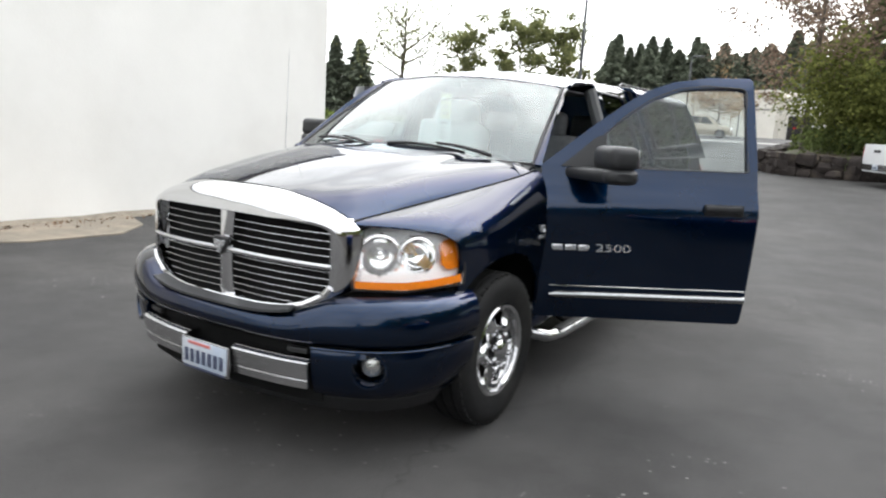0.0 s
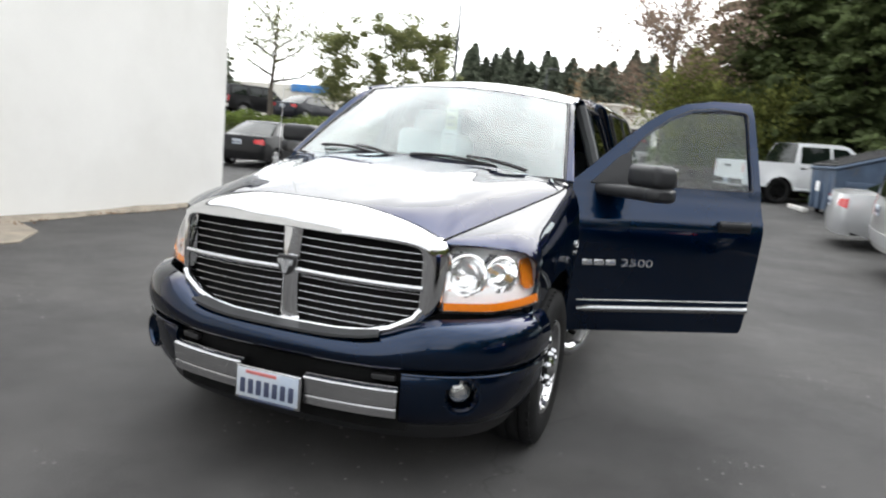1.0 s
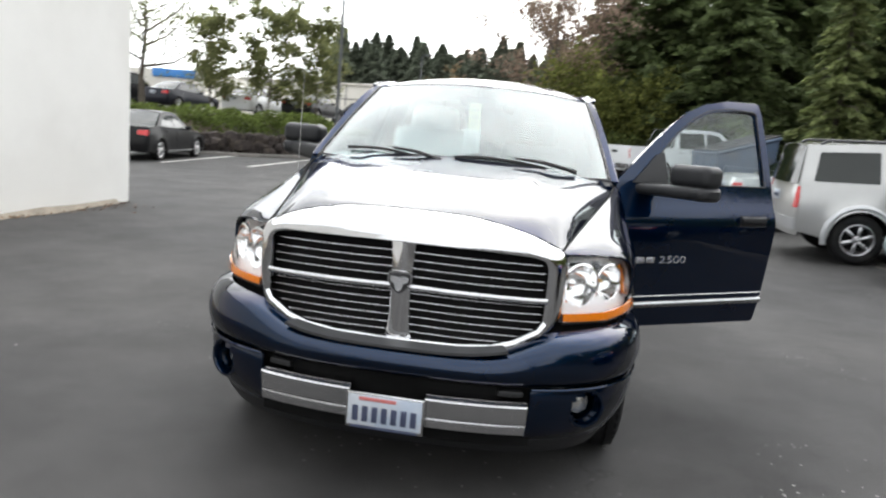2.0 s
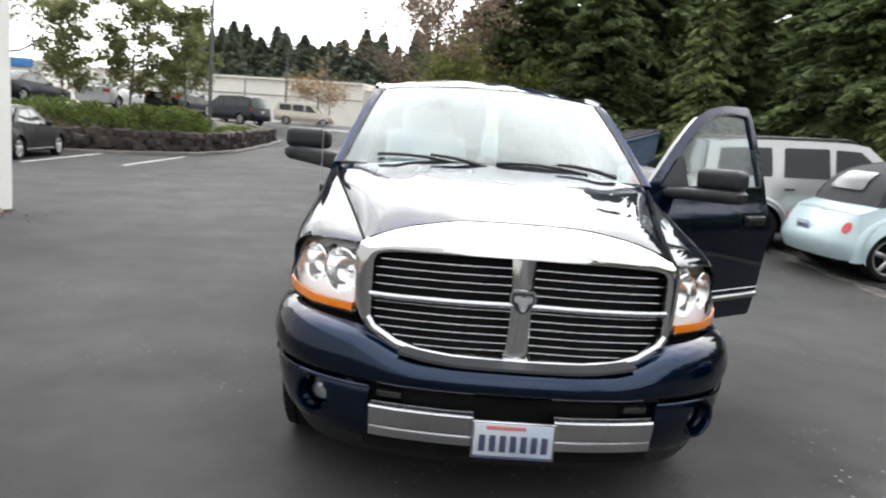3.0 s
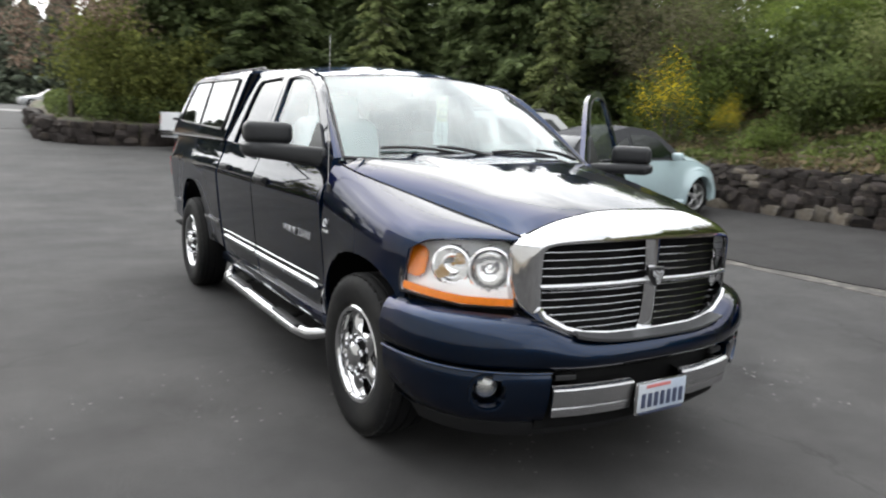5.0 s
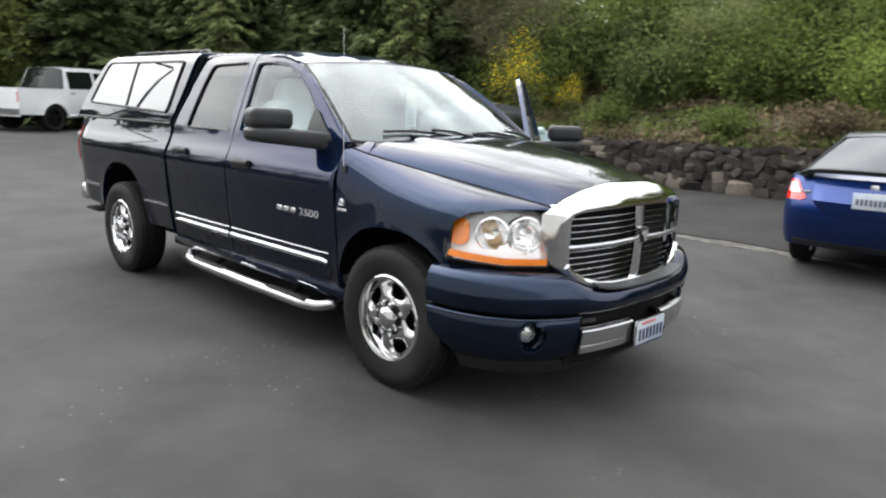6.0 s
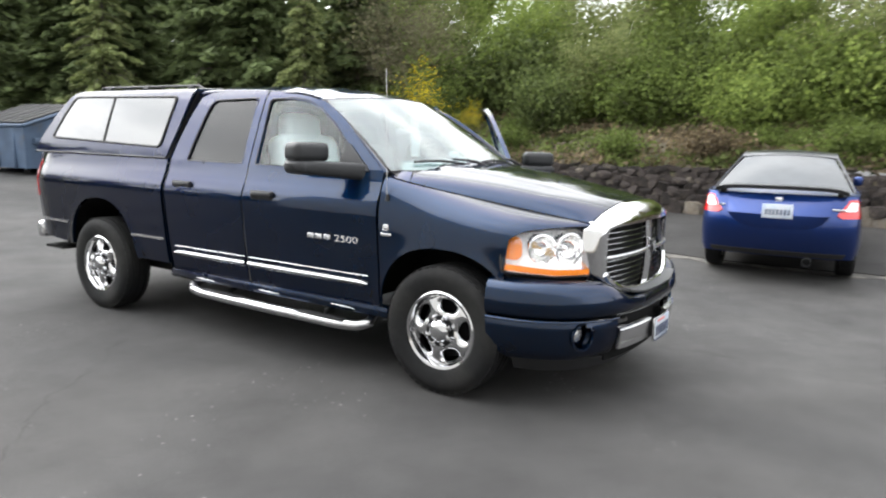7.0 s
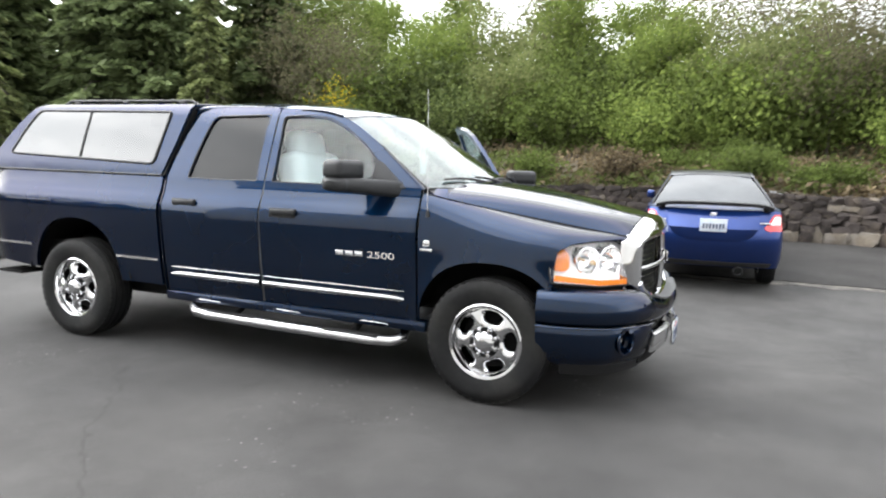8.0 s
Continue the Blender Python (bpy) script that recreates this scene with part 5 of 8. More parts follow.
        part("canopy_window", panel(wl_, pr, 0.12, 0.006, mid), M_GLASS_CAP, c, "tinted sliding canopy window")
        bm = bmesh.new()
        pts = [place(y, z) + Vector((sg * 0.005, 0, 0)) for y, z in wl_]
        tube(bm, pts + [pts[0]], 0.010, 8)
        tube(bm, [place(3.55, 1.455) + Vector((sg * 0.006, 0, 0)), place(3.545, 1.64) + Vector((sg * 0.006, 0, 0)), place(3.535, 1.832) + Vector((sg * 0.006, 0, 0))], 0.009, 6)
        part("canopy_window_frame", bm, M_BLACK, c, "black window frame")
        bm = bmesh.new()
        tube(bm, [place(2.67 + 1.95 * i / 12, 1.347) + Vector((sg * 0.002, 0, 0)) for i in range(13)], 0.008, 6)
        part("canopy_seal", bm, M_BLACK, c, "black seal between canopy and bed")
        bm = bmesh.new()
        tube(bm, [(sg * 0.60, 2.60, 1.908), (sg * 0.60, 2.66, 1.932), (sg * 0.60, 3.98, 1.936), (sg * 0.60, 4.05, 1.908)], 0.011, 8)
        for y in (2.75, 3.35, 3.9):
            box(bm, (sg * 0.60, y, 1.917), (0.03, 0.07, 0.03), 0.006)
        part("roof_rack_bar", bm, M_BLACK, t, "black roof rack rail")
    def captop(s, v):
        u = s * 2 - 1
        y = 2.50 + 1.66 * v
        return Vector((u * 0.725, y, 1.893 + 0.035 * (1 - u * u) + 0.010 * math.sin(math.pi * v)))
    part("canopy_roof", sheet(16, 16, captop, 0.02, mid), M_NAVY, t, "dark blue canopy roof")
    def capback(s, v):
        u = s * 2 - 1
        f = curve([(0.0, 4.16), (0.25, 4.30), (0.6, 4.50), (1.0, 4.62)])
        hw = curve([(0.0, 0.725), (0.3, 0.80), (1.0, 0.915)])
        return Vector((u * hw(v), f(v), 1.895 - 0.545 * v + 0.03 * (1 - u * u) * (1 - v)))
    part("canopy_back", sheet(12, 12, capback, 0.02, mid), M_NAVY, t, "dark blue canopy rear")
    def capfront(s, v):
        u = s * 2 - 1
        return Vector((u * (0.91 - 0.19 * v), 2.672 - 0.150 * v, 1.35 + 0.55 * v + 0.03 * (1 - u * u) * v))
    part("canopy_front", sheet(8, 6, capfront, 0.02, mid), M_BLACK, t, "black seal between cab and canopy")

    # -- running boards, antenna, fender badge, charge tag
    for sg in (-1, 1):
        bm = bmesh.new()
        tube(bm, [(sg * 0.80, 0.62, 0.40), (sg * 0.90, 0.60, 0.335), (sg * 0.965, 0.66, 0.318), (sg * 0.995, 0.80, 0.318), (sg * 1.0, 1.5, 0.325), (sg * 1.0, 2.15, 0.335), (sg * 0.985, 2.28, 0.34), (sg * 0.93, 2.36, 0.36), (sg * 0.80, 2.36, 0.42)], 0.036, 14)
        rb = part("running_board", bm, M_CHROME_SATIN, t, "chrome tube running board")
        for y in (0.95, 1.95):
            bm = bmesh.new()
            box(bm, (sg * 0.996, y, 0.346 + 0.008 * y), (0.058, 0.42, 0.014), 0.005)
            part("step_pad", bm, M_BLACK, rb, "black tread pad")
            bm = bmesh.new()
            tube(bm, [(sg * 0.99, y, 0.34), (sg * 0.80, y, 0.40)], 0.016, 6)
            part("bracket", bm, M_DARK, rb)
        # thin bright tubes stand in for reflections along the step bracket edges
        for y in (0.80, 1.50, 2.20):
            bm = bmesh.new()
            tube(bm, [(sg * 0.940, y - 0.11, 0.418), (sg * 0.952, y - 0.09, 0.428), (sg * 0.952, y + 0.09, 0.432), (sg * 0.940, y + 0.11, 0.424)], 0.004, 6)
            part("bracket_glint", bm, M_MOULD, rb, "thin bright tube in place of a reflection at the step bracket")
        for cy in (0.0, 3.55):
            wheel("wheel", t, (sg * 0.868, cy, 0.40), sg)
        # plain badge on the fender
        bm = bmesh.new()
        p = on_fender(sg)(0.425, 0.94)
        box(bm, p + Vector((sg * 0.004, -0.01, 0.055)), (0.006, 0.045, 0.040), 0.008)
        box(bm, p + Vector((sg * 0.004, -0.01, 0.010)), (0.006, 0.085, 0.018), 0.002)
        part("fender_badge", bm, M_LETTER, t, "plain silver fender badge")
    bm = bmesh.new()
    p = on_fender(-1)(0.42, 1.12)
    tube(bm, [p, p + Vector((-0.004, 0.0, 0.04))], [0.016, 0.008], 10)
    an = part("antenna_base", bm, M_BLACK, t, "black antenna base")
    bm = bmesh.new()
    tube(bm, [p + Vector((-0.006, 0, 0.04)), p + Vector((-0.004, 0.02, 0.80))], [0.0024, 0.0014], 6)
    part("antenna", bm, M_CHROME_SATIN, an, "thin steel whip antenna")

    # -- interior
    def dash(s, v):
        u = s * 2 - 1
        y = 0.42 + 0.34 * v
        return Vector((u * 0.80, y - 0.12 * (1 - u * u) * (1 - v), 1.30 - 0.02 * v - 0.30 * max(0, v - 0.7) / 0.3))
    part("dashboard", sheet(16, 10, dash, 0.03), M_DASH, t, "grey dashboard")
    bm = bmesh.new()
    ring = [(0.40 + 0.19 * math.cos(a), 0.93 - 0.08 * math.sin(a), 1.19 + 0.17 * math.sin(a)) for a in [2 * math.pi * i / 24 for i in range(25)]]
    tube(bm, ring, 0.015, 8)
    tube(bm, [(0.40, 0.93, 1.19), (0.40, 0.70, 1.08)], 0.03, 8)
    for a in (0.2, math.pi - 0.2, -math.pi / 2):
        tube(bm, [(0.40, 0.92, 1.19), (0.40 + 0.18 * math.cos(a), 0.93 - 0.08 * math.sin(a), 1.19 + 0.16 * math.sin(a))], 0.016, 6)
    part("steering_wheel", bm, M_DASH, t, "grey steering wheel")
    for x in (-0.40, 0.40):
        for y, cov in ((1.42, True), (2.22, False)):
            bm = bmesh.new()
            box(bm, (x, y - 0.10, 0.80), (0.56, 0.56, 0.20), 0.07, seg=3)
            st = part("seat_cushion", bm, M_SEAT, t, "grey cloth seat")
            bm = bmesh.new()
            box(bm, (x, y + 0.20, 1.17), (0.54, 0.18, 0.66), 0.07, Matrix.Rotation(-0.22, 4, "X"), 3)
            part("seat_back", bm, M_SEAT, st)
            bm = bmesh.new()
            box(bm, (x, y + 0.29, 1.56), (0.28, 0.11, 0.20), 0.045, Matrix.Rotation(-0.15, 4, "X"), 3)
            part("headrest", bm, M_SEAT, st)
            if cov and x < 0:
                bm = bmesh.new()
                box(bm, (x, y + 0.225, 1.26), (0.59, 0.25, 0.60), 0.09, Matrix.Rotation(-0.20, 4, "X"), 4)
                box(bm, (x, y + 0.30, 1.57), (0.36, 0.20, 0.30), 0.08, Matrix.Rotation(-0.15, 4, "X"), 4)
                for v in bm.verts:
                    v.co += Vector((0.012 * math.sin(v.co.z * 31), 0.012 * math.sin(v.co.x * 27 + v.co.z * 9), 0))
                part("seat_cover", bm, M_COVER, st, "creased white plastic seat cover")
    bm = bmesh.new()
    box(bm, (0.0, 1.09, 1.745), (0.24, 0.03, 0.065), 0.012)
    tube(bm, [(0.0, 1.09, 1.77), (0.0, 1.08, 1.82)], 0.012, 6)
    im = part("inner_mirror", bm, M_BLACK, t, "black inner mirror")
    # card hanging from the mirror: a pale yellow upper part and a white slip
    bm = bmesh.new()
    box(bm, (0.005, 0.905, 1.640), (0.078, 0.003, 0.17), 0.001)
    part("hang_card", bm, M_TAG, im, "pale yellow card hanging from the mirror")
    bm = bmesh.new()
    box(bm, (0.0, 0.900, 1.488), (0.105, 0.003, 0.145), 0.001)
    part("paper_tag", bm, M_PAPER, im, "white paper tag behind the windscreen")
    for k in range(4):
        bm = bmesh.new()
        box(bm, (0.0, 0.896, 1.533 - 0.030 * k), (0.070 - 0.012 * (k % 2), 0.002, 0.007), 0)
        part("tag_bar", bm, M_DASH, im)
    for k in range(3):
        bm = bmesh.new()
        box(bm, (0.005, 0.901, 1.685 - 0.045 * k), (0.05, 0.002, 0.012), 0)
        part("tag_bar", bm, M_DASH, im)
    return t


pickup = build_pickup()

# ---- the lot and what surrounds it ----
RISE = curve([(15.0, 0.0), (22.0, 0.10), (65.0, 0.88), (75.0, 0.95)])
RISE_R = curve([(5.5, 0.0), (9.0, 0.08), (14.0, 0.28), (18.0, 0.41), (22.0, 0.50), (36.0, 0.92), (46.0, 1.42), (54.0, 1.66), (64.0, 1.86), (80.0, 2.1)])
WALL_X = 9.6


def ease(q):
    q = min(1.0, max(0.0, q))
    return q * q * (3 - 2 * q)


def ground_z(x, y):
    """The lot: level round the truck, rising behind it and towards the stone wall."""
    far = ease((y - 16.0) / 14.0)
    lane = ease((x + 9.6 + 9.0 * ease((y - 45.0) / 6.0)) / 4.5)
    a = ease((x + 9.0) / 9.0) * (1 - far) + lane * far
    z = RISE(y) * (1 - a) + RISE_R(y) * a
    return z + 0.05 * min(6.0, max(0.0, x - 3.8)) * (1 - ease((y - 18.0) / 9.0)) * ease((y + 60) / 25)


def build_ground():
    xs = sorted({round(float(v), 2) for v in list(np.linspace(-60, -14, 24)) + list(np.linspace(-13, 13, 53)) + list(np.linspace(14, 60, 24)) + [3.8, -2500, -900, -400, -200, -120, 120, 200, 400, 900, 2500]})
    ys = sorted({round(float(v), 2) for v in list(np.linspace(-60, -8, 27)) + list(np.linspace(-7, 60, 68)) + list(np.linspace(62, 110, 25)) + [-2500, -900, -400, -200, -120, 150, 200, 400, 900, 2500]})
    verts = [(x, y, ground_z(x, y)) for y in ys for x in xs]
    n = len(xs)
    faces = [(j * n + i, j * n + i + 1, (j + 1) * n + i + 1, (j + 1) * n + i) for j in range(len(ys) - 1) for i in range(n - 1)]
    ob = new("ground", raw_mesh("ground", verts, faces, M_ASPHALT))
    ob.data.polygons.foreach_set("use_smooth", [True] * len(ob.data.polygons))
    return tagged(ob, "smooth dark grey asphalt parking lot with pale grit", "ground", kind="structure")


build_ground()


def sheet_on_ground(name, outline, z, material, label, category, edge=0.02):
    bm = bmesh.new()
    f = bm.faces.new([bm.verts.new((x, y, ground_z(x, y) + z)) for x, y in outline])
    got = bmesh.ops.extrude_face_region(bm, geom=[f])["geom"]
    for v in got:
        if isinstance(v, bmesh.types.BMVert):
            v.co.z -= edge
    ob = part(name, bm, material)
    return tagged(ob, label, category, kind="structure")


# darker pad beyond the worn edge line, where the cars are parked
rng = random.Random(4)


def strip_on_ground(name, rows, lift, material, label, category, cols=8):
    """A strip that follows the ground; rows of y, x from, x to."""
    bm = bmesh.new()
    g = [[bm.verts.new((x0 + (x1 - x0) * i / cols, y, ground_z(x0 + (x1 - x0) * i / cols, y) + lift)) for i in range(cols + 1)] for y, x0, x1 in rows]
    for a, b in zip(g, g[1:]):
        for i in range(cols):
            bm.faces.new((a[i], a[i + 1], b[i + 1], b[i]))
    shell(bm, lift + 0.02, (0, 0, -50))
    return tagged(part(name, bm, material), label, category, kind="structure")


def pad_edge(y):
    return 5.36 + 0.05 * math.sin(y * 1.7) + 0.03 * math.sin(y * 5.3) + 0.06 * max(0, y - 3)


rows = [(-30 + 0.33 * i, pad_edge(-30 + 0.33 * i) + rng.uniform(-0.035, 0.035)) for i in range(140)]
strip_on_ground("pavement", [(y, x, WALL_X) for y, x in rows], 0.016, M_ASPHALT2, "darker asphalt pad below the stone wall", "pavement")
strip_on_ground("pavement_edge", [(y, x - 0.22 + rng.uniform(-0.10, 0.08), x - 0.012) for y, x in rows], 0.006, M_EDGE, "pale worn strip along the edge of the asphalt pad", "pavement edge", 2)
# the ramp up to the far lot: darker asphalt, and a pale concrete strip along its top
strip_on_ground("ramp", [(31.0 + i, -9.5, -1.0) for i in range(17)], 0.012, M_ASPHALT3, "darker asphalt ramp up to the far lot", "road", 17)
strip_on_ground("pavement_strip", [(47.0 + i, -9.0, -1.0) for i in range(4)], 0.014, M_PALE, "pale concrete strip across the top of the ramp", "pavement", 16)
# faded stall lines by the hedge
for x0, y0, x1, y1 in ((-11.0, 15.6, -11.3, 21.0), (-8.9, 17.0, -9.0, 22.6), (-13.3, 14.0, -13.7, 19.5)):
    d = Vector((x1 - x0, y1 - y0)).normalized()
    nx, ny = d.y * 0.055, -d.x * 0.055
    sheet_on_ground("stall_line", [(x0 + nx, y0 + ny), (x1 + nx, y1 + ny), (x1 - nx, y1 - ny), (x0 - nx, y0 - ny)], 0.005, M_LINE, "faded white parking line on asphalt", "road marking", 0.01)

# white building at the side of the truck
def build_white_building():
    bm = bmesh.new()
    box(bm, (-14.3, -7.6, 2.05), (16.0, 28.9, 4.3), 0.0)
    w = part("wall_white", bm, M_WALL, None)
    tagged(w, "plain white painted masonry wall of a building", "wall", kind="structure")
    bm = bmesh.new()
    box(bm, (-14.3, -7.6, 4.26), (16.15, 29.05, 0.16), 0.02)
    tagged(part("trim", bm, M_CONCRETE), "metal coping on the white wall", "trim", kind="structure")
    bm = bmesh.new()
    pts = [(-6.30 + 0.0, -21 + 0.55 * i) for i in range(51)]
    g0 = [bm.verts.new((-6.31, y, 0.012)) for _, y in pts]
    g1 = [bm.verts.new((-6.22 + rng.uniform(0.0, 0.14), y, 0.006)) for _, y in pts]
    g2 = [bm.verts.new((-6.287, y, 0.05 + rng.uniform(0, 0.03))) for _, y in pts]
    for i in range(50):
        bm.faces.new((g0[i], g0[i + 1], g1[i + 1], g1[i]))
        bm.faces.new((g2[i], g2[i + 1], g1[i + 1], g1[i]))
    tagged(part("baseboard", bm, M_WALLFOOT), "dusty foot of the white wall", "wall base", kind="structure")


build_white_building()
# low concrete apron by the wall
sheet_on_ground("apron", [(-6.2, -0.2), (-5.6, 0.1), (-5.15, 0.9), (-5.05, 1.9), (-5.5, 2.5), (-6.2, 2.8)], 0.014, M_APRON, "worn pale concrete apron by the wall", "pavement", 0.03)


# -- bank behind the stone wall
def bank_z(x, y):
    d = x - WALL_X - 0.15
    base = 1.12 + 0.08 * math.sin(y * 0.6) * min(1, max(0, d))
    return base + 0.30 * max(0, d) - 0.004 * max(0, d) ** 2 + 0.22 * noise.noise(Vector((x * 0.35, y * 0.35, 0.0)))


def build_bank():
    xs = [WALL_X + 0.12 + 0.55 * i for i in range(46)]
    ys = [-32 + 0.8 * i for i in range(78)]
    verts = [(x, y, bank_z(x, y)) for y in ys for x in xs]
    n = len(xs)
    faces = [(j * n + i, j * n + i + 1, (j + 1) * n + i + 1, (j + 1) * n + i) for j in range(len(ys) - 1) for i in range(n - 1)]
    ob = new("embankment", raw_mesh("embankment", verts, faces, M_SOIL))
    ob.data.polygons.foreach_set("use_smooth", [True] * len(ob.data.polygons))
    tagged(ob, "overgrown soil bank rising behind the stone wall", "embankment", kind="structure")
    bm = bmesh.new()
    box(bm, (WALL_X + 0.30, -1.6, 0.52), (0.36, 61.0, 1.12), 0.02)
    core = tagged(part("wall_stone", bm, M_SOIL), "low retaining wall of dark rough stones", "wall", kind="structure")
    return core


stone_wall = build_bank()


# ---- plants ----
def cloud(centers, size, rs, flat=0.0, droop=0.0, long=1.0):
    """Leaf quads round given centres, as numbers: verts and faces. long: length to width."""
    n = len(centers)
    c = np.asarray(centers)
    a = rs.normal(size=(n, 3))
    if flat:
        a[:, 2] *= 1 - flat
    if droop:
        a[:, 2] -= droop
    a /= np.linalg.norm(a, axis=1)[:, None] + 1e-9
    b = np.cross(a, rs.normal(size=(n, 3)))
    b /= np.linalg.norm(b, axis=1)[:, None] + 1e-9
    s = size * rs.uniform(0.6, 1.35, size=(n, 1))
    a, b = a * s * long, b * s
    v = np.stack([c - a * 0.5, c - b * 0.42 + a * 0.05, c + a * 0.5, c + b * 0.42 + a * 0.05], 1).reshape(-1, 3)
    return v, np.arange(4 * n).reshape(-1, 4)


def limb_mesh(name, paths, parent, label=""):
    bm = bmesh.new()
    for pts, r0, r1, sides in paths:
        k = len(pts) - 1
        tube(bm, pts, [r0 + (r1 - r0) * i / k for i in range(k + 1)], sides)
    return part(name, bm, M_BARK, parent, label)


def crown_mesh(name, v, f, material, parent, label=""):
    ob = new(name, raw_mesh(name, v, f, material))
    ob.parent = parent
    if label:
        tagged(ob, label)
    return ob


def conifer(name, label, height, radius, seed, material, leaves, size=0.16, base=0.05, droop=0.5, shape=1.0):
    """A conifer: whorls of boughs, each a flat fan of drooping twigs."""
    rs = np.random.RandomState(seed)
    t = thing(name, label, "tree")
    paths = [([(0, 0, -0.3), (0.02, 0, height * 0.5), (0, 0, height * 0.97)], radius * 0.07, 0.02, 8)]
    cs, ds = [], []
    nb = int(46 + height * 7)
    per = leaves // nb
    for i in range(nb):
        q = (i + rs.rand()) / nb
        z = height * (base + (1 - base) * q)
        ln = radius * (1 - q) ** shape * rs.uniform(0.55, 1.15) + 0.15
        ang = i * 2.399 + rs.uniform(-0.5, 0.5)
        ca, sa = math.cos(ang), math.sin(ang)
        if i % 3 == 0:
            paths.append(([(0, 0, z), (ca * ln * 0.5, sa * ln * 0.5, z - 0.06 * ln), (ca * ln * 0.92, sa * ln * 0.92, z - droop * ln * 0.42)], 0.03, 0.006, 4))
        u = rs.rand(per) ** 0.7
        w = rs.normal(size=per) * 0.5
        side = w * 0.34 * ln * (1.05 - u) * (0.3 + u) * 1.6
        lift = rs.normal(size=per) * 0.035 * ln
        x = ca * ln * u - sa * side
        y = sa * ln * u + ca * side
        zz = z - droop * ln * u ** 1.5 * 0.45 + lift - np.abs(side) * 0.35
        cs.append(np.stack([x, y, np.maximum(zz, 0.05)], 1))
        out = np.stack([ca - sa * np.sign(w) * 0.8, sa + ca * np.sign(w) * 0.8, -0.55 * np.ones(per) * droop], 1) + rs.normal(size=(per, 3)) * 0.35
        ds.append(out)
    limb_mesh("trunk", paths, t)
    c, a = np.concatenate(cs), np.concatenate(ds)
    n = len(c)
    a /= np.linalg.norm(a, axis=1)[:, None]
    b = np.cross(a, rs.normal(size=(n, 3)) + np.array([0, 0, 1.5]))
    b /= np.linalg.norm(b, axis=1)[:, None] + 1e-9
    s = size * rs.uniform(0.6, 1.4, size=(n, 1))
    a, b = a * s * 1.9, b * s * 0.8
    v = np.stack([c - a * 0.5, c - b * 0.5, c + a * 0.5, c + b * 0.5], 1).reshape(-1, 3)
    crown_mesh("crown", v, np.arange(4 * n).reshape(-1, 4), material, t)
    return t


def broadleaf(name, label, height, spread, seed, material, leaves, size=0.10, stem=0.3, trunk_r=0.09, clump=0.42, bare=0.0, category="tree", tall=1.0):
    """A tree with forking limbs and leaf clumps at their ends."""
    rs = np.random.RandomState(seed)
    t = thing(name, label, category)
    paths, tips = [], []
    top = Vector((rs.uniform(-0.15, 0.15), rs.uniform(-0.15, 0.15), height * 0.72))
    fork = Vector((0, 0, height * stem))
    paths.append(([Vector((0, 0, -0.25)), fork * 0.5 + Vector((0.03, 0.02, 0)), fork, fork.lerp(top, 0.5) + Vector((0.08, -0.06, 0)), top], trunk_r, trunk_r * 0.22, 8))
    nl = 11
    for i in range(nl):
        q = 0.12 + 0.88 * i / nl
        s = fork.lerp(top, q * 0.9)
        ang = i * 2.399 + rs.uniform(-0.5, 0.5)
        ln = spread * (0.55 + 0.5 * math.sin(math.pi * (0.25 + 0.65 * q))) * rs.uniform(0.75, 1.1)
        e = s + Vector((math.cos(ang) * ln, math.sin(ang) * ln, height * 0.22 * rs.uniform(0.5, 1.2) * tall))
        mid_ = s.lerp(e, 0.5) + Vector((rs.uniform(-0.1, 0.1), rs.uniform(-0.1, 0.1), -0.04 * height * rs.rand()))
        r = trunk_r * 0.45 * (1 - 0.5 * q)
        paths.append(([s, mid_, e], r, r * 0.2, 6))
        tips += [e, s.lerp(e, 0.72) + Vector((0, 0, 0.1)), mid_]
        for k in range(3):
            w = s.lerp(e, 0.35 + 0.25 * k)
            g = w + Vector(rs.normal(size=3) * spread * 0.26) + Vector((0, 0, height * 0.07))
            paths.append(([w, w.lerp(g, 0.5) + Vector((0, 0, 0.03)), g], r * 0.4, r * 0.1, 4))
            tips.append(g)
    tips.append(top)
    limb_mesh("trunk", paths, t)
    tips = np.array([list(p) for p in tips])
    keep = rs.rand(len(tips)) >= bare
    tips = tips[keep] if keep.any() else tips
    idx = rs.randint(len(tips), size=leaves)
    sc = clump * spread * rs.uniform(0.5, 1.0, size=len(tips))
    pos = tips[idx] + rs.normal(size=(leaves, 3)) * sc[idx][:, None] * np.array([0.55, 0.55, 0.42])
    v, f = cloud(pos, size, rs, 0.2)
    crown_mesh("crown", v, f, material, t)
    return t


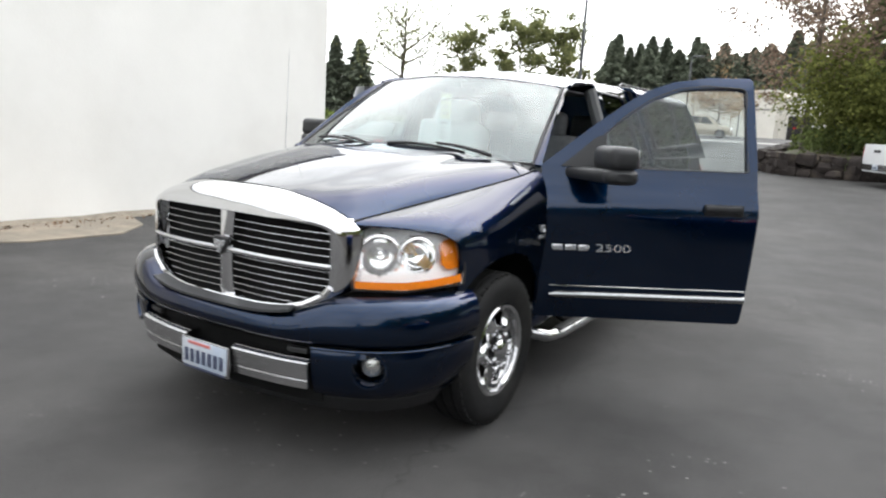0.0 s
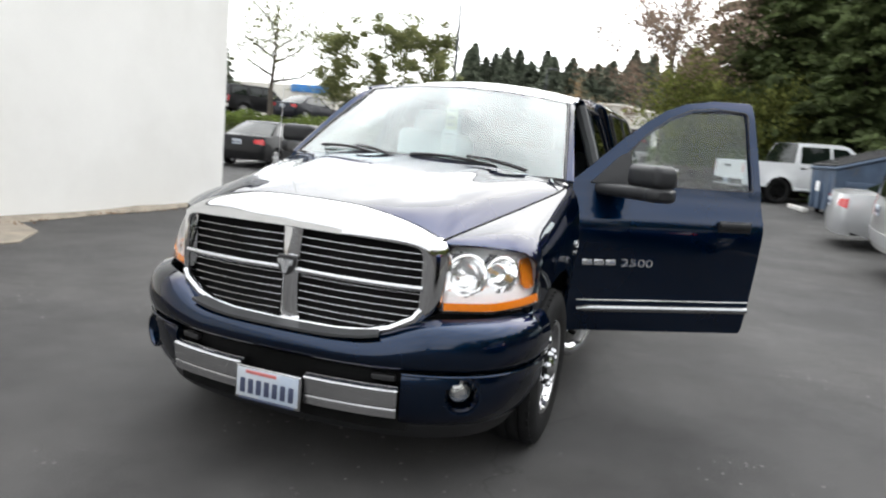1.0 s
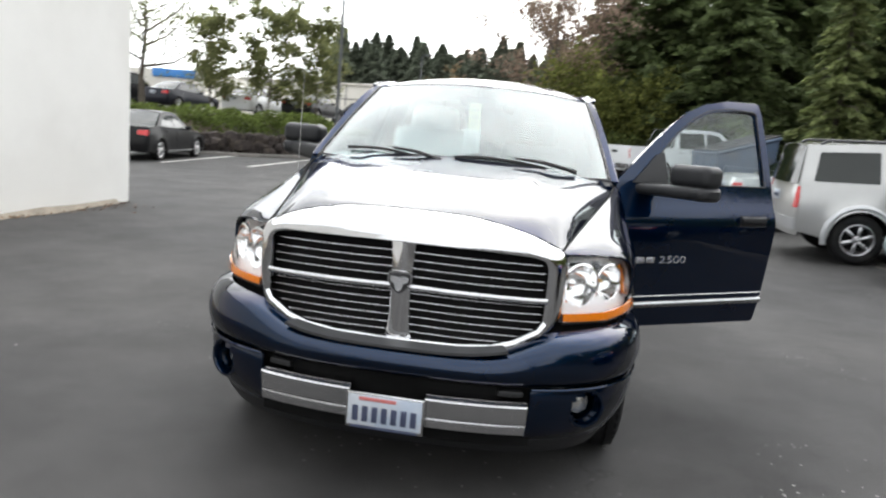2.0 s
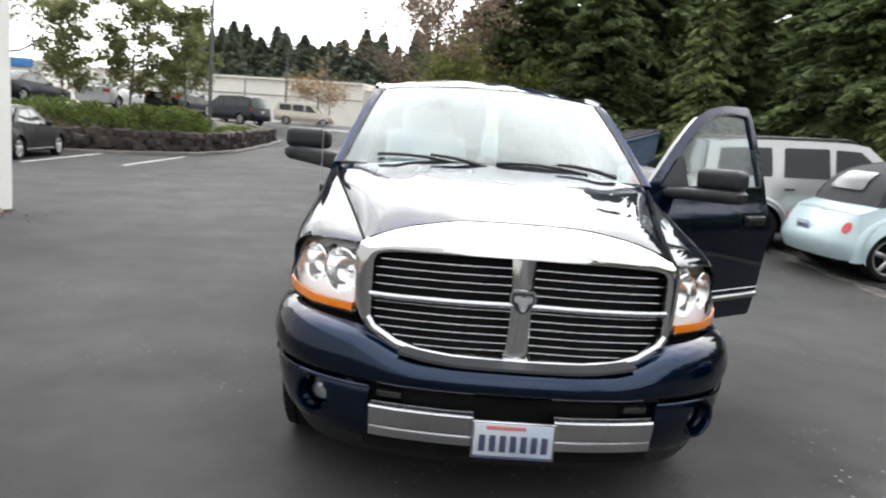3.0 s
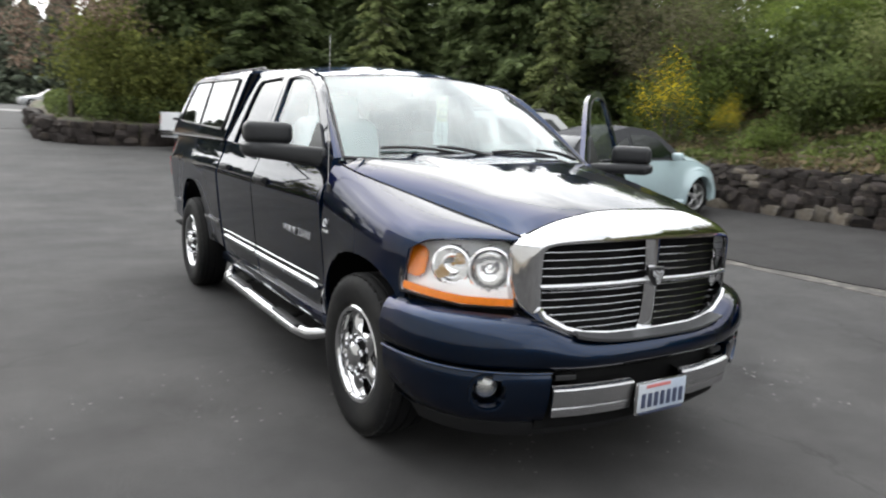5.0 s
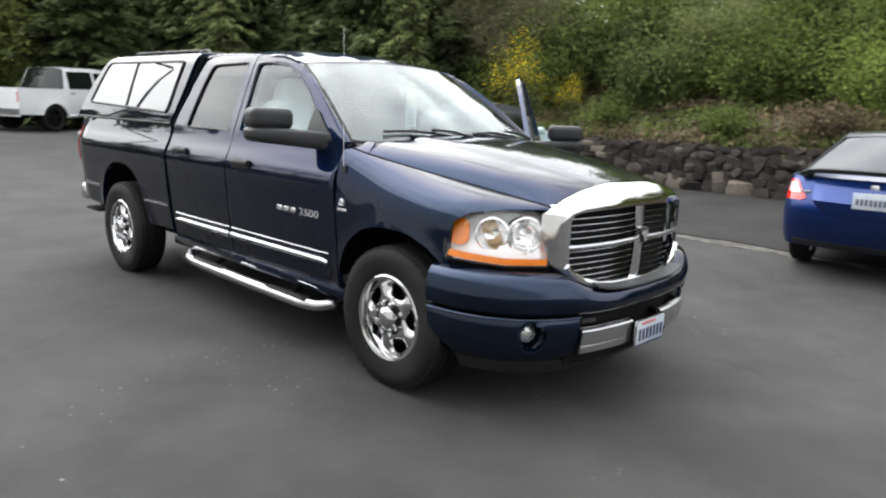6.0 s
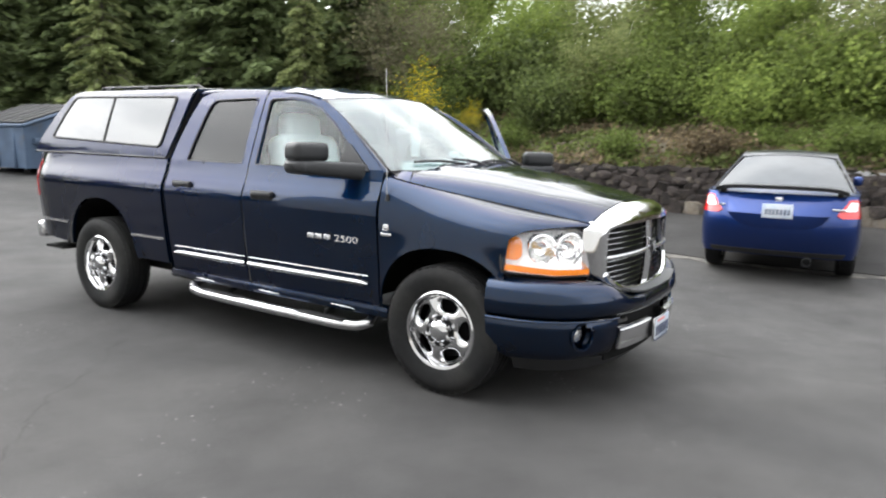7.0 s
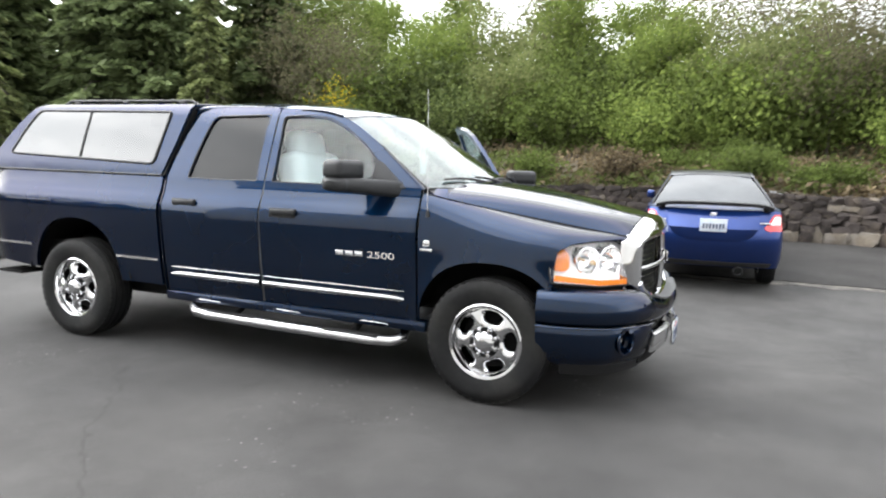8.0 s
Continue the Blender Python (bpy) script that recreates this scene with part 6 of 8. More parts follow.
def bush(name, label, r, h, seed, material, leaves, size=0.08, category="bush", flowers=None):
    rs = np.random.RandomState(seed)
    t = thing(name, label, category)
    paths = []
    tips = []
    for i in range(12):
        ang = i * 2.399
        q = rs.uniform(0.2, 0.95)
        e = Vector((math.cos(ang) * r * q, math.sin(ang) * r * q, h * rs.uniform(0.55, 1.0) * (1.1 - 0.45 * q)))
        paths.append(([Vector((math.cos(ang) * 0.06, math.sin(ang) * 0.06, -0.15)), e * 0.55 + Vector((0, 0, 0.08 * h)), e], 0.018, 0.005, 5))
        tips += [e, e * 0.7 + Vector((0, 0, 0.05)), e * 0.4]
    limb_mesh("stem", paths, t)
    tips = np.array([list(p) for p in tips])
    idx = rs.randint(len(tips), size=leaves)
    pos = tips[idx] + rs.normal(size=(leaves, 3)) * np.array([r * 0.26, r * 0.26, h * 0.17])
    pos[:, 2] = np.maximum(pos[:, 2], 0.02)
    v, f = cloud(pos, size, rs, 0.1)
    crown_mesh("foliage", v, f, material, t)
    if flowers:
        m = int(leaves * 0.7)
        high = tips[tips[:, 2] > np.median(tips[:, 2])]
        idx = rs.randint(len(high), size=m)
        pos = high[idx] + rs.normal(size=(m, 3)) * np.array([r * 0.22, r * 0.22, h * 0.12]) + np.array([0, 0, h * 0.08])
        v, f = cloud(pos, size * 0.62, rs)
        crown_mesh("blossom", v, f, flowers, t, "yellow blossom")
    return t


def put(t, x, y, z, turn=0.0, s=1.0):
    t.matrix_basis = Matrix.Translation((x, y, z)) @ Matrix.Rotation(turn, 4, "Z") @ Matrix.Diagonal((s, s, s, 1))
    return t


def again(t, x, y, z, turn=0.0, s=1.0):
    c = copy_thing(t, Matrix())
    return put(c, x, y, z, turn, s)

# -- dark conifers behind the parked cars
fir = conifer("conifer", "tall dark green conifer behind the parking lot", 7.6, 2.6, 11, M_CONIFER, 21000, 0.19)
fir2 = conifer("conifer", "dark green conifer with hanging branches at the lot's edge", 7.4, 2.7, 12, M_CONIFER, 21000, 0.19, droop=0.9, shape=0.8)
fir3 = conifer("conifer", "dense dark conifer above the stone bank", 6.8, 2.5, 13, M_CONIFER, 19000, 0.19, shape=0.75)
put(fir, 9.9, 19.4, 0.6)
put(fir2, 10.3, 24.6, 0.6)
put(fir3, 11.2, 15.0, 1.2)
for src, x, y, z, a, s in ((fir2, 11.2, 16.6, 1.0, 1.0, 1.06), (fir, 6.6, 25.2, 0.4, 2.0, 1.35), (fir3, 4.4, 27.6, 0.4, 3.0, 1.5), (fir, 13.8, 17.6, 1.6, 4.0, 1.12), (fir2, 13.2, 19.5, 1.4, 5.0, 1.12), (fir3, 11.0, 23.5, 0.8, 0.7, 1.1), (fir, 2.8, 30.2, 0.5, 1.4, 1.45), (fir3, 16.5, 20.0, 1.9, 2.4, 1.05), (fir2, 7.8, 29.0, 0.5, 0.3, 1.55), (fir, 15.0, 25.5, 1.5, 2.2, 1.4), (fir2, 17.0, 18.0, 2.0, 3.3, 0.95), (fir3, 10.2, 30.4, 0.5, 1.9, 1.8), (fir, 12.8, 34.0, 0.5, 0.8, 1.8), (fir2, 6.2, 33.5, 0.5, 2.8, 1.75), (fir3, 13.0, 12.4, 1.5, 4.1, 0.98)):
    again(src, x, y, z, a, s)
cedar = put(conifer("cedar", "drooping light green cedar in front of dark conifers", 8.5, 1.7, 21, M_CEDAR, 13000, 0.12, droop=1.0, shape=0.9), 8.2, 18.3, 0.38, 0.0, 0.92)
again(cedar, 10.9, 12.6, 1.3, 2.0, 0.72)

# -- far ridge of conifers, distance haze mixed into their needle colour
far = put(conifer("far_conifer", "distant conifer on the skyline, haze mixed into its colour", 18.0, 7.2, 31, M_CONIFER_HAZE, 15000, 0.50, droop=0.4, shape=0.95), -40, 122, 0.9)
far2 = put(conifer("far_conifer", "distant broad conifer on the skyline, haze mixed into its colour", 16.0, 7.6, 32, M_CONIFER_HAZE, 15000, 0.52, droop=0.5, shape=0.85), -36, 126, 0.9)
rs_ = random.Random(5)
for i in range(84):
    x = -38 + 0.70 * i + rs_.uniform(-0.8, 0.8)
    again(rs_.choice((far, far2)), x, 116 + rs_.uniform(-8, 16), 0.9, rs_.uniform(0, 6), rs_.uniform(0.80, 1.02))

again(far2, -35.5, 44.0, 0.6, 1.0, 0.46)
again(far, -37.2, 43.0, 0.6, 2.0, 0.42)

# -- deciduous trees: spring leaves over the bank
ash = broadleaf("tree", "light green spring tree on the bank", 6.5, 1.9, 41, M_LEAF, 10000, 0.135, 0.12, 0.08, 0.55)
ash2 = broadleaf("tree", "fresh green slender tree on the bank", 8.0, 1.8, 42, M_LEAF, 10000, 0.135, 0.16, 0.075, 0.55, tall=1.3)
ash3 = broadleaf("tree", "olive green bushy tree on the bank", 6.0, 2.0, 43, M_OLIVE, 9000, 0.13, 0.10, 0.07, 0.6)
bare = broadleaf("tree", "half bare grey-brown tree on the bank", 7.0, 2.0, 44, M_TWIG, 5600, 0.10, 0.12, 0.07, 0.5)
first = {}
for src, x, y, a, s in ((ash, 14.6, 7.4, 0.0, 0.72), (ash2, 16.5, 3.6, 1.2, 0.70), (ash3, 13.6, 4.6, 0.7, 0.58), (bare, 13.4, -3.2, 0.0, 0.72), (ash, 15.0, 0.6, 1.0, 0.68), (ash3, 14.8, 10.6, 2.0, 0.72), (bare, 17.5, -4.0, 3.1, 0.85), (ash2, 19.0, 8.5, 4.0, 0.80), (ash, 19.5, 2.0, 5.0, 0.78), (ash2, 17.5, 11.8, 0.6, 0.85), (ash3, 14.4, -1.0, 2.6, 0.66),
                        (bare, 20.0, -2.0, 1.7, 0.9), (bare, 15.0, -6.0, 1.2, 0.85), (bare, 14.5, -8.5, 0.2, 0.85), (ash2, 18.5, -8.0, 3.3, 0.75), (ash, 21.5, 12.5, 3.9, 0.95), (ash3, 17.0, 6.2, 4.4, 0.80), (ash3, 20.5, 5.2, 1.9, 0.85), (ash3, 16.5, -2.4, 5.2, 0.75), (bare, 17.0, -0.6, 3.0, 0.90), (ash3, 15.5, -11.5, 0.9, 0.85), (ash, 18.5, -13.0, 1.1, 0.9), (bare, 13.2, -5.2, 2.2, 0.75), (bare, 18.5, 4.6, 1.4, 0.95), (ash2, 15.8, 12.8, 1.9, 0.82), (ash3, 13.2, 12.9, 0.4, 0.80), (ash, 18.6, 14.6, 2.7, 0.95), (bare, 12.6, 10.9, 4.7, 0.75), (bare, 12.4, 9.6, 0.9, 0.70)):
    z = bank_z(x, y) - 0.1
    if src in first:
        again(src, x, y, z, a, s * 0.82)
    else:
        first[src] = put(src, x, y, z, a, s * 0.82)
# -- trees on the left terrace and islands
oak = put(broadleaf("young_tree", "young parking lot tree with dull olive leaves", 6.0, 1.30, 51, M_YOUNG, 7600, 0.125, 0.05, 0.07, 0.34, 0.0, tall=0.75), -17.1, 30.0, 1.5, 0.0, 1.05)
again(oak, -14.1, 30.2, 1.5, 1.7, 1.15)
again(oak, -11.3, 29.6, 1.4, 3.4, 1.08)
thin = put(broadleaf("bare_tree", "thin tree with few spring leaves", 6.5, 2.3, 52, M_YOUNG, 5200, 0.085, 0.22, 0.14, 0.6, 0.15, tall=1.2), -18.2, 25.8, 1.2, 0.6, 1.22)
redtree = put(broadleaf("reddish_tree", "tall sparse tree with reddish young leaves", 9.0, 2.9, 53, M_RUST, 11500, 0.105, 0.18, 0.13, 0.29, 0.0), -0.2, 27.0, 0.8)
again(redtree, 2.0, 31.5, 0.8, 2.0, 1.1)
gold = put(broadleaf("yellow_green_tree", "bushy tree with yellow-green leaves on the rock island", 4.4, 1.8, 54, M_GOLD, 8000, 0.13, 0.12, 0.07, 0.55), 1.2, 25.6, 0.8)
again(gold, 3.2, 26.2, 0.8, 1.5, 0.9)
put(broadleaf("street_tree", "small spreading tree with pinkish-brown leaves", 5.0, 2.5, 55, M_PEACH, 3000, 0.15, 0.36, 0.13, 0.4, 0.0, tall=0.55), -10.0, 61.5, ground_z(-10.0, 61.5))

# -- shrubs and brush on the bank
broom = put(bush("broom_bush", "broom bush in bright yellow flower on the bank", 0.75, 2.2, 61, M_LEAF3, 2600, 0.06, flowers=M_BROOM), 10.6, 8.2, bank_z(10.6, 8.2) - 0.1, 0.0, 0.95)
again(broom, 11.5, 7.3, bank_z(11.5, 7.3) - 0.1, 2.0, 0.5)
shrub = bush("shrub", "leafy green shrub on the bank", 1.0, 1.6, 62, M_LEAF2, 4400, 0.09)
shrub2 = bush("shrub", "bright green shrub on the bank", 1.0, 1.6, 63, M_LEAF, 4400, 0.09)
shrub3 = bush("shrub", "low brown and green bramble above the stone wall", 0.8, 0.7, 64, M_DRYGRASS, 2200, 0.075)
shrub4 = bush("shrub", "low green bramble hanging over the stone wall", 0.7, 0.7, 65, M_LEAF2, 2400, 0.075)
shrub5 = bush("shrub", "leafy shrub on the bank, dark green with conifer shade put in", 1.0, 1.6, 66, M_LEAF3, 4400, 0.09)
put(shrub5, 12.0, 5.4, bank_z(12.0, 5.4) - 0.1)
put(shrub, 12.6, 3.0, bank_z(12.6, 3.0) - 0.1)
put(shrub2, 13.2, 1.0, bank_z(13.2, 1.0) - 0.1)
put(shrub3, 10.4, 1.0, bank_z(10.4, 1.0) - 0.05)
put(shrub4, 10.3, -1.5, bank_z(10.3, -1.5) - 0.05)
rs_ = random.Random(8)
for i in range(88):
    y = rs_.uniform(-13, 13)
    d = rs_.random()
    x = WALL_X + 0.6 + 6.8 * d
    if math.hypot(x - 10.6, y - 8.2) < 1.3:
        continue
    if d < 0.2:
        src, s = rs_.choice((shrub3, shrub4, shrub4, shrub3)), rs_.uniform(0.5, 0.9)
    elif d < 0.45:
        src, s = rs_.choice((shrub, shrub3, shrub2, shrub4)), rs_.uniform(0.5, 0.9)
    else:
        # from y 2.5 on darker shrubs, the conifers' shade put into their colour
        src, s = rs_.choice((shrub, shrub3, shrub) if y < -2 else (shrub, shrub2, shrub) if y < 2.5 else (shrub5, shrub5, shrub)), rs_.uniform(0.9, 1.5)
    again(src, x, y, bank_z(x, y) - 0.08, rs_.uniform(0, 6.3), s)

# -- grass and ground cover on the bank
def ground_cover():
    rs = np.random.RandomState(71)
    n = 42000
    x = WALL_X + 0.15 + 7.5 * rs.rand(n) ** 1.5
    y = rs.uniform(-18, 15, n)
    z = np.array([bank_z(a, b) for a, b in zip(x, y)]) + rs.uniform(-0.02, 0.22, n)
    v, f = cloud(np.stack([x, y, z], 1), 0.075, rs, 0.0, 0.0, 2.0)
    tuft = np.array([noise.noise(Vector((a * 0.7, b * 0.7, 3.0))) for a, b in zip(x, y)])
    k = tuft + rs.normal(size=n) * 0.18 > -0.02
    for nm, pick, m_, lab in (("bank_grass", k, M_GRASS, "grass and weeds covering the bank"), ("dry_brush", ~k, M_DRYGRASS, "dry brown brush and dead leaves on the bank")):
        vv = v.reshape(-1, 4, 3)[pick].reshape(-1, 3)
        ob = new(nm, raw_mesh(nm, vv, np.arange(len(vv)).reshape(-1, 4), m_))
        tagged(ob, lab, "grass", kind="stuff")


ground_cover()


# -- fallen leaves gathered along the foot of the white wall
def leaf_litter():
    rs = np.random.RandomState(77)
    n = 1100
    y = rs.uniform(-4.0, 6.6, n)
    x = -6.27 + np.abs(rs.normal(size=n)) * (0.16 + 0.10 * np.sin(y * 1.3))
    z = np.full(n, 0.012) + rs.uniform(0, 0.012, n)
    v, f = cloud(np.stack([x, y, z], 1), 0.027, rs, 0.92, 0.0, 1.5)
    v[:, 2] = np.maximum(v[:, 2], 0.006)
    ob = new("leaf_litter", raw_mesh("leaf_litter", v, f, M_LITTER))
    tagged(ob, "dry brown leaves fallen along the wall", "leaf litter", kind="stuff")


leaf_litter()


# -- planted terrace on the left and rock island in the middle
def mound(name, outline, height, label, inset=1.4):
    """A planted bed: rim on the ground, rising to a flat top."""
    bm = bmesh.new()
    c = Vector((sum(p[0] for p in outline) / len(outline), sum(p[1] for p in outline) / len(outline)))
    rings = []
    for q, h in ((0.0, 0.0), (0.02, 0.35), (0.35, 0.75), (1.0, 1.0)):
        ring = []
        for x, y in outline:
            d = c - Vector((x, y))
            p = Vector((x, y)) + d.normalized() * min(inset, d.length * 0.8) * q
            ring.append(bm.verts.new((p.x, p.y, ground_z(p.x, p.y) - 0.02 + height * h)))
        rings.append(ring)
    n = len(outline)
    for a, b in zip(rings, rings[1:]):
        for i in range(n):
            bm.faces.new((a[i], a[(i + 1) % n], b[(i + 1) % n], b[i]))
    bm.faces.new(rings[-1])
    return tagged(part(name, bm, M_SOIL), label, "planting bed", kind="structure")


LEFT_BED = [(-13.4, 20.2), (-11.2, 21.8), (-9.4, 24.0), (-8.5, 26.0), (-8.6, 29.0), (-9.3, 35.4), (-11.5, 36.8), (-30, 38), (-40, 36), (-40, 20), (-22, 18.5)]
LOW_BED = [(-9.5, 36.4), (-10.0, 42.0), (-10.6, 46.0), (-30, 48), (-40, 42), (-30, 39), (-12.0, 37.4)]
RIGHT_BED = [(-1.1, 24.2), (0.0, 22.8), (2.0, 22.9), (4.0, 24.2), (7.0, 24.8), (10.0, 22.5), (13, 21), (16, 40), (8, 58), (0.5, 58), (-0.9, 50), (-1.2, 36)]
mound("terrace", LEFT_BED, 1.38, "raised planted terrace with parked cars on top", 3.2)
mound("low_terrace", LOW_BED, 0.95, "lower end of the planted terrace", 1.6)
mound("rock_island", RIGHT_BED, 0.75, "low planted island edged with dark rocks", 1.2)


def kerb(line, label):
    """A low concrete kerb along a line, following the ground."""
    bm = bmesh.new()
    rings = []
    for i, (x, y) in enumerate(line):
        a, b = Vector(line[max(i - 1, 0)]), Vector(line[min(i + 1, len(line) - 1)])
        d = (b - a).normalized()
        n = Vector((d.y, -d.x))
        g = ground_z(x, y)
        rings.append([bm.verts.new((x + n.x * o, y + n.y * o, g + h)) for o, h in ((0.0, -0.05), (0.0, 0.10), (0.02, 0.12), (0.13, 0.12), (0.15, 0.10), (0.16, -0.05))])
    for p, q in zip(rings, rings[1:]):
        for k in range(5):
            bm.faces.new((p[k], p[k + 1], q[k + 1], q[k]))
    return tagged(part("kerb", bm, M_CONCRETE), label, "kerb", kind="structure")


kerb([(-20.0, 18.35), (-13.1, 19.8), (-10.8, 21.5), (-9.0, 23.8), (-8.05, 25.9), (-8.15, 29.0), (-8.85, 36.0), (-9.5, 42.0)], "low concrete kerb along the planted terrace")


def hedge(name, pts, width, z0, h, seed, material, label, dens=1500, size=0.09):
    rs = np.random.RandomState(seed)
    cs = []
    for (x0, y0), (x1, y1) in zip(pts, pts[1:]):
        ln = math.hypot(x1 - x0, y1 - y0)
        m = int(dens * ln)
        q = rs.rand(m)
        off = rs.uniform(-1, 1, m) * width / 2
        nx, ny = (y1 - y0) / ln, -(x1 - x0) / ln
        x, y = x0 + (x1 - x0) * q + nx * off, y0 + (y1 - y0) * q + ny * off
        top = h * (1 - 0.3 * np.abs(off * 2 / width) ** 2) * (0.95 + 0.06 * np.sin(q * ln * 2.1) + 0.05 * np.sin(q * ln * 5.3))
        g = np.array([ground_z(a, b) for a, b in zip(x, y)])
        cs.append(np.stack([x, y, g + z0 + top * rs.rand(m) ** 0.6], 1))
    v, f = cloud(np.concatenate(cs), size, rs)
    ob = new(name, raw_mesh(name, v, f, material))
    return tagged(ob, label, "hedge")


hedge("hedge", [(-20.0, 20.6), (-13.6, 22.0), (-11.2, 23.4), (-10.2, 24.9), (-10.6, 27.5)], 2.2, 0.50, 1.28, 72, M_LEAF2, "clipped green hedge on the planted terrace", 1300, 0.11)
hedge("hedge", [(-10.0, 25.4), (-9.8, 28.5), (-10.3, 35.0)], 1.5, 0.50, 0.55, 75, M_LEAF2, "low green ground cover along the terrace edge", 900, 0.10)
hedge("island_shrubs", [(0.0, 24.4), (2.0, 24.6), (4.5, 25.6), (8.5, 25.4)], 1.6, 0.5, 1.2, 73, M_LEAF3, "dull green shrubs on the rock island", 500, 0.12)
hedge("island_shrubs", [(0.2, 27.0), (0.4, 40.0), (1.2, 54.0)], 1.8, 0.5, 1.0, 74, M_LEAF3, "green shrubs along the rock island", 350, 0.13)
# conifers added behind the camera, never in view, only there to be reflected
for x, y, a, s in ((20, -38, 2.5, 1.1), (30, -28, 0.2, 1.0), (32, -16, 4.5, 1.1)):
    again(fir3, x, y, 0.0, a, s)

# ---- stones of the retaining wall and of the planting beds ----
def stone_meshes(name, material, count, seed):
    rs = random.Random(seed)
    out = []
    for k in range(count):
        bm = bmesh.new()
        bmesh.ops.create_cube(bm, size=1.0)
        bmesh.ops.subdivide_edges(bm, edges=bm.edges[:], cuts=1, use_grid_fill=True)
        off = Vector((rs.uniform(0, 50), rs.uniform(0, 50), rs.uniform(0, 50)))
        for v in bm.verts:
            p = v.co.copy()
            q = p.normalized() * 0.60
            v.co = p.lerp(q, 0.55) + Vector([noise.noise(p * 1.7 + off + Vector((i * 7.0, 0, 0))) * 0.20 for i in range(3)])
        me = bpy.data.meshes.new(name)
        bmesh.ops.recalc_face_normals(bm, faces=bm.faces[:])
        bm.to_mesh(me)
        bm.free()
        me.materials.append(material)
        me.polygons.foreach_set("use_smooth", [True] * len(me.polygons))
        me.set_sharp_from_angle(angle=radians(42))
        out.append(me)
    return out


def stone_at(me, parent, c, size, rs):
    ob = new("stone", me)
    ob.parent = parent
    ob.matrix_basis = Matrix.Translation(c) @ Euler((rs.uniform(-0.2, 0.2), rs.uniform(-0.2, 0.2), rs.uniform(-0.35, 0.35))).to_matrix().to_4x4() @ Matrix.Diagonal((*size, 1))
    return ob


def build_stone_wall():
    rs = random.Random(81)
    dark = stone_meshes("stone", M_STONE, 7, 1)
    tan = stone_meshes("stone", M_STONE2, 4, 2)
    rows = [(0.24, 0.27), (0.46, 0.19), (0.61, 0.16), (0.74, 0.15), (0.86, 0.14), (0.97, 0.13), (1.06, 0.10)]
    rest = bmesh.new()
    for k, (z, h) in enumerate(rows):
        y = -14.0 + rs.uniform(0, 0.3)
        while y < 15.0:
            w = rs.uniform(0.20, 0.46) if k == 0 else rs.uniform(0.13, 0.32)
            big = k == 0 and rs.random() < 0.25
            hh = h * rs.uniform(0.8, 1.2) * (1.15 if big else 1.0)
            me = rs.choice(tan) if (big or rs.random() < (0.30 if k == 0 else 0.07)) else rs.choice(dark)
            at = (WALL_X + 0.05 + 0.035 * k + rs.uniform(-0.05, 0.05), y + w / 2, z + hh * 0.47 + rs.uniform(-0.02, 0.02))
            size = (0.36, w * 1.16, hh * 1.22)
            if -3.2 < y < 6.2:
                stone_at(me, stone_wall, at, size, rs)
            else:
                tmp = me.copy()
                tmp.transform(Matrix.Translation(at) @ Euler((rs.uniform(-0.2, 0.2), rs.uniform(-0.2, 0.2), rs.uniform(-0.35, 0.35))).to_matrix().to_4x4() @ Matrix.Diagonal((*size, 1)))
                if me in tan:
                    for f in tmp.polygons:
                        f.material_index = 1
                rest.from_mesh(tmp)
                bpy.data.meshes.remove(tmp)
            y += w
    ob = part("stones", rest, M_STONE, stone_wall, fix=False)
    ob.data.materials.append(M_STONE2)
    tagged(ob, "dark rough stones of the wall further along", kind="stuff")


build_stone_wall()


def rocks(name, line, seed, label, step=0.55, big=0.6):
    """A row of joined edging rocks."""
    rs = random.Random(seed)
    src = stone_meshes("edging", M_STONE, 5, seed)
    bm = bmesh.new()
    for (x0, y0), (x1, y1) in zip(line, line[1:]):
        ln = math.hypot(x1 - x0, y1 - y0)
        for k in range(max(1, int(ln / step))):
            q = (k + rs.random() * 0.6) / max(1, int(ln / step))
            for row in range(3):
                x, y = x0 + (x1 - x0) * q + rs.uniform(-0.1, 0.1), y0 + (y1 - y0) * q + rs.uniform(-0.1, 0.1)
                tmp = rs.choice(src).copy()
                s = big * rs.uniform(0.75, 1.2)
                tmp.transform(Matrix.Translation((x, y, ground_z(x, y) + (0.15, 0.42, 0.68)[row] * big / 0.5)) @ Matrix.Rotation(rs.uniform(0, 6), 4, "Z") @ Matrix.Diagonal((s * 1.2, s, s * 0.8, 1)))
                bm.from_mesh(tmp)
                bpy.data.meshes.remove(tmp)
    for me in src:
        bpy.data.meshes.remove(me)
    return tagged(part(name, bm, M_STONE), label, "rocks", kind="stuff")


rocks("edging_rocks", [(-18, 19.3), (-13.4, 20.2), (-11.2, 21.8), (-9.4, 24.0), (-8.5, 26.0), (-8.6, 29.0), (-9.3, 36.0), (-10.0, 42.0)], 91, "dark brown rough rocks edging the hedge bed", 0.34, 0.47)
rocks("edging_rocks", [(-1.2, 36.0), (-1.1, 24.2), (0.0, 22.8), (2.0, 22.9), (4.0, 24.2), (7.0, 24.8), (10.0, 22.5)], 92, "dark brown rough rocks edging the island bed", 0.34, 0.42)

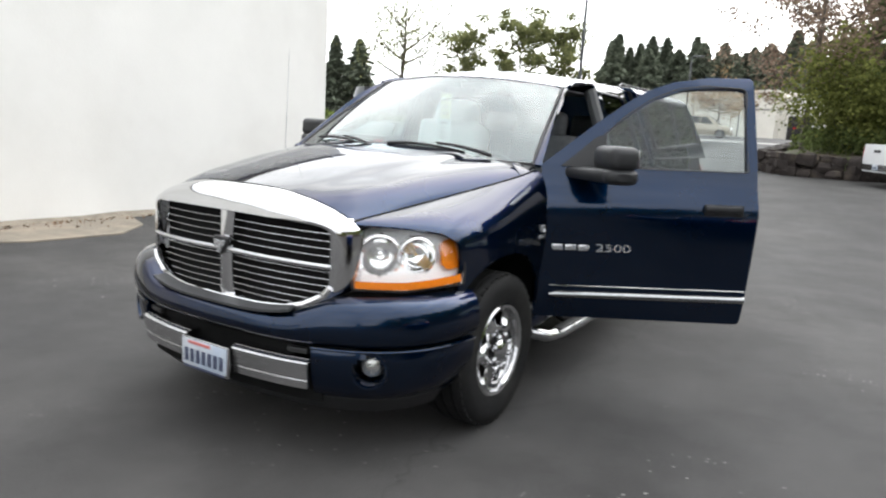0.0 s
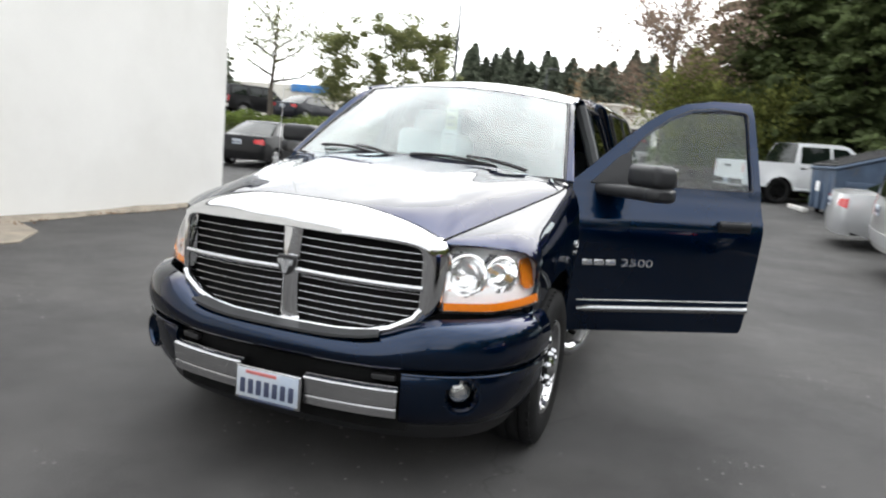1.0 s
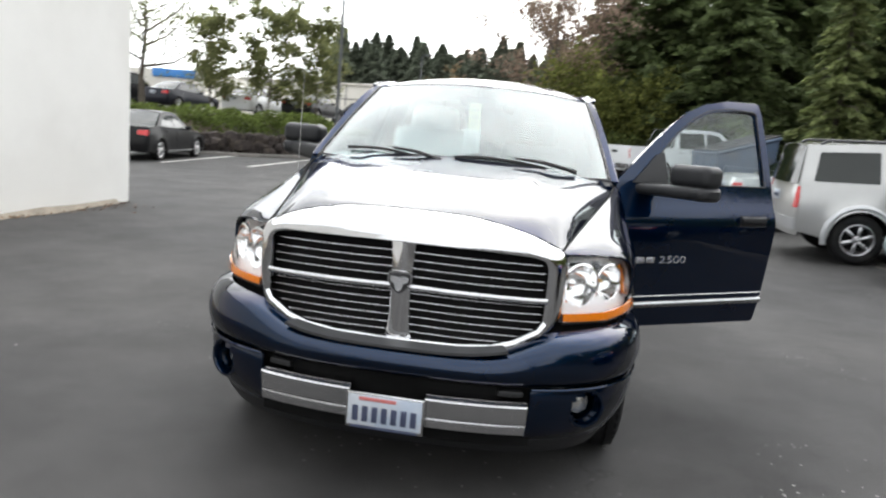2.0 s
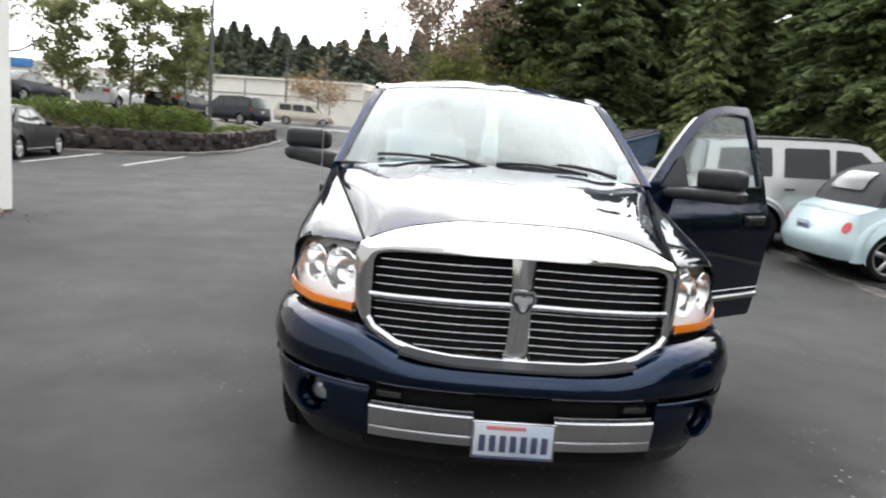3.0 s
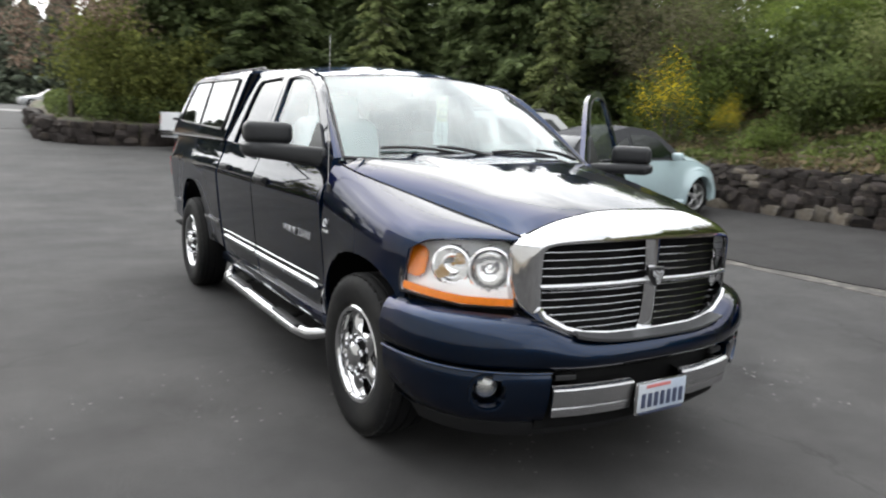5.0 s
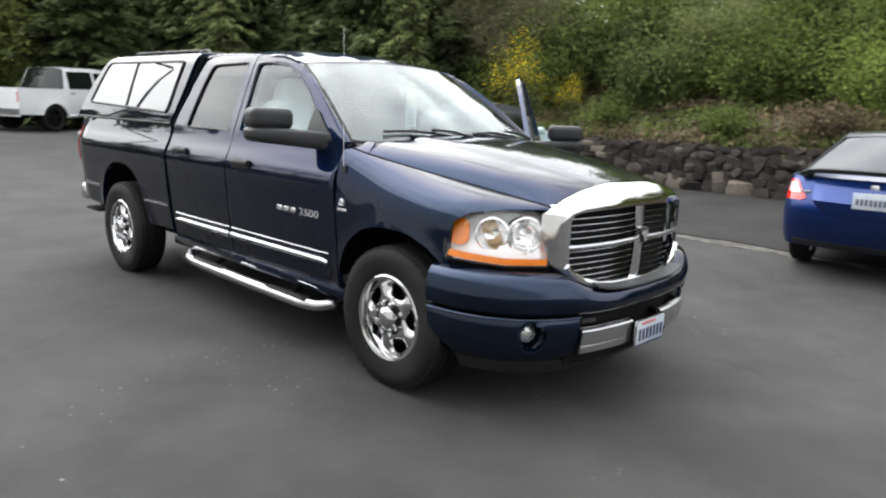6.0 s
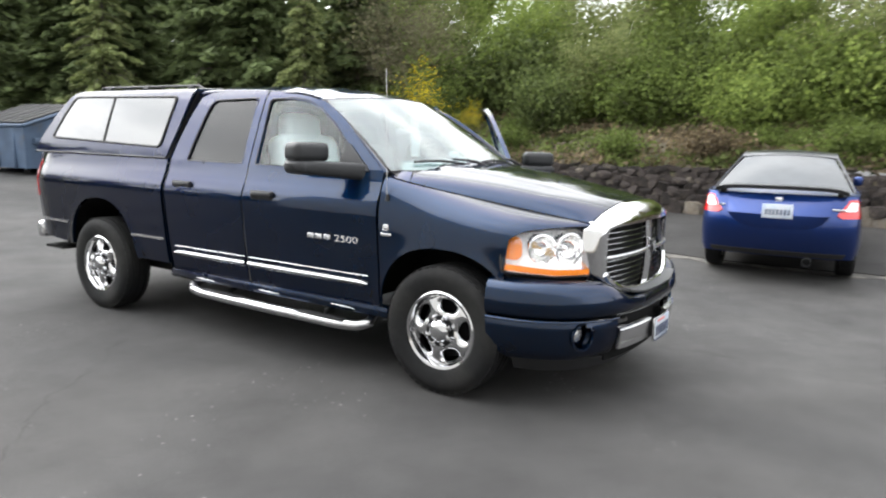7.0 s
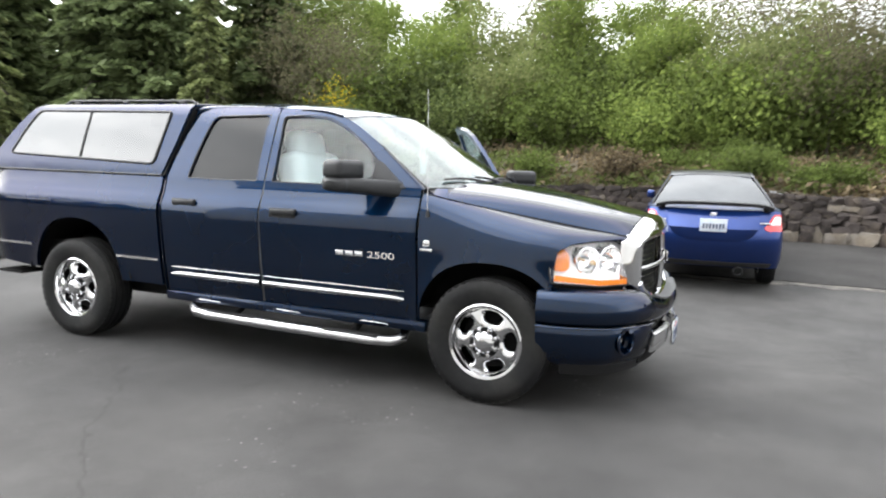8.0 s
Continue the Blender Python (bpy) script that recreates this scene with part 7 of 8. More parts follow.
# ---- other vehicles ----
def build_car(name, label, category, sp, paint, wheels_mat=None):
    """A car in its own frame: nose towards -y, wheelbase centred on the origin. sp holds its sizes."""
    t = thing(name, label, category)
    wb, yf, yr, w, R = sp["wb"], sp["yf"], sp["yr"], sp["w"], sp["R"]
    cf_, cr_ = sp.get("cf", 0.32), sp.get("cr", 0.28)
    sill, glass = sp.get("sill", 0.22), sp.get("glass", M_CARGLASS)
    SH = curve(sp["shoulder"])
    mid = (0, 0, 0.7)
    prof = curve(sp.get("prof", [(0.15, 0.93), (0.30, 0.97), (0.55, 1.0), (0.75, 0.995), (0.95, 0.965), (1.15, 0.93)]))
    axles = (-wb / 2, wb / 2)
    fl = sp.get("flare", 0.02)

    def plan(y):
        q = 1.0
        a, b = yf + cf_ + 0.55, yr - cr_ - 0.45
        if y < a:
            q -= sp.get("tf", 0.07) * ((a - y) / 0.9) ** 2
        if y > b:
            q -= sp.get("tr", 0.06) * ((y - b) / 0.8) ** 2
        return q

    def sx(y, z):
        x = w * plan(y) * prof(z)
        for ay in axles:
            r = math.hypot(y - ay, z - R)
            x += fl * math.exp(-((r - R - 0.06) / 0.10) ** 2)
        return x

    def on(sg, off=0.0):
        return lambda y, z: Vector((sg * (sx(y, z) + off), y, z))

    y0, y1 = yf + cf_, yr - cr_
    # sides
    ar = R + 0.055
    for sg in (-1, 1):
        ol = [(y1, sill + 0.10), (y1, SH(y1))]
        n = 26
        ol += [(y1 + (y0 - y1) * i / n, SH(y1 + (y0 - y1) * i / n)) for i in range(1, n + 1)]
        ol += [(y0, sill + 0.06)]
        for ay in axles:
            ol += [p for p in arch(ay, R, ar, ar, 196, -16, 14, 2.0) if p[1] > sill - 0.03]
        part("body_side", panel(ol, on(sg), 0.09, 0.02, mid), paint, t)
        for ay in axles:
            def well(s, v, ay=ay):
                a = radians(-10 + 200 * s)
                return Vector((sg * (w * 0.955 - 0.30 * v), ay + (ar + 0.01) * math.cos(a), R + (ar + 0.01) * math.sin(a)))
            part("wheel_well", sheet(14, 2, well, 0.01), M_DARK, t)
            wheel("wheel", t, (sg * (w - sp.get("tw", 0.20) / 2 - 0.012), ay, R), sg, R, sp.get("tw", 0.20), R * sp.get("rim", 0.68), sp.get("spokes", 5), wheels_mat or M_ALLOY, "car")
    # nose and tail
    def nose(u, z, off=0.0):
        zt = SH(y0)
        q = (z - sill) / (zt - sill)
        a = u * math.pi / 2
        d = sp.get("nose_in", 0.10)
        k = cf_ * (1 - abs(math.cos(a)) ** 0.75) + d * (abs(q - 0.42) ** 2.0) * 2.2 * (1 - u * u * 0.6)
        x = sx(y0, z) * math.copysign(abs(math.sin(a)) ** 0.85, u)
        return Vector((x, yf + k - off, z))

    def tail(u, z, off=0.0):
        zt = SH(y1)
        q = (z - sill - 0.04) / (zt - sill - 0.04)
        a = u * math.pi / 2
        tin = sp.get("tail_in", 0.10)
        k = cr_ * (1 - abs(math.cos(a)) ** 0.75) + tin * (abs(q - sp.get("tail_mid", 0.35)) ** 1.6) * 1.8 * (1 - u * u * 0.6)
        x = sx(y1, z) * math.copysign(abs(math.sin(a)) ** 0.85, u)
        return Vector((x, yr - k + off, z))
    zn, zt = SH(y0), SH(y1)
    part("nose", sheet(28, 12, lambda s, v: nose(s * 2 - 1, sill + (zn - sill) * v), 0.02, mid), paint, t)
    part("tail", sheet(28, 12, lambda s, v: tail(s * 2 - 1, sill + 0.04 + (zt - sill - 0.04) * v), 0.02, mid), paint, t)
    # hood and rear deck
    gh = sp["house"]
    cow = gh["cowl"]
    crown = sp.get("crown", 0.07)
    def hood(s, v):
        u = s * 2 - 1
        a = nose(u, zn)
        ye = cow + 0.06
        y = a.y + (ye - a.y) * v
        ys = max(y0, y)
        e = sx(ys, SH(ys))
        x = a.x + (u * e - a.x) * min(1, v * 2.2)
        z = SH(ys) + (crown * (1 - abs(u) ** 2.4)) * min(1, 0.25 + v * 2)
        return Vector((x, y, z))
    part("hood", sheet(20, 18, hood, 0.02, (0, 0, 0)), paint, t)
    back = gh["rear"]
    if back < y1 - 0.02 or sp.get("deck", True):
        def deck(s, v):
            u = s * 2 - 1
            b = tail(u, zt)
            ya = back - 0.06
            y = ya + (b.y - ya) * v
            ys = min(y1, y)
            e = sx(ys, SH(ys))
            x = u * e + (b.x - u * e) * max(0, v * 2.2 - 1.2)
            z = SH(ys) + sp.get("deck_crown", 0.04) * (1 - abs(u) ** 2.4) * min(1, (1 - v) * 2 + 0.2)
            if sp.get("bed"):
                z = SH(ys) - 0.04
                x *= 0.93
            return Vector((x, y, z))
        # on a pickup: dark sheet below the rails in place of the shaded bed
        part("bed_shade_sheet" if sp.get("bed") else "rear_deck", sheet(20, 12, deck, 0.02, (0, 0, 0)), M_DARK if sp.get("bed") else paint, t)
    # greenhouse
    top, wr, wbelt = gh["top"], gh["wr"], gh["wb"]
    ft, rt, zr = gh["front_top"], gh["rear_top"], gh["z"]
    bul = gh.get("bulge", 0.16)
    BELT = lambda y: SH(y)
    zf, zb = BELT(cow), BELT(back)
    roofmat = sp.get("roof_mat", paint)
    def hx(z, y=0.0):
        zb_ = BELT(min(max(y, cow), back))
        q = min(1, max(0, (z - zb_) / (zr - zb_)))
        return wbelt + (wr - wbelt) * (q ** 1.15)
    RT = curve(gh["line"])
    def screen(s, v):
        u = s * 2 - 1
        hw = (wbelt - 0.035) + (wr - wbelt - 0.0) * v
        y = cow + (ft - cow) * v - bul * (1 - 0.5 * v) * (1 - u * u)
        z = zf + (RT(ft) - zf) * v + 0.03 * v * (1 - u * u) + 0.012 * math.sin(math.pi * v)
        return Vector((u * hw, y, z))
    def rearglass(s, v):
        u = s * 2 - 1
        hw = (wbelt - 0.035) + (wr - wbelt) * v
        arc = gh.get("arc", 0.0) * math.sin(math.pi * v)
        y = back + (rt - back) * v + bul * 0.7 * (1 - 0.5 * v) * (1 - u * u) + arc * 0.7
        z = zb + (RT(rt) - zb) * v + 0.03 * v * (1 - u * u) + 0.012 * math.sin(math.pi * v) + arc * 0.7
        return Vector((u * hw, y, z))
    part("windscreen", sheet(14, 8, screen, 0.006, mid), glass, t, "car windscreen")
    part("rear_window", sheet(14, 8, rearglass, 0.006, mid), sp.get("rear_glass", glass), t, "rear window") if not sp.get("soft") else part("soft_top_back", sheet(14, 8, rearglass, 0.02, mid), roofmat, t)
    def roof(s, v):
        u = s * 2 - 1
        a, b = screen(s, 1.0), rearglass(s, 1.0)
        y = a.y + (b.y - a.y) * v
        yy = ft + (rt - ft) * v
        hw = wr
        return Vector((u * hw, y, RT(yy) + 0.03 * (1 - u * u) + 0.004))
    part("roof", sheet(14, 16, roof, 0.025, mid), roofmat, t)
    side = [(cow + 0.02, zf - 0.015)]
    side += [(y, RT(y) + 0.012) for y in [ft + (rt - ft) * i / 12 for i in range(13)]]
    if gh.get("arc"):
        side += [(back + (rt - back) * q + gh["arc"] * 0.7 * math.sin(math.pi * q), zb + (RT(rt) - zb) * q + gh["arc"] * 0.7 * math.sin(math.pi * q) + 0.01) for q in (0.85, 0.7, 0.55, 0.4, 0.25, 0.1)]
    side += [(back - 0.02, zb - 0.015)]
    n = 14
    side += [(back + (cow - back) * i / n, BELT(back + (cow - back) * i / n) - 0.02) for i in range(1, n)]
    for sg in (-1, 1):
        hs = lambda off: (lambda y, z: Vector((sg * (hx(z, y) + off), y, z)))
        part("cab_side", panel(side, hs(0.0), 0.10, 0.02, mid), roofmat, t)
        for k, wl_ in enumerate(gh["windows"]):
            part("side_window", panel(rounded(wl_, 0.03), hs(0.006), 0.15, 0.006, mid), glass, t, "dark side window")
        for d in sp.get("doors", ()):
            ol = rounded([(d[0], sill + 0.10), (d[1], sill + 0.10), (d[1], SH(d[1]) - 0.015), ((d[0] + d[1]) / 2, SH((d[0] + d[1]) / 2) - 0.015), (d[0], SH(d[0]) - 0.015)], 0.03)
            clip = []
            for y, z in ol:
                for ay in axles:
                    r = math.hypot(y - ay, z - R)
                    if r < ar + 0.05:
                        k = (ar + 0.05) / max(r, 1e-3)
                        y, z = ay + (y - ay) * k, R + (z - R) * k
                clip.append((y, z))
            do = part("door", panel(clip, on(sg, 0.005), 0.12, 0.012, mid), paint, t)
            hy = d[1] - 0.14
            bm = bmesh.new()
            hz = SH(hy) - 0.13
            box(bm, (sg * (sx(hy, hz) + 0.022), hy, hz), (0.03, 0.17, 0.03), 0.012)
            part("door_handle", bm, sp.get("handle_mat", paint), do)
        # mirror
        bm = bmesh.new()
        my = cow + 0.42
        mw = 0.12 if sp.get("small_mirror") else 0.20
        box(bm, (sg * (wbelt + 0.02 + mw / 2), my, BELT(my) + 0.07), (mw, 0.11, 0.13), 0.04, seg=3)
        part("door_mirror", bm, sp.get("mirror_mat", paint), t)
        # moulding under the doors
        bm = bmesh.new()
        tube(bm, [(sg * (sx(y, sill + 0.02) - 0.02), y, sill + 0.03) for y in [-wb / 2 + R + 0.1 + (wb - 2 * R - 0.2) * i / 8 for i in range(9)]], 0.05, 8)
        part("sill", bm, sp.get("sill_mat", paint), t)
    # lamps and the like on nose and tail
    for u0, u1, z0, z1, m_, lab in sp.get("on_nose", ()):
        part("headlamp" if m_ is M_CLEARLENS else "front_trim", panel(rounded([(u0, z0), (u1, z0), (u1, z1), (u0, z1)], 0.03), lambda u, z: nose(u, z, 0.012), 0.06, 0.02, mid), m_, t, lab)
    for pts, m_, nm, lab in sp.get("on_tail", ()):
        part(nm, panel(rounded(pts, 0.02), lambda u, z: tail(u, z, 0.012), 0.06, 0.02, mid), m_, t, lab)
    # underside
    bm = bmesh.new()
    box(bm, (0, 0, sill + 0.10), (w * 1.70, yr - yf - 0.5, 0.14), 0.02)
    part("underbody", bm, M_DARK, t)
    if "plate" in sp:
        pz = sp["plate"]
        c = tail(0, pz, sp.get("plate_off", 0.02))
        bm = bmesh.new()
        box(bm, c, (0.31, 0.014, 0.155), 0.004)
        pl = part("licence_plate", bm, M_PLATE, t, "white licence plate")
        for k in range(7):
            bm = bmesh.new()
            box(bm, c + Vector((-0.115 + 0.038 * k, 0.008, -0.01)), (0.02, 0.006, 0.06))
            part("plate_bar", bm, M_INK, pl)
    return t, nose, tail, sx, SH


def stand(t, x, y, heading):
    """Puts a car on the ground; heading: degrees from +x towards +y in which its nose points."""
    h = radians(heading)
    f, l = Vector((math.cos(h), math.sin(h), 0)), Vector((-math.sin(h), math.cos(h), 0))
    d = 1.3
    f.z = (ground_z(x + f.x * d, y + f.y * d) - ground_z(x - f.x * d, y - f.y * d)) / (2 * d)
    l.z = (ground_z(x + l.x * 0.8, y + l.y * 0.8) - ground_z(x - l.x * 0.8, y - l.y * 0.8)) / 1.6
    f.normalize()
    up = f.cross(l).normalized()
    back, side = -f, (-f).cross(up).normalized()
    z = (ground_z(x + f.x * d, y + f.y * d) + ground_z(x - f.x * d, y - f.y * d)) / 2
    if ground_z(x, y) < 0.5 and 3 < x < 10 and y < 18:
        z += 0.016
    t.matrix_basis = Matrix.Translation((x, y, z)) @ Matrix((side, back, up)).transposed().to_4x4()
    return t


SEDAN = dict(wb=2.70, yf=-2.28, yr=2.32, w=0.89, R=0.315, shoulder=[(-2.3, 0.62), (-1.9, 0.74), (-1.2, 0.86), (-0.8, 0.90), (0.2, 0.94), (1.3, 1.0), (1.9, 1.0), (2.4, 0.93)],
             house=dict(cowl=-0.85, rear=1.62, front_top=-0.10, rear_top=0.85, z=1.44, wr=0.60, wb=0.82, top=0, line=[(-0.2, 1.40), (0.2, 1.445), (0.6, 1.44), (0.9, 1.40)],
                        windows=[[(-0.50, 0.95), (0.32, 0.98), (0.30, 1.36), (0.05, 1.36)], [(0.38, 0.98), (1.25, 1.04), (0.80, 1.34), (0.37, 1.36)]]),
             doors=[(-0.72, 0.33), (0.35, 1.12)], plate=0.80,
             on_nose=[(-0.80, -0.45, 0.60, 0.70, M_CLEARLENS, "clear headlamp"), (0.45, 0.80, 0.60, 0.70, M_CLEARLENS, "clear headlamp"), (-0.35, 0.35, 0.56, 0.66, M_BLACK, "black grille")],
             on_tail=[([(-0.86, 0.74), (-0.42, 0.78), (-0.42, 0.90), (-0.86, 0.92)], M_RED, "tail_lamp", "red tail lamp"), ([(0.42, 0.78), (0.86, 0.74), (0.86, 0.92), (0.42, 0.90)], M_RED, "tail_lamp", "red tail lamp")])
SUV = dict(wb=2.85, yf=-2.35, yr=2.42, w=0.925, R=0.375, sill=0.36, tw=0.25, shoulder=[(-2.4, 0.85), (-2.0, 1.00), (-1.2, 1.10), (-0.6, 1.12), (1.0, 1.15), (2.5, 1.17)], cr=0.14, tail_in=0.10, flare=0.045, spokes=6, tr=0.03,
           prof=[(0.3, 0.95), (0.5, 0.985), (0.75, 1.0), (0.95, 0.985), (1.15, 0.95), (1.3, 0.93)],
           house=dict(cowl=-1.05, rear=2.32, front_top=-0.35, rear_top=2.20, z=1.76, wr=0.68, wb=0.86, top=0, bulge=0.10, line=[(-0.5, 1.68), (0.0, 1.76), (1.2, 1.775), (2.1, 1.74)],
                      windows=[[(-0.72, 1.17), (0.20, 1.19), (0.18, 1.66), (-0.22, 1.64)], [(0.28, 1.19), (1.02, 1.20), (1.00, 1.67), (0.28, 1.67)], [(1.20, 1.21), (2.10, 1.22), (2.02, 1.65), (1.20, 1.67)]]),
           doors=[(-0.95, 0.22), (0.24, 1.08)], plate=0.95, handle_mat=M_TRIM, rim=0.62,
           on_nose=[(-0.85, -0.45, 0.82, 0.98, M_CLEARLENS, "clear headlamp"), (0.45, 0.85, 0.82, 0.98, M_CLEARLENS, "clear headlamp"), (-0.4, 0.4, 0.75, 0.98, M_BLACK, "black grille")],
           on_tail=[([(-0.99, 0.82), (-0.72, 0.82), (-0.74, 1.14), (-0.99, 1.14)], M_RED, "tail_lamp", "red tail lamp"), ([(0.72, 0.82), (0.99, 0.82), (0.99, 1.14), (0.74, 1.14)], M_RED, "tail_lamp", "red tail lamp"),
                    ([(-0.95, 0.48), (0.95, 0.48), (0.95, 0.66), (-0.95, 0.66)], M_SILVER2, "rear_bumper", "grey rear bumper")])
PICKUP = dict(wb=3.66, yf=-2.75, yr=3.05, w=0.99, R=0.385, sill=0.42, tw=0.26, cr=0.06, tail_in=0.03, tr=0.0, flare=0.045, bed=True, shoulder=[(-2.8, 0.98), (-2.4, 1.10), (-1.6, 1.16), (-1.0, 1.18), (0.6, 1.20), (0.9, 1.24), (3.1, 1.26)],
              prof=[(0.3, 0.95), (0.5, 0.985), (0.75, 1.0), (0.95, 0.99), (1.15, 0.965), (1.3, 0.95)],
              house=dict(cowl=-1.15, rear=1.38, front_top=-0.45, rear_top=1.20, z=1.86, wr=0.70, wb=0.90, top=0, bulge=0.10, line=[(-0.6, 1.78), (-0.1, 1.86), (0.7, 1.87), (1.25, 1.84)],
                         windows=[[(-0.82, 1.23), (0.12, 1.24), (0.10, 1.76), (-0.34, 1.74)], [(0.20, 1.24), (1.18, 1.25), (1.12, 1.76), (0.20, 1.77)]]),
              doors=[(-1.05, 0.14), (0.16, 1.27)], plate=0.60, handle_mat=M_TRIM, mirror_mat=M_TRIM,
              on_nose=[(-0.9, -0.55, 0.85, 1.05, M_CLEARLENS, "clear headlamp"), (0.55, 0.9, 0.85, 1.05, M_CLEARLENS, "clear headlamp"), (-0.5, 0.5, 0.75, 1.02, M_CHROME_SATIN, "bright grille")],
              on_tail=[([(-0.99, 0.88), (-0.83, 0.88), (-0.83, 1.16), (-0.99, 1.16)], M_RED, "tail_lamp", "red tail lamp"), ([(0.83, 0.88), (0.99, 0.88), (0.99, 1.16), (0.83, 1.16)], M_RED, "tail_lamp", "red tail lamp"),
                       ([(-0.99, 0.50), (0.99, 0.50), (0.99, 0.68), (-0.99, 0.68)], M_CHROME_SATIN, "rear_bumper", "steel rear bumper"), ([(-0.10, 1.02), (0.10, 1.02), (0.10, 1.10), (-0.10, 1.10)], M_BLACK, "tailgate_handle", "black tailgate handle")])
BEETLE = dict(wb=2.51, yf=-2.02, yr=2.06, w=0.82, R=0.325, sill=0.24, flare=0.10, cf=0.335, cr=0.36, tf=0.20, tr=0.20, rim=0.72, nose_in=0.22, tail_in=0.26, crown=0.16, deck_crown=0.05,
              shoulder=[(-2.05, 0.62), (-1.7, 0.81), (-1.25, 0.95), (-0.9, 1.00), (0.0, 1.015), (0.9, 1.03), (1.35, 0.99), (1.75, 0.86), (2.1, 0.66)],
              prof=[(0.15, 0.93), (0.30, 0.97), (0.55, 1.0), (0.70, 0.99), (0.85, 0.95), (1.0, 0.90)], roof_mat=M_SOFTTOP, soft=True,
              house=dict(cowl=-1.0, rear=1.46, front_top=-0.30, rear_top=0.76, z=1.56, wr=0.52, wb=0.74, top=0, bulge=0.16, arc=0.14, line=[(-0.5, 1.42), (-0.1, 1.52), (0.30, 1.56), (0.75, 1.50)],
                         windows=[[(-0.66, 1.05), (0.36, 1.07), (0.36, 1.45), (0.0, 1.45), (-0.32, 1.36)], [(0.44, 1.07), (1.0, 1.08), (0.84, 1.26), (0.44, 1.42)]]),
              doors=[(-0.80, 0.40)], plate=0.66, handle_mat=M_AQUA,
              on_nose=[(-0.84, -0.56, 0.56, 0.74, M_CLEARLENS, "round headlamp"), (0.56, 0.84, 0.56, 0.74, M_CLEARLENS, "round headlamp")],
              on_tail=[([(-0.72 + 0.10 * math.cos(k * 0.5236), 0.705 + 0.075 * math.sin(k * 0.5236)) for k in range(12)], M_RED, "tail_lamp", "round red tail lamp"), ([(0.72 + 0.10 * math.cos(k * 0.5236), 0.705 + 0.075 * math.sin(k * 0.5236)) for k in range(12)], M_RED, "tail_lamp", "round red tail lamp")])
COUPE = dict(wb=2.65, yf=-2.16, yr=2.28, w=0.835, R=0.315, sill=0.27, cr=0.30, tail_in=0.30, tail_mid=0.52, deck_crown=0.03,
             shoulder=[(-2.2, 0.60), (-1.8, 0.74), (-1.2, 0.86), (-0.8, 0.90), (0.2, 0.93), (1.2, 1.0), (1.9, 1.02), (2.3, 0.99)],
             house=dict(cowl=-0.95, rear=1.72, front_top=0.0, rear_top=0.82, z=1.39, wr=0.54, wb=0.76, top=0, line=[(-0.1, 1.35), (0.3, 1.39), (0.6, 1.39), (0.9, 1.34)],
                        windows=[[(-0.50, 0.96), (0.50, 0.98), (0.45, 1.31), (0.12, 1.31)], [(0.56, 0.99), (1.25, 1.03), (0.80, 1.27), (0.54, 1.30)]]),
             doors=[(-0.75, 0.52)], plate=0.85, plate_off=0.095, rear_glass=M_CARGLASS2, spokes=5, roof_mat=M_DARKBLUEPAINT, small_mirror=True,
             on_nose=[(-0.80, -0.45, 0.58, 0.70, M_CLEARLENS, "clear headlamp"), (0.45, 0.80, 0.58, 0.70, M_CLEARLENS, "clear headlamp")],
             on_tail=[([(-0.985, 0.785), (-0.53, 0.790), (-0.47, 0.825), (-0.66, 0.985), (-0.985, 0.985)], M_RED, "tail_lamp", "red and clear tail lamp"), ([(0.53, 0.790), (0.985, 0.785), (0.985, 0.985), (0.66, 0.985), (0.47, 0.825)], M_RED, "tail_lamp", "red and clear tail lamp"),
                      ([(-0.62, 0.32), (0.62, 0.32), (0.66, 0.375), (-0.66, 0.375)], M_BLACK, "rear_bumper", "dark lower bumper")])
VAN = dict(wb=3.0, yf=-2.45, yr=2.55, w=0.97, R=0.335, sill=0.26, shoulder=[(-2.5, 0.72), (-2.0, 0.90), (-1.5, 1.0), (-0.8, 1.04), (1.0, 1.08), (2.6, 1.10)], cr=0.16, tail_in=0.08, tr=0.03,
           house=dict(cowl=-1.45, rear=2.40, front_top=-0.55, rear_top=2.12, z=1.74, wr=0.72, wb=0.90, top=0, bulge=0.16, line=[(-0.7, 1.66), (-0.1, 1.74), (1.2, 1.75), (2.2, 1.70)],
                      windows=[[(-0.95, 1.08), (0.0, 1.10), (0.0, 1.64), (-0.42, 1.62)], [(0.08, 1.10), (1.05, 1.12), (1.05, 1.65), (0.08, 1.65)], [(1.13, 1.13), (2.15, 1.15), (2.05, 1.62), (1.13, 1.65)]]),
           doors=[(-1.1, 0.03), (0.06, 1.08)], plate=0.85,
           on_nose=[(-0.82, -0.42, 0.68, 0.84, M_CLEARLENS, "clear headlamp"), (0.42, 0.82, 0.68, 0.84, M_CLEARLENS, "clear headlamp")],
           on_tail=[([(-0.97, 0.85), (-0.80, 0.85), (-0.80, 1.09), (-0.97, 1.09)], M_RED, "tail_lamp", "red tail lamp"), ([(0.80, 0.85), (0.97, 0.85), (0.97, 1.09), (0.80, 1.09)], M_RED, "tail_lamp", "red tail lamp")])

ROW = "cars parked along the stone wall"
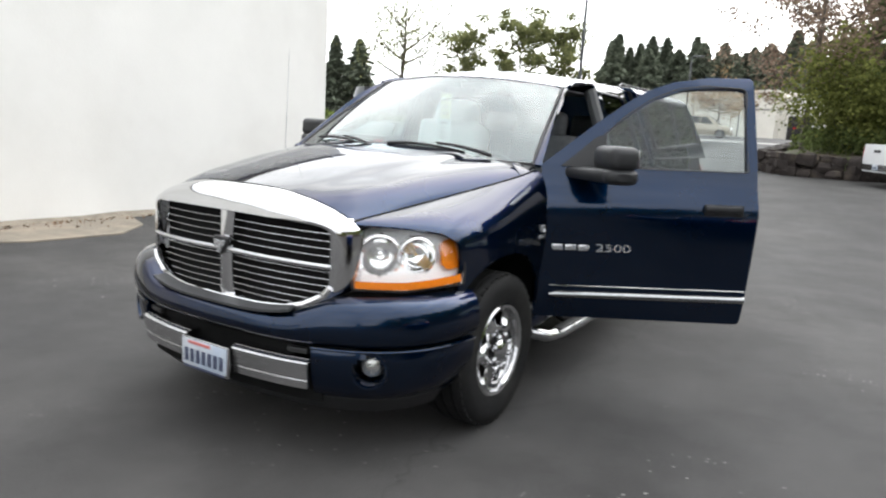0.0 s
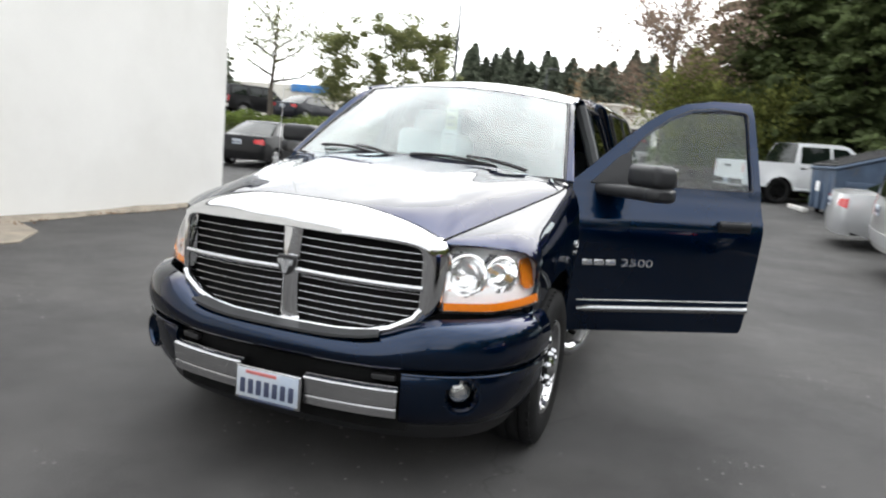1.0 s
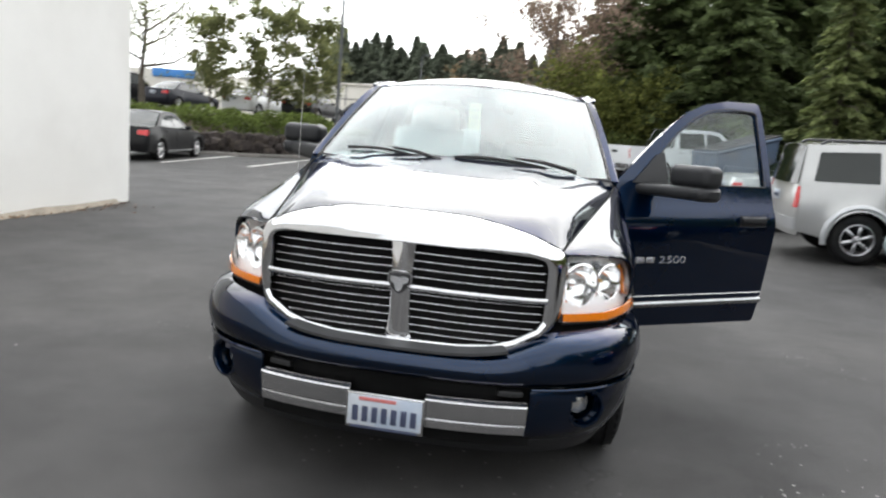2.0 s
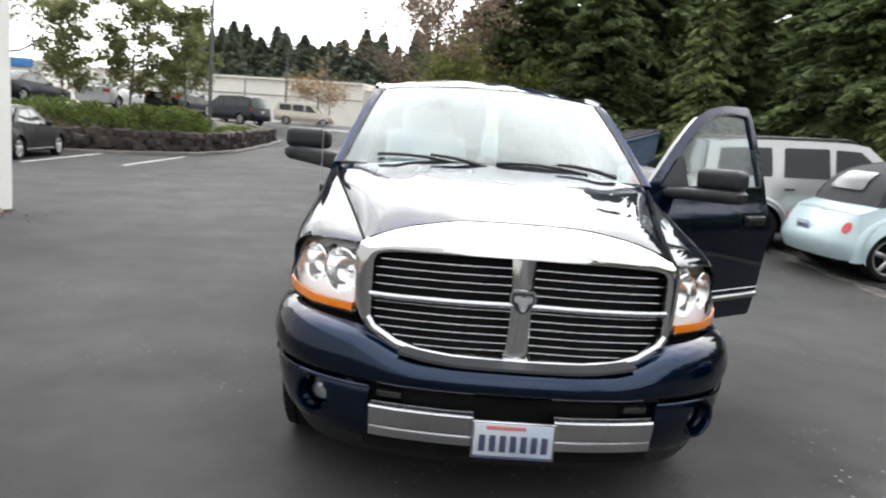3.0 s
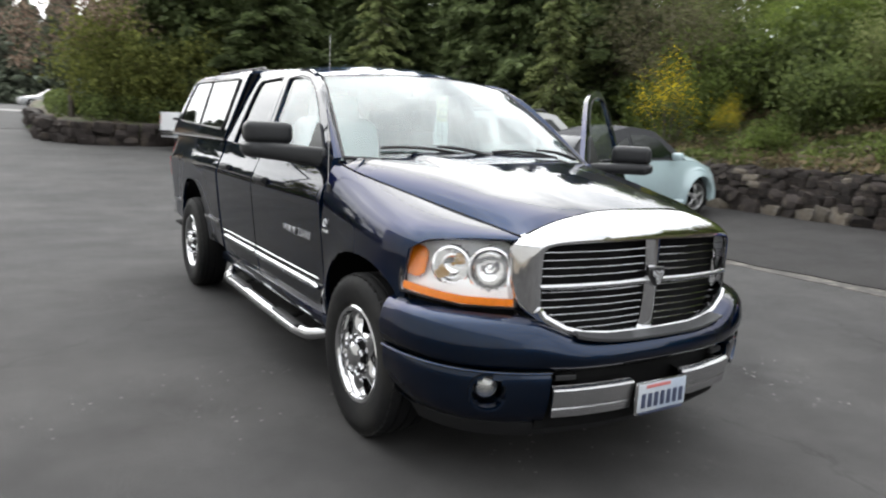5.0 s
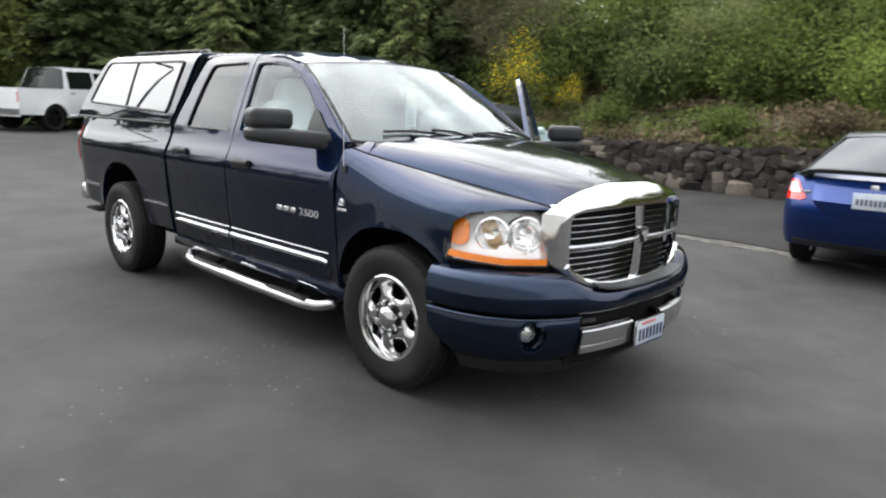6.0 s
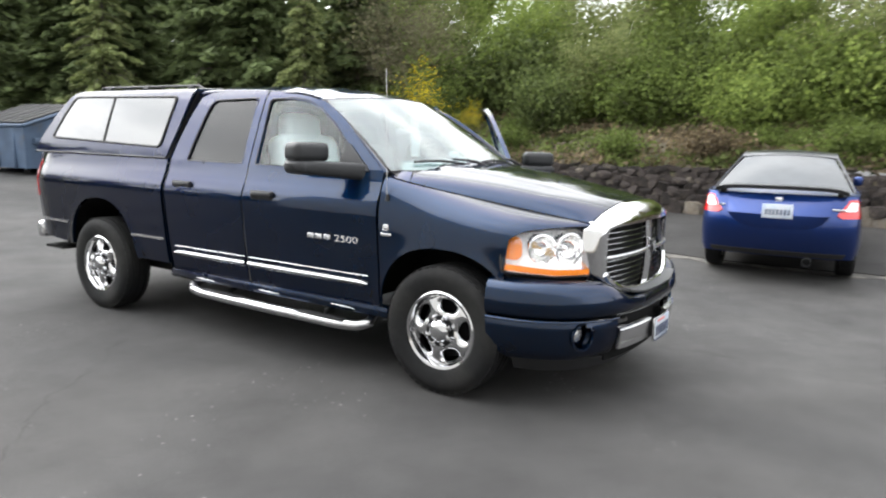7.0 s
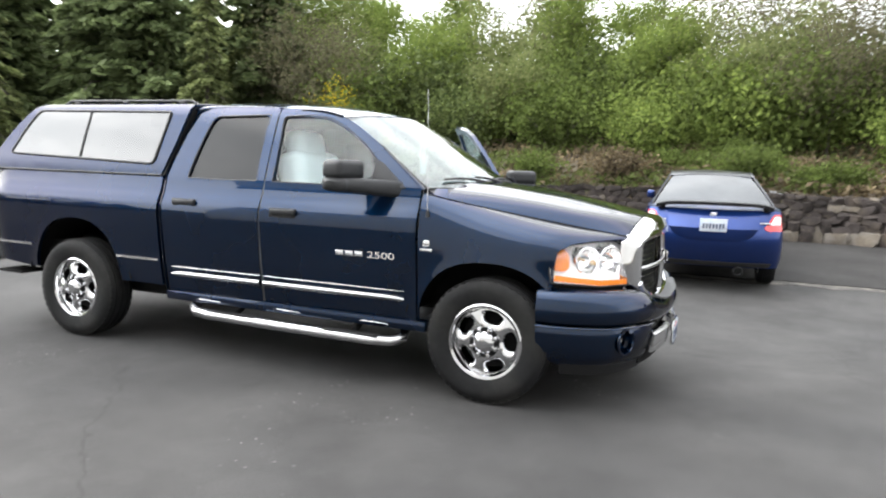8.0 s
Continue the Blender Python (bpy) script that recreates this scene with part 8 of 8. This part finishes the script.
# silver sport utility
suv, *_ = build_car("silver_suv", "silver sport utility vehicle with roof rails, parked nose in", "suv", SUV, M_SILVER)
for x in (-0.60, 0.60):
    bm = bmesh.new()
    tube(bm, [(x, -0.2, 1.765), (x, -0.1, 1.815), (x, 1.9, 1.82), (x, 2.0, 1.765)], 0.022, 8)
    part("roof_rail", bm, M_BLACK, suv, "black roof rail")
for y in (0.3, 1.5):
    bm = bmesh.new()
    tube(bm, [(-0.60, y, 1.82), (0.60, y, 1.82)], 0.018, 8)
    part("roof_bar", bm, M_BLACK, suv)
for sg in (-1, 1):
    for ay in (-1.425, 1.425):
        bm = bmesh.new()
        pts = arch(ay, 0.375, 0.49, 0.49, 190, -10, 16, 2.0)
        tube(bm, [(sg * 0.935, y, z) for y, z in pts], 0.045, 8)
        part("fender_flare", bm, M_SILVER2, suv, "pale plastic fender flare")
tagged(stand(suv, 6.55, 8.42, -3.5), group=ROW)
# pale aqua convertible
beetle, b_nose, b_tail, *_ = build_car("aqua_convertible", "pale aqua rounded convertible with a dark grey soft top", "convertible car", BEETLE, M_AQUA, M_SILVER)
bw = rounded([(-0.36, 0.0), (0.36, 0.0), (0.30, 0.22), (-0.30, 0.22)], 0.04)
def _bg(u, v):
    k = 0.20 + v * 2.2
    y = 1.42 + (0.84 - 1.42) * k + 0.16 * 0.7 * (1 - 0.5 * k) * (1 - (u / 0.6) ** 2) + 0.02
    z = 0.985 + (1.43 - 0.985) * k + 0.035
    q = 0.14 * 0.7 * math.sin(math.pi * min(1, k)) + 0.010
    return Vector((u, y + q, z + q))
part("rear_window", panel(bw, _bg, 0.08, 0.006, (0, 0, 0.7)), M_CARGLASS2, beetle, "pale rear window of the soft top")
for sg in (-1, 1):
    bm = bmesh.new()
    tube(bm, [(sg * 0.80, y, 0.25) for y in (-0.85, -0.4, 0.2, 0.85)], 0.045, 8)
    part("running_board", bm, M_AQUA, beetle)
    for ay in (-1.255, 1.255):
        bm = bmesh.new()
        tube(bm, [(sg * (0.775 - 0.03 * abs(math.sin(radians(q)))), ay + 0.455 * math.cos(radians(q)), 0.325 + 0.465 * math.sin(radians(q))) for q in range(-8, 189, 14)], 0.088, 12)
        part("fender", bm, M_AQUA, beetle, "rounded aqua fender")
tagged(stand(beetle, 7.05, 6.18, 2.0), group=ROW)
# royal blue coupe
coupe, c_nose, c_tail, *_ = build_car("blue_coupe", "bright blue two-door coupe with a black rear spoiler", "coupe car", COUPE, M_ROYAL)
bm = bmesh.new()
n = 14
pts = [Vector(((i / n * 2 - 1) * 0.68, 2.02 + 0.07 * (1 - (i / n * 2 - 1) ** 2), 1.088 + 0.016 * (1 - (i / n * 2 - 1) ** 2) - 0.035 * (i / n * 2 - 1) ** 8)) for i in range(n + 1)]
g = []
for p in pts:
    g.append([bm.verts.new(p + Vector((0, a, b))) for a, b in ((-0.09, -0.006), (0.0, 0.018), (0.10, 0.014), (0.10, -0.026), (0.0, -0.022))])
for a, b in zip(g, g[1:]):
    for k in range(5):
        bm.faces.new((a[k], a[(k + 1) % 5], b[(k + 1) % 5], b[k]))
bm.faces.new(g[0])
bm.faces.new(g[-1])
part("spoiler", bm, M_BLACKPAINT, coupe, "black rear spoiler")
# trunk lid: face sloping back to a lip, and the undercut below it that holds the plate
def lid_face(s, v):
    u = (s * 2 - 1) * (0.44 - 0.04 * v)
    return c_tail(u, 0.985 - 0.175 * v, 0.004 + 0.066 * v * (1 - 0.5 * (s * 2 - 1) ** 4))
def undercut(s, v):
    u = (s * 2 - 1) * (0.40 - 0.12 * v)
    return c_tail(u, 0.810 - 0.160 * v, 0.070 * (1 - 0.5 * (s * 2 - 1) ** 4) - 0.066 * v)
part("trunk_lid", sheet(18, 6, lid_face, 0.01, (0, 0, 0.7)), M_ROYAL, coupe, "blue trunk lid with a lip")
part("plate_recess", sheet(18, 5, undercut, 0.01, (0, 0, 0.7)), M_ROYAL, coupe, "undercut recess below the plate")
for x in (-0.6, 0.6):
    bm = bmesh.new()
    box(bm, (x, 2.02, 1.045), (0.06, 0.14, 0.08), 0.015)
    part("spoiler_foot", bm, M_BLACKPAINT, coupe)
for sg in (-1, 1):
    part("reversing_lamp", panel(rounded([(sg * 0.57, 0.865), (sg * 0.80, 0.865), (sg * 0.86, 0.955), (sg * 0.68, 0.962)], 0.01), lambda u, z: c_tail(u, z, 0.020), 0.06, 0.02, (0, 0, 0.7)), M_CLEARLENS, coupe, "clear upper part of the tail lamp")
bm = lathe(bmesh.new(), [(0.052, 0.0), (0.052, 0.12), (0.044, 0.12), (0.044, 0.02), (0, 0.02)], 20, Matrix.Translation((-0.33, 2.08, 0.275)) @ Matrix.Rotation(math.pi / 2, 4, "Z"))
part("exhaust_tip", bm, M_TRIM, coupe, "round dark exhaust tip")
bm = bmesh.new()
box(bm, c_tail(0, 0.965, 0.028), (0.075, 0.012, 0.06), 0.015)
part("badge", bm, M_LETTER, coupe, "plain silver badge")
for x in (-0.5, 0.5):
    bm = bmesh.new()
    box(bm, c_tail(x, 0.88, 0.02), (0.13 if x < 0 else 0.08, 0.010, 0.022), 0.003)
    part("badge_bar", bm, M_LETTER, coupe)
tagged(stand(coupe, 6.40, -0.96, 4.5), group=ROW)
# silver sedan between the utility and the bin
tagged(stand(build_car("silver_sedan", "silver four-door sedan parked beside a waste bin", "sedan", SEDAN, M_SILVER2)[0], 6.30, 11.75, -1.0), group=ROW)
# white pickup
wp = build_car("white_pickup", "white crew cab pickup with an open bed", "pickup truck", PICKUP, M_WHITECAR, M_DARK)[0]
stand(wp, 5.15, 22.0, 24.0)
# small black hatchback by the hedge
stand(build_car("small_black_sedan", "small black sedan parked at the hedge", "sedan", SEDAN, M_BLACKPAINT)[0], -12.35, 17.4, 96.0)


# waste bin
def build_bin():
    t = thing("waste_bin", "blue steel waste container with black sloping lids", "waste container")
    bm = bmesh.new()
    v = [bm.verts.new(p) for p in ((-0.95, -0.65, 0.12), (0.95, -0.65, 0.12), (0.95, 0.65, 0.12), (-0.95, 0.65, 0.12), (-0.98, -0.72, 1.05), (0.98, -0.72, 1.05), (0.98, 0.70, 1.50), (-0.98, 0.70, 1.50))]
    for f in ((0, 1, 5, 4), (1, 2, 6, 5), (2, 3, 7, 6), (3, 0, 4, 7), (3, 2, 1, 0)):
        bm.faces.new([v[i] for i in f])
    shell(bm, 0.03, (0, 0, 0.7))
    b = part("container", bm, M_BIN, t)
    bm = bmesh.new()
    for a, c in (((-0.99, -0.73, 1.04), (0.99, -0.73, 1.04)), ((0.99, -0.73, 1.04), (0.99, 0.71, 1.49)), ((0.99, 0.71, 1.49), (-0.99, 0.71, 1.49)), ((-0.99, 0.71, 1.49), (-0.99, -0.73, 1.04))):
        tube(bm, [a, c], 0.04, 6)
    part("rim", bm, M_BIN, t)
    for x in (-0.6, 0.0, 0.6):
        bm = bmesh.new()
        box(bm, (x, -0.695, 0.55), (0.07, 0.05, 0.86), 0.01)
        part("rib", bm, M_BIN, t)
    for sg in (-1, 1):
        bm = bmesh.new()
        box(bm, (sg * 1.02, 0.0, 0.72), (0.08, 1.0, 0.14), 0.02)
        part("fork_pocket", bm, M_BIN, t)
        bm = bmesh.new()
        box(bm, (sg * 0.49, 0.0, 1.33), (0.94, 1.50, 0.04), 0.012, Matrix.Rotation(math.atan2(0.45, 1.42), 4, "X"))
        for k in range(3):
            box(bm, (sg * 0.49 + (k - 1) * 0.28, 0.0, 1.355), (0.05, 1.40, 0.03), 0.008, Matrix.Rotation(math.atan2(0.45, 1.42), 4, "X"))
        part("lid", bm, M_LID, t, "black plastic lid")
        for y in (-0.5, 0.5):
            bm = bmesh.new()
            lathe(bm, [(0.0, -0.03), (0.06, -0.03), (0.06, 0.03), (0, 0.03)], 12, Matrix.Translation((sg * 0.75, y, 0.06)))
            part("caster", bm, M_RUBBER, t)
    bm = bmesh.new()
    box(bm, (-0.3, -0.70, 0.62), (0.30, 0.02, 0.22), 0.004)
    part("sticker", bm, M_PAPER, t, "white sticker")
    return t


bin_ = build_bin()
bin_.matrix_basis = Matrix.Translation((5.35, 17.4, ground_z(5.35, 17.4) - 0.02)) @ Matrix.Rotation(radians(-84), 4, "Z") @ Matrix.Diagonal((1.18, 1.10, 1.16, 1))

# painted concrete wheel stop beside the bin
def wheel_stop(x, y, z, turn, length):
    bm = bmesh.new()
    box(bm, (0, 0, 0.055), (0.15, length, 0.13), 0.03, seg=2)
    t = thing("wheel_stop", "white painted concrete wheel stop beside the bin", "wheel stop")
    part("stop_block", bm, M_LINE, t)
    t.matrix_basis = Matrix.Translation((x, y, z)) @ Matrix.Rotation(turn, 4, "Z")


wheel_stop(4.22, 18.3, ground_z(4.22, 18.3), radians(7), 1.7)

# -- cars on the terrace and far off
UP = "cars on the raised terrace"
for spec, paint, nm, lab, cat, x, y, hd in ((SUV, M_BLACKPAINT, "dark_suv", "dark sport utility vehicle parked above the hedge", "suv", -23.2, 32.2, 60), (SEDAN, M_DARKBLUEPAINT, "dark_sedan", "dark sedan seen from behind above the hedge", "sedan", -20.0, 32.5, 80),
                                     (SEDAN, M_WHITECAR, "white_sedan", "white sedan seen from behind above the hedge", "sedan", -15.9, 33.0, 84), (SEDAN, M_BLACKPAINT, "black_sedan", "black sedan parked above the hedge", "sedan", -12.9, 33.6, 84),
                                     (VAN, M_DARKBLUEPAINT, "dark_minivan", "dark minivan at the end of the terrace", "minivan", -12.9, 43.6, 152)):
    c = build_car(nm, lab, cat, spec, paint)[0]
    c.matrix_basis = Matrix.Translation((x, y, (RISE(y) + 1.36 if y < 37 else 1.42))) @ Matrix.Rotation(radians(hd + 90), 4, "Z")
    tagged(c, group=UP)
v = build_car("beige_minivan", "pale beige minivan parked by the far building", "minivan", VAN, M_BEIGE)[0]
stand(v, -10.3, 56.6, 8.0)
v = build_car("silver_wagon", "silver sedan beyond the rock island", "sedan", SEDAN, M_SILVER2)[0]
stand(v, 0.9, 60.6, 182.0)


# -- buildings beyond the lot
def far_building():
    t = thing("far_building", "low off-white commercial building with a dark garage opening", "building")
    t.matrix_basis = Matrix.Translation((-7.4, 76.5, 0.86)) @ Matrix.Rotation(radians(-18.8), 4, "Z") @ Matrix.Translation((8.1, -77.0, 0))
    z0 = 0.9
    bm = bmesh.new()
    box(bm, (-35.6, 83.0, z0 + 2.45), (55.0, 12.0, 5.1), 0.0)
    w = part("wall", bm, M_FARWALL, t)
    bm = bmesh.new()
    box(bm, (-35.6, 82.9, z0 + 5.05), (55.3, 12.4, 0.22), 0.03)
    part("parapet", bm, M_FARWALL, t)
    bm = bmesh.new()
    box(bm, (-6.25, 78.75, z0 + 2.15), (3.7, 1.5, 4.5), 0.0)
    part("wall", bm, M_FARWALL, t)
    bm = bmesh.new()
    box(bm, (-6.25, 78.7, z0 + 4.42), (3.9, 1.7, 0.18), 0.03)
    part("parapet", bm, M_FARWALL, t)
    # flat dark panel on the wall in place of the shade inside the bay
    bm = bmesh.new()
    box(bm, (-6.0, 77.99, z0 + 1.45), (2.4, 0.12, 2.4), 0.02)
    d = part("garage_opening", bm, M_BAYSHADE, t, "dark panel standing in for the shaded garage bay")
    for x in (-6.45, -5.55):
        bm = bmesh.new()
        box(bm, (x, 77.91, z0 + 1.45), (0.28, 0.06, 0.16), 0.02)
        part("red_lamp", bm, M_RED, d)
    for x in (-12.0, -17.5, -23.0, -28.5, -34.0):
        bm = bmesh.new()
        box(bm, (x, 76.97, z0 + 2.4), (0.14, 0.06, 4.9), 0.01)
        part("joint", bm, M_PALE, t)
    bm = bmesh.new()
    box(bm, (-20, 76.96, z0 + 3.2), (24, 0.06, 0.10), 0.01)
    part("joint", bm, M_PALE, t)
    for x in (-10.2, -15.0):
        bm = bmesh.new()
        box(bm, (x, 76.92, z0 + 3.6), (0.35, 0.2, 0.25), 0.03)
        part("wall_lamp", bm, M_BLACK, t)


far_building()


def shop():
    t = thing("shop_building", "pale low building with a bright blue fascia", "building")
    bm = bmesh.new()
    box(bm, (-43.0, 66.0, 3.05), (18.0, 10.0, 4.9), 0.0)
    part("wall", bm, M_FARWALL, t)
    bm = bmesh.new()
    box(bm, (-37.2, 60.95, 5.2), (4.4, 0.3, 0.8), 0.04)
    part("fascia", bm, M_BLUESIGN, t, "bright blue fascia sign")
    for k in range(4):
        bm = bmesh.new()
        box(bm, (-49 + 4 * k, 60.96, 2.9), (2.6, 0.12, 1.7), 0.02)
        part("window", bm, M_CARGLASS, t)


shop()


def light_pole(x, y, h, r, label):
    t = thing("light_pole", label, "light pole")
    bm = bmesh.new()
    tube(bm, [(0, 0, 0), (0, 0, h * 0.5), (0, 0, h)], [r, r * 0.85, r * 0.6], 10)
    part("pole", bm, M_POLE, t)
    bm = bmesh.new()
    box(bm, (0, 0, 0.15), (0.5, 0.5, 0.5), 0.05)
    part("footing", bm, M_CONCRETE, t)
    bm = bmesh.new()
    box(bm, (0.55, 0, h), (0.9, 0.32, 0.14), 0.04)
    part("lamp_head", bm, M_POLE, t)
    t.matrix_basis = Matrix.Translation((x, y, ground_z(x, y) + (0.9 if y < 50 else 0.0)))


light_pole(-9.75, 28.0, 8.8, 0.085, "tall dark steel light pole beside the hedge")
light_pole(-13.4, 64.0, 7.0, 0.10, "grey steel light pole by the far building")
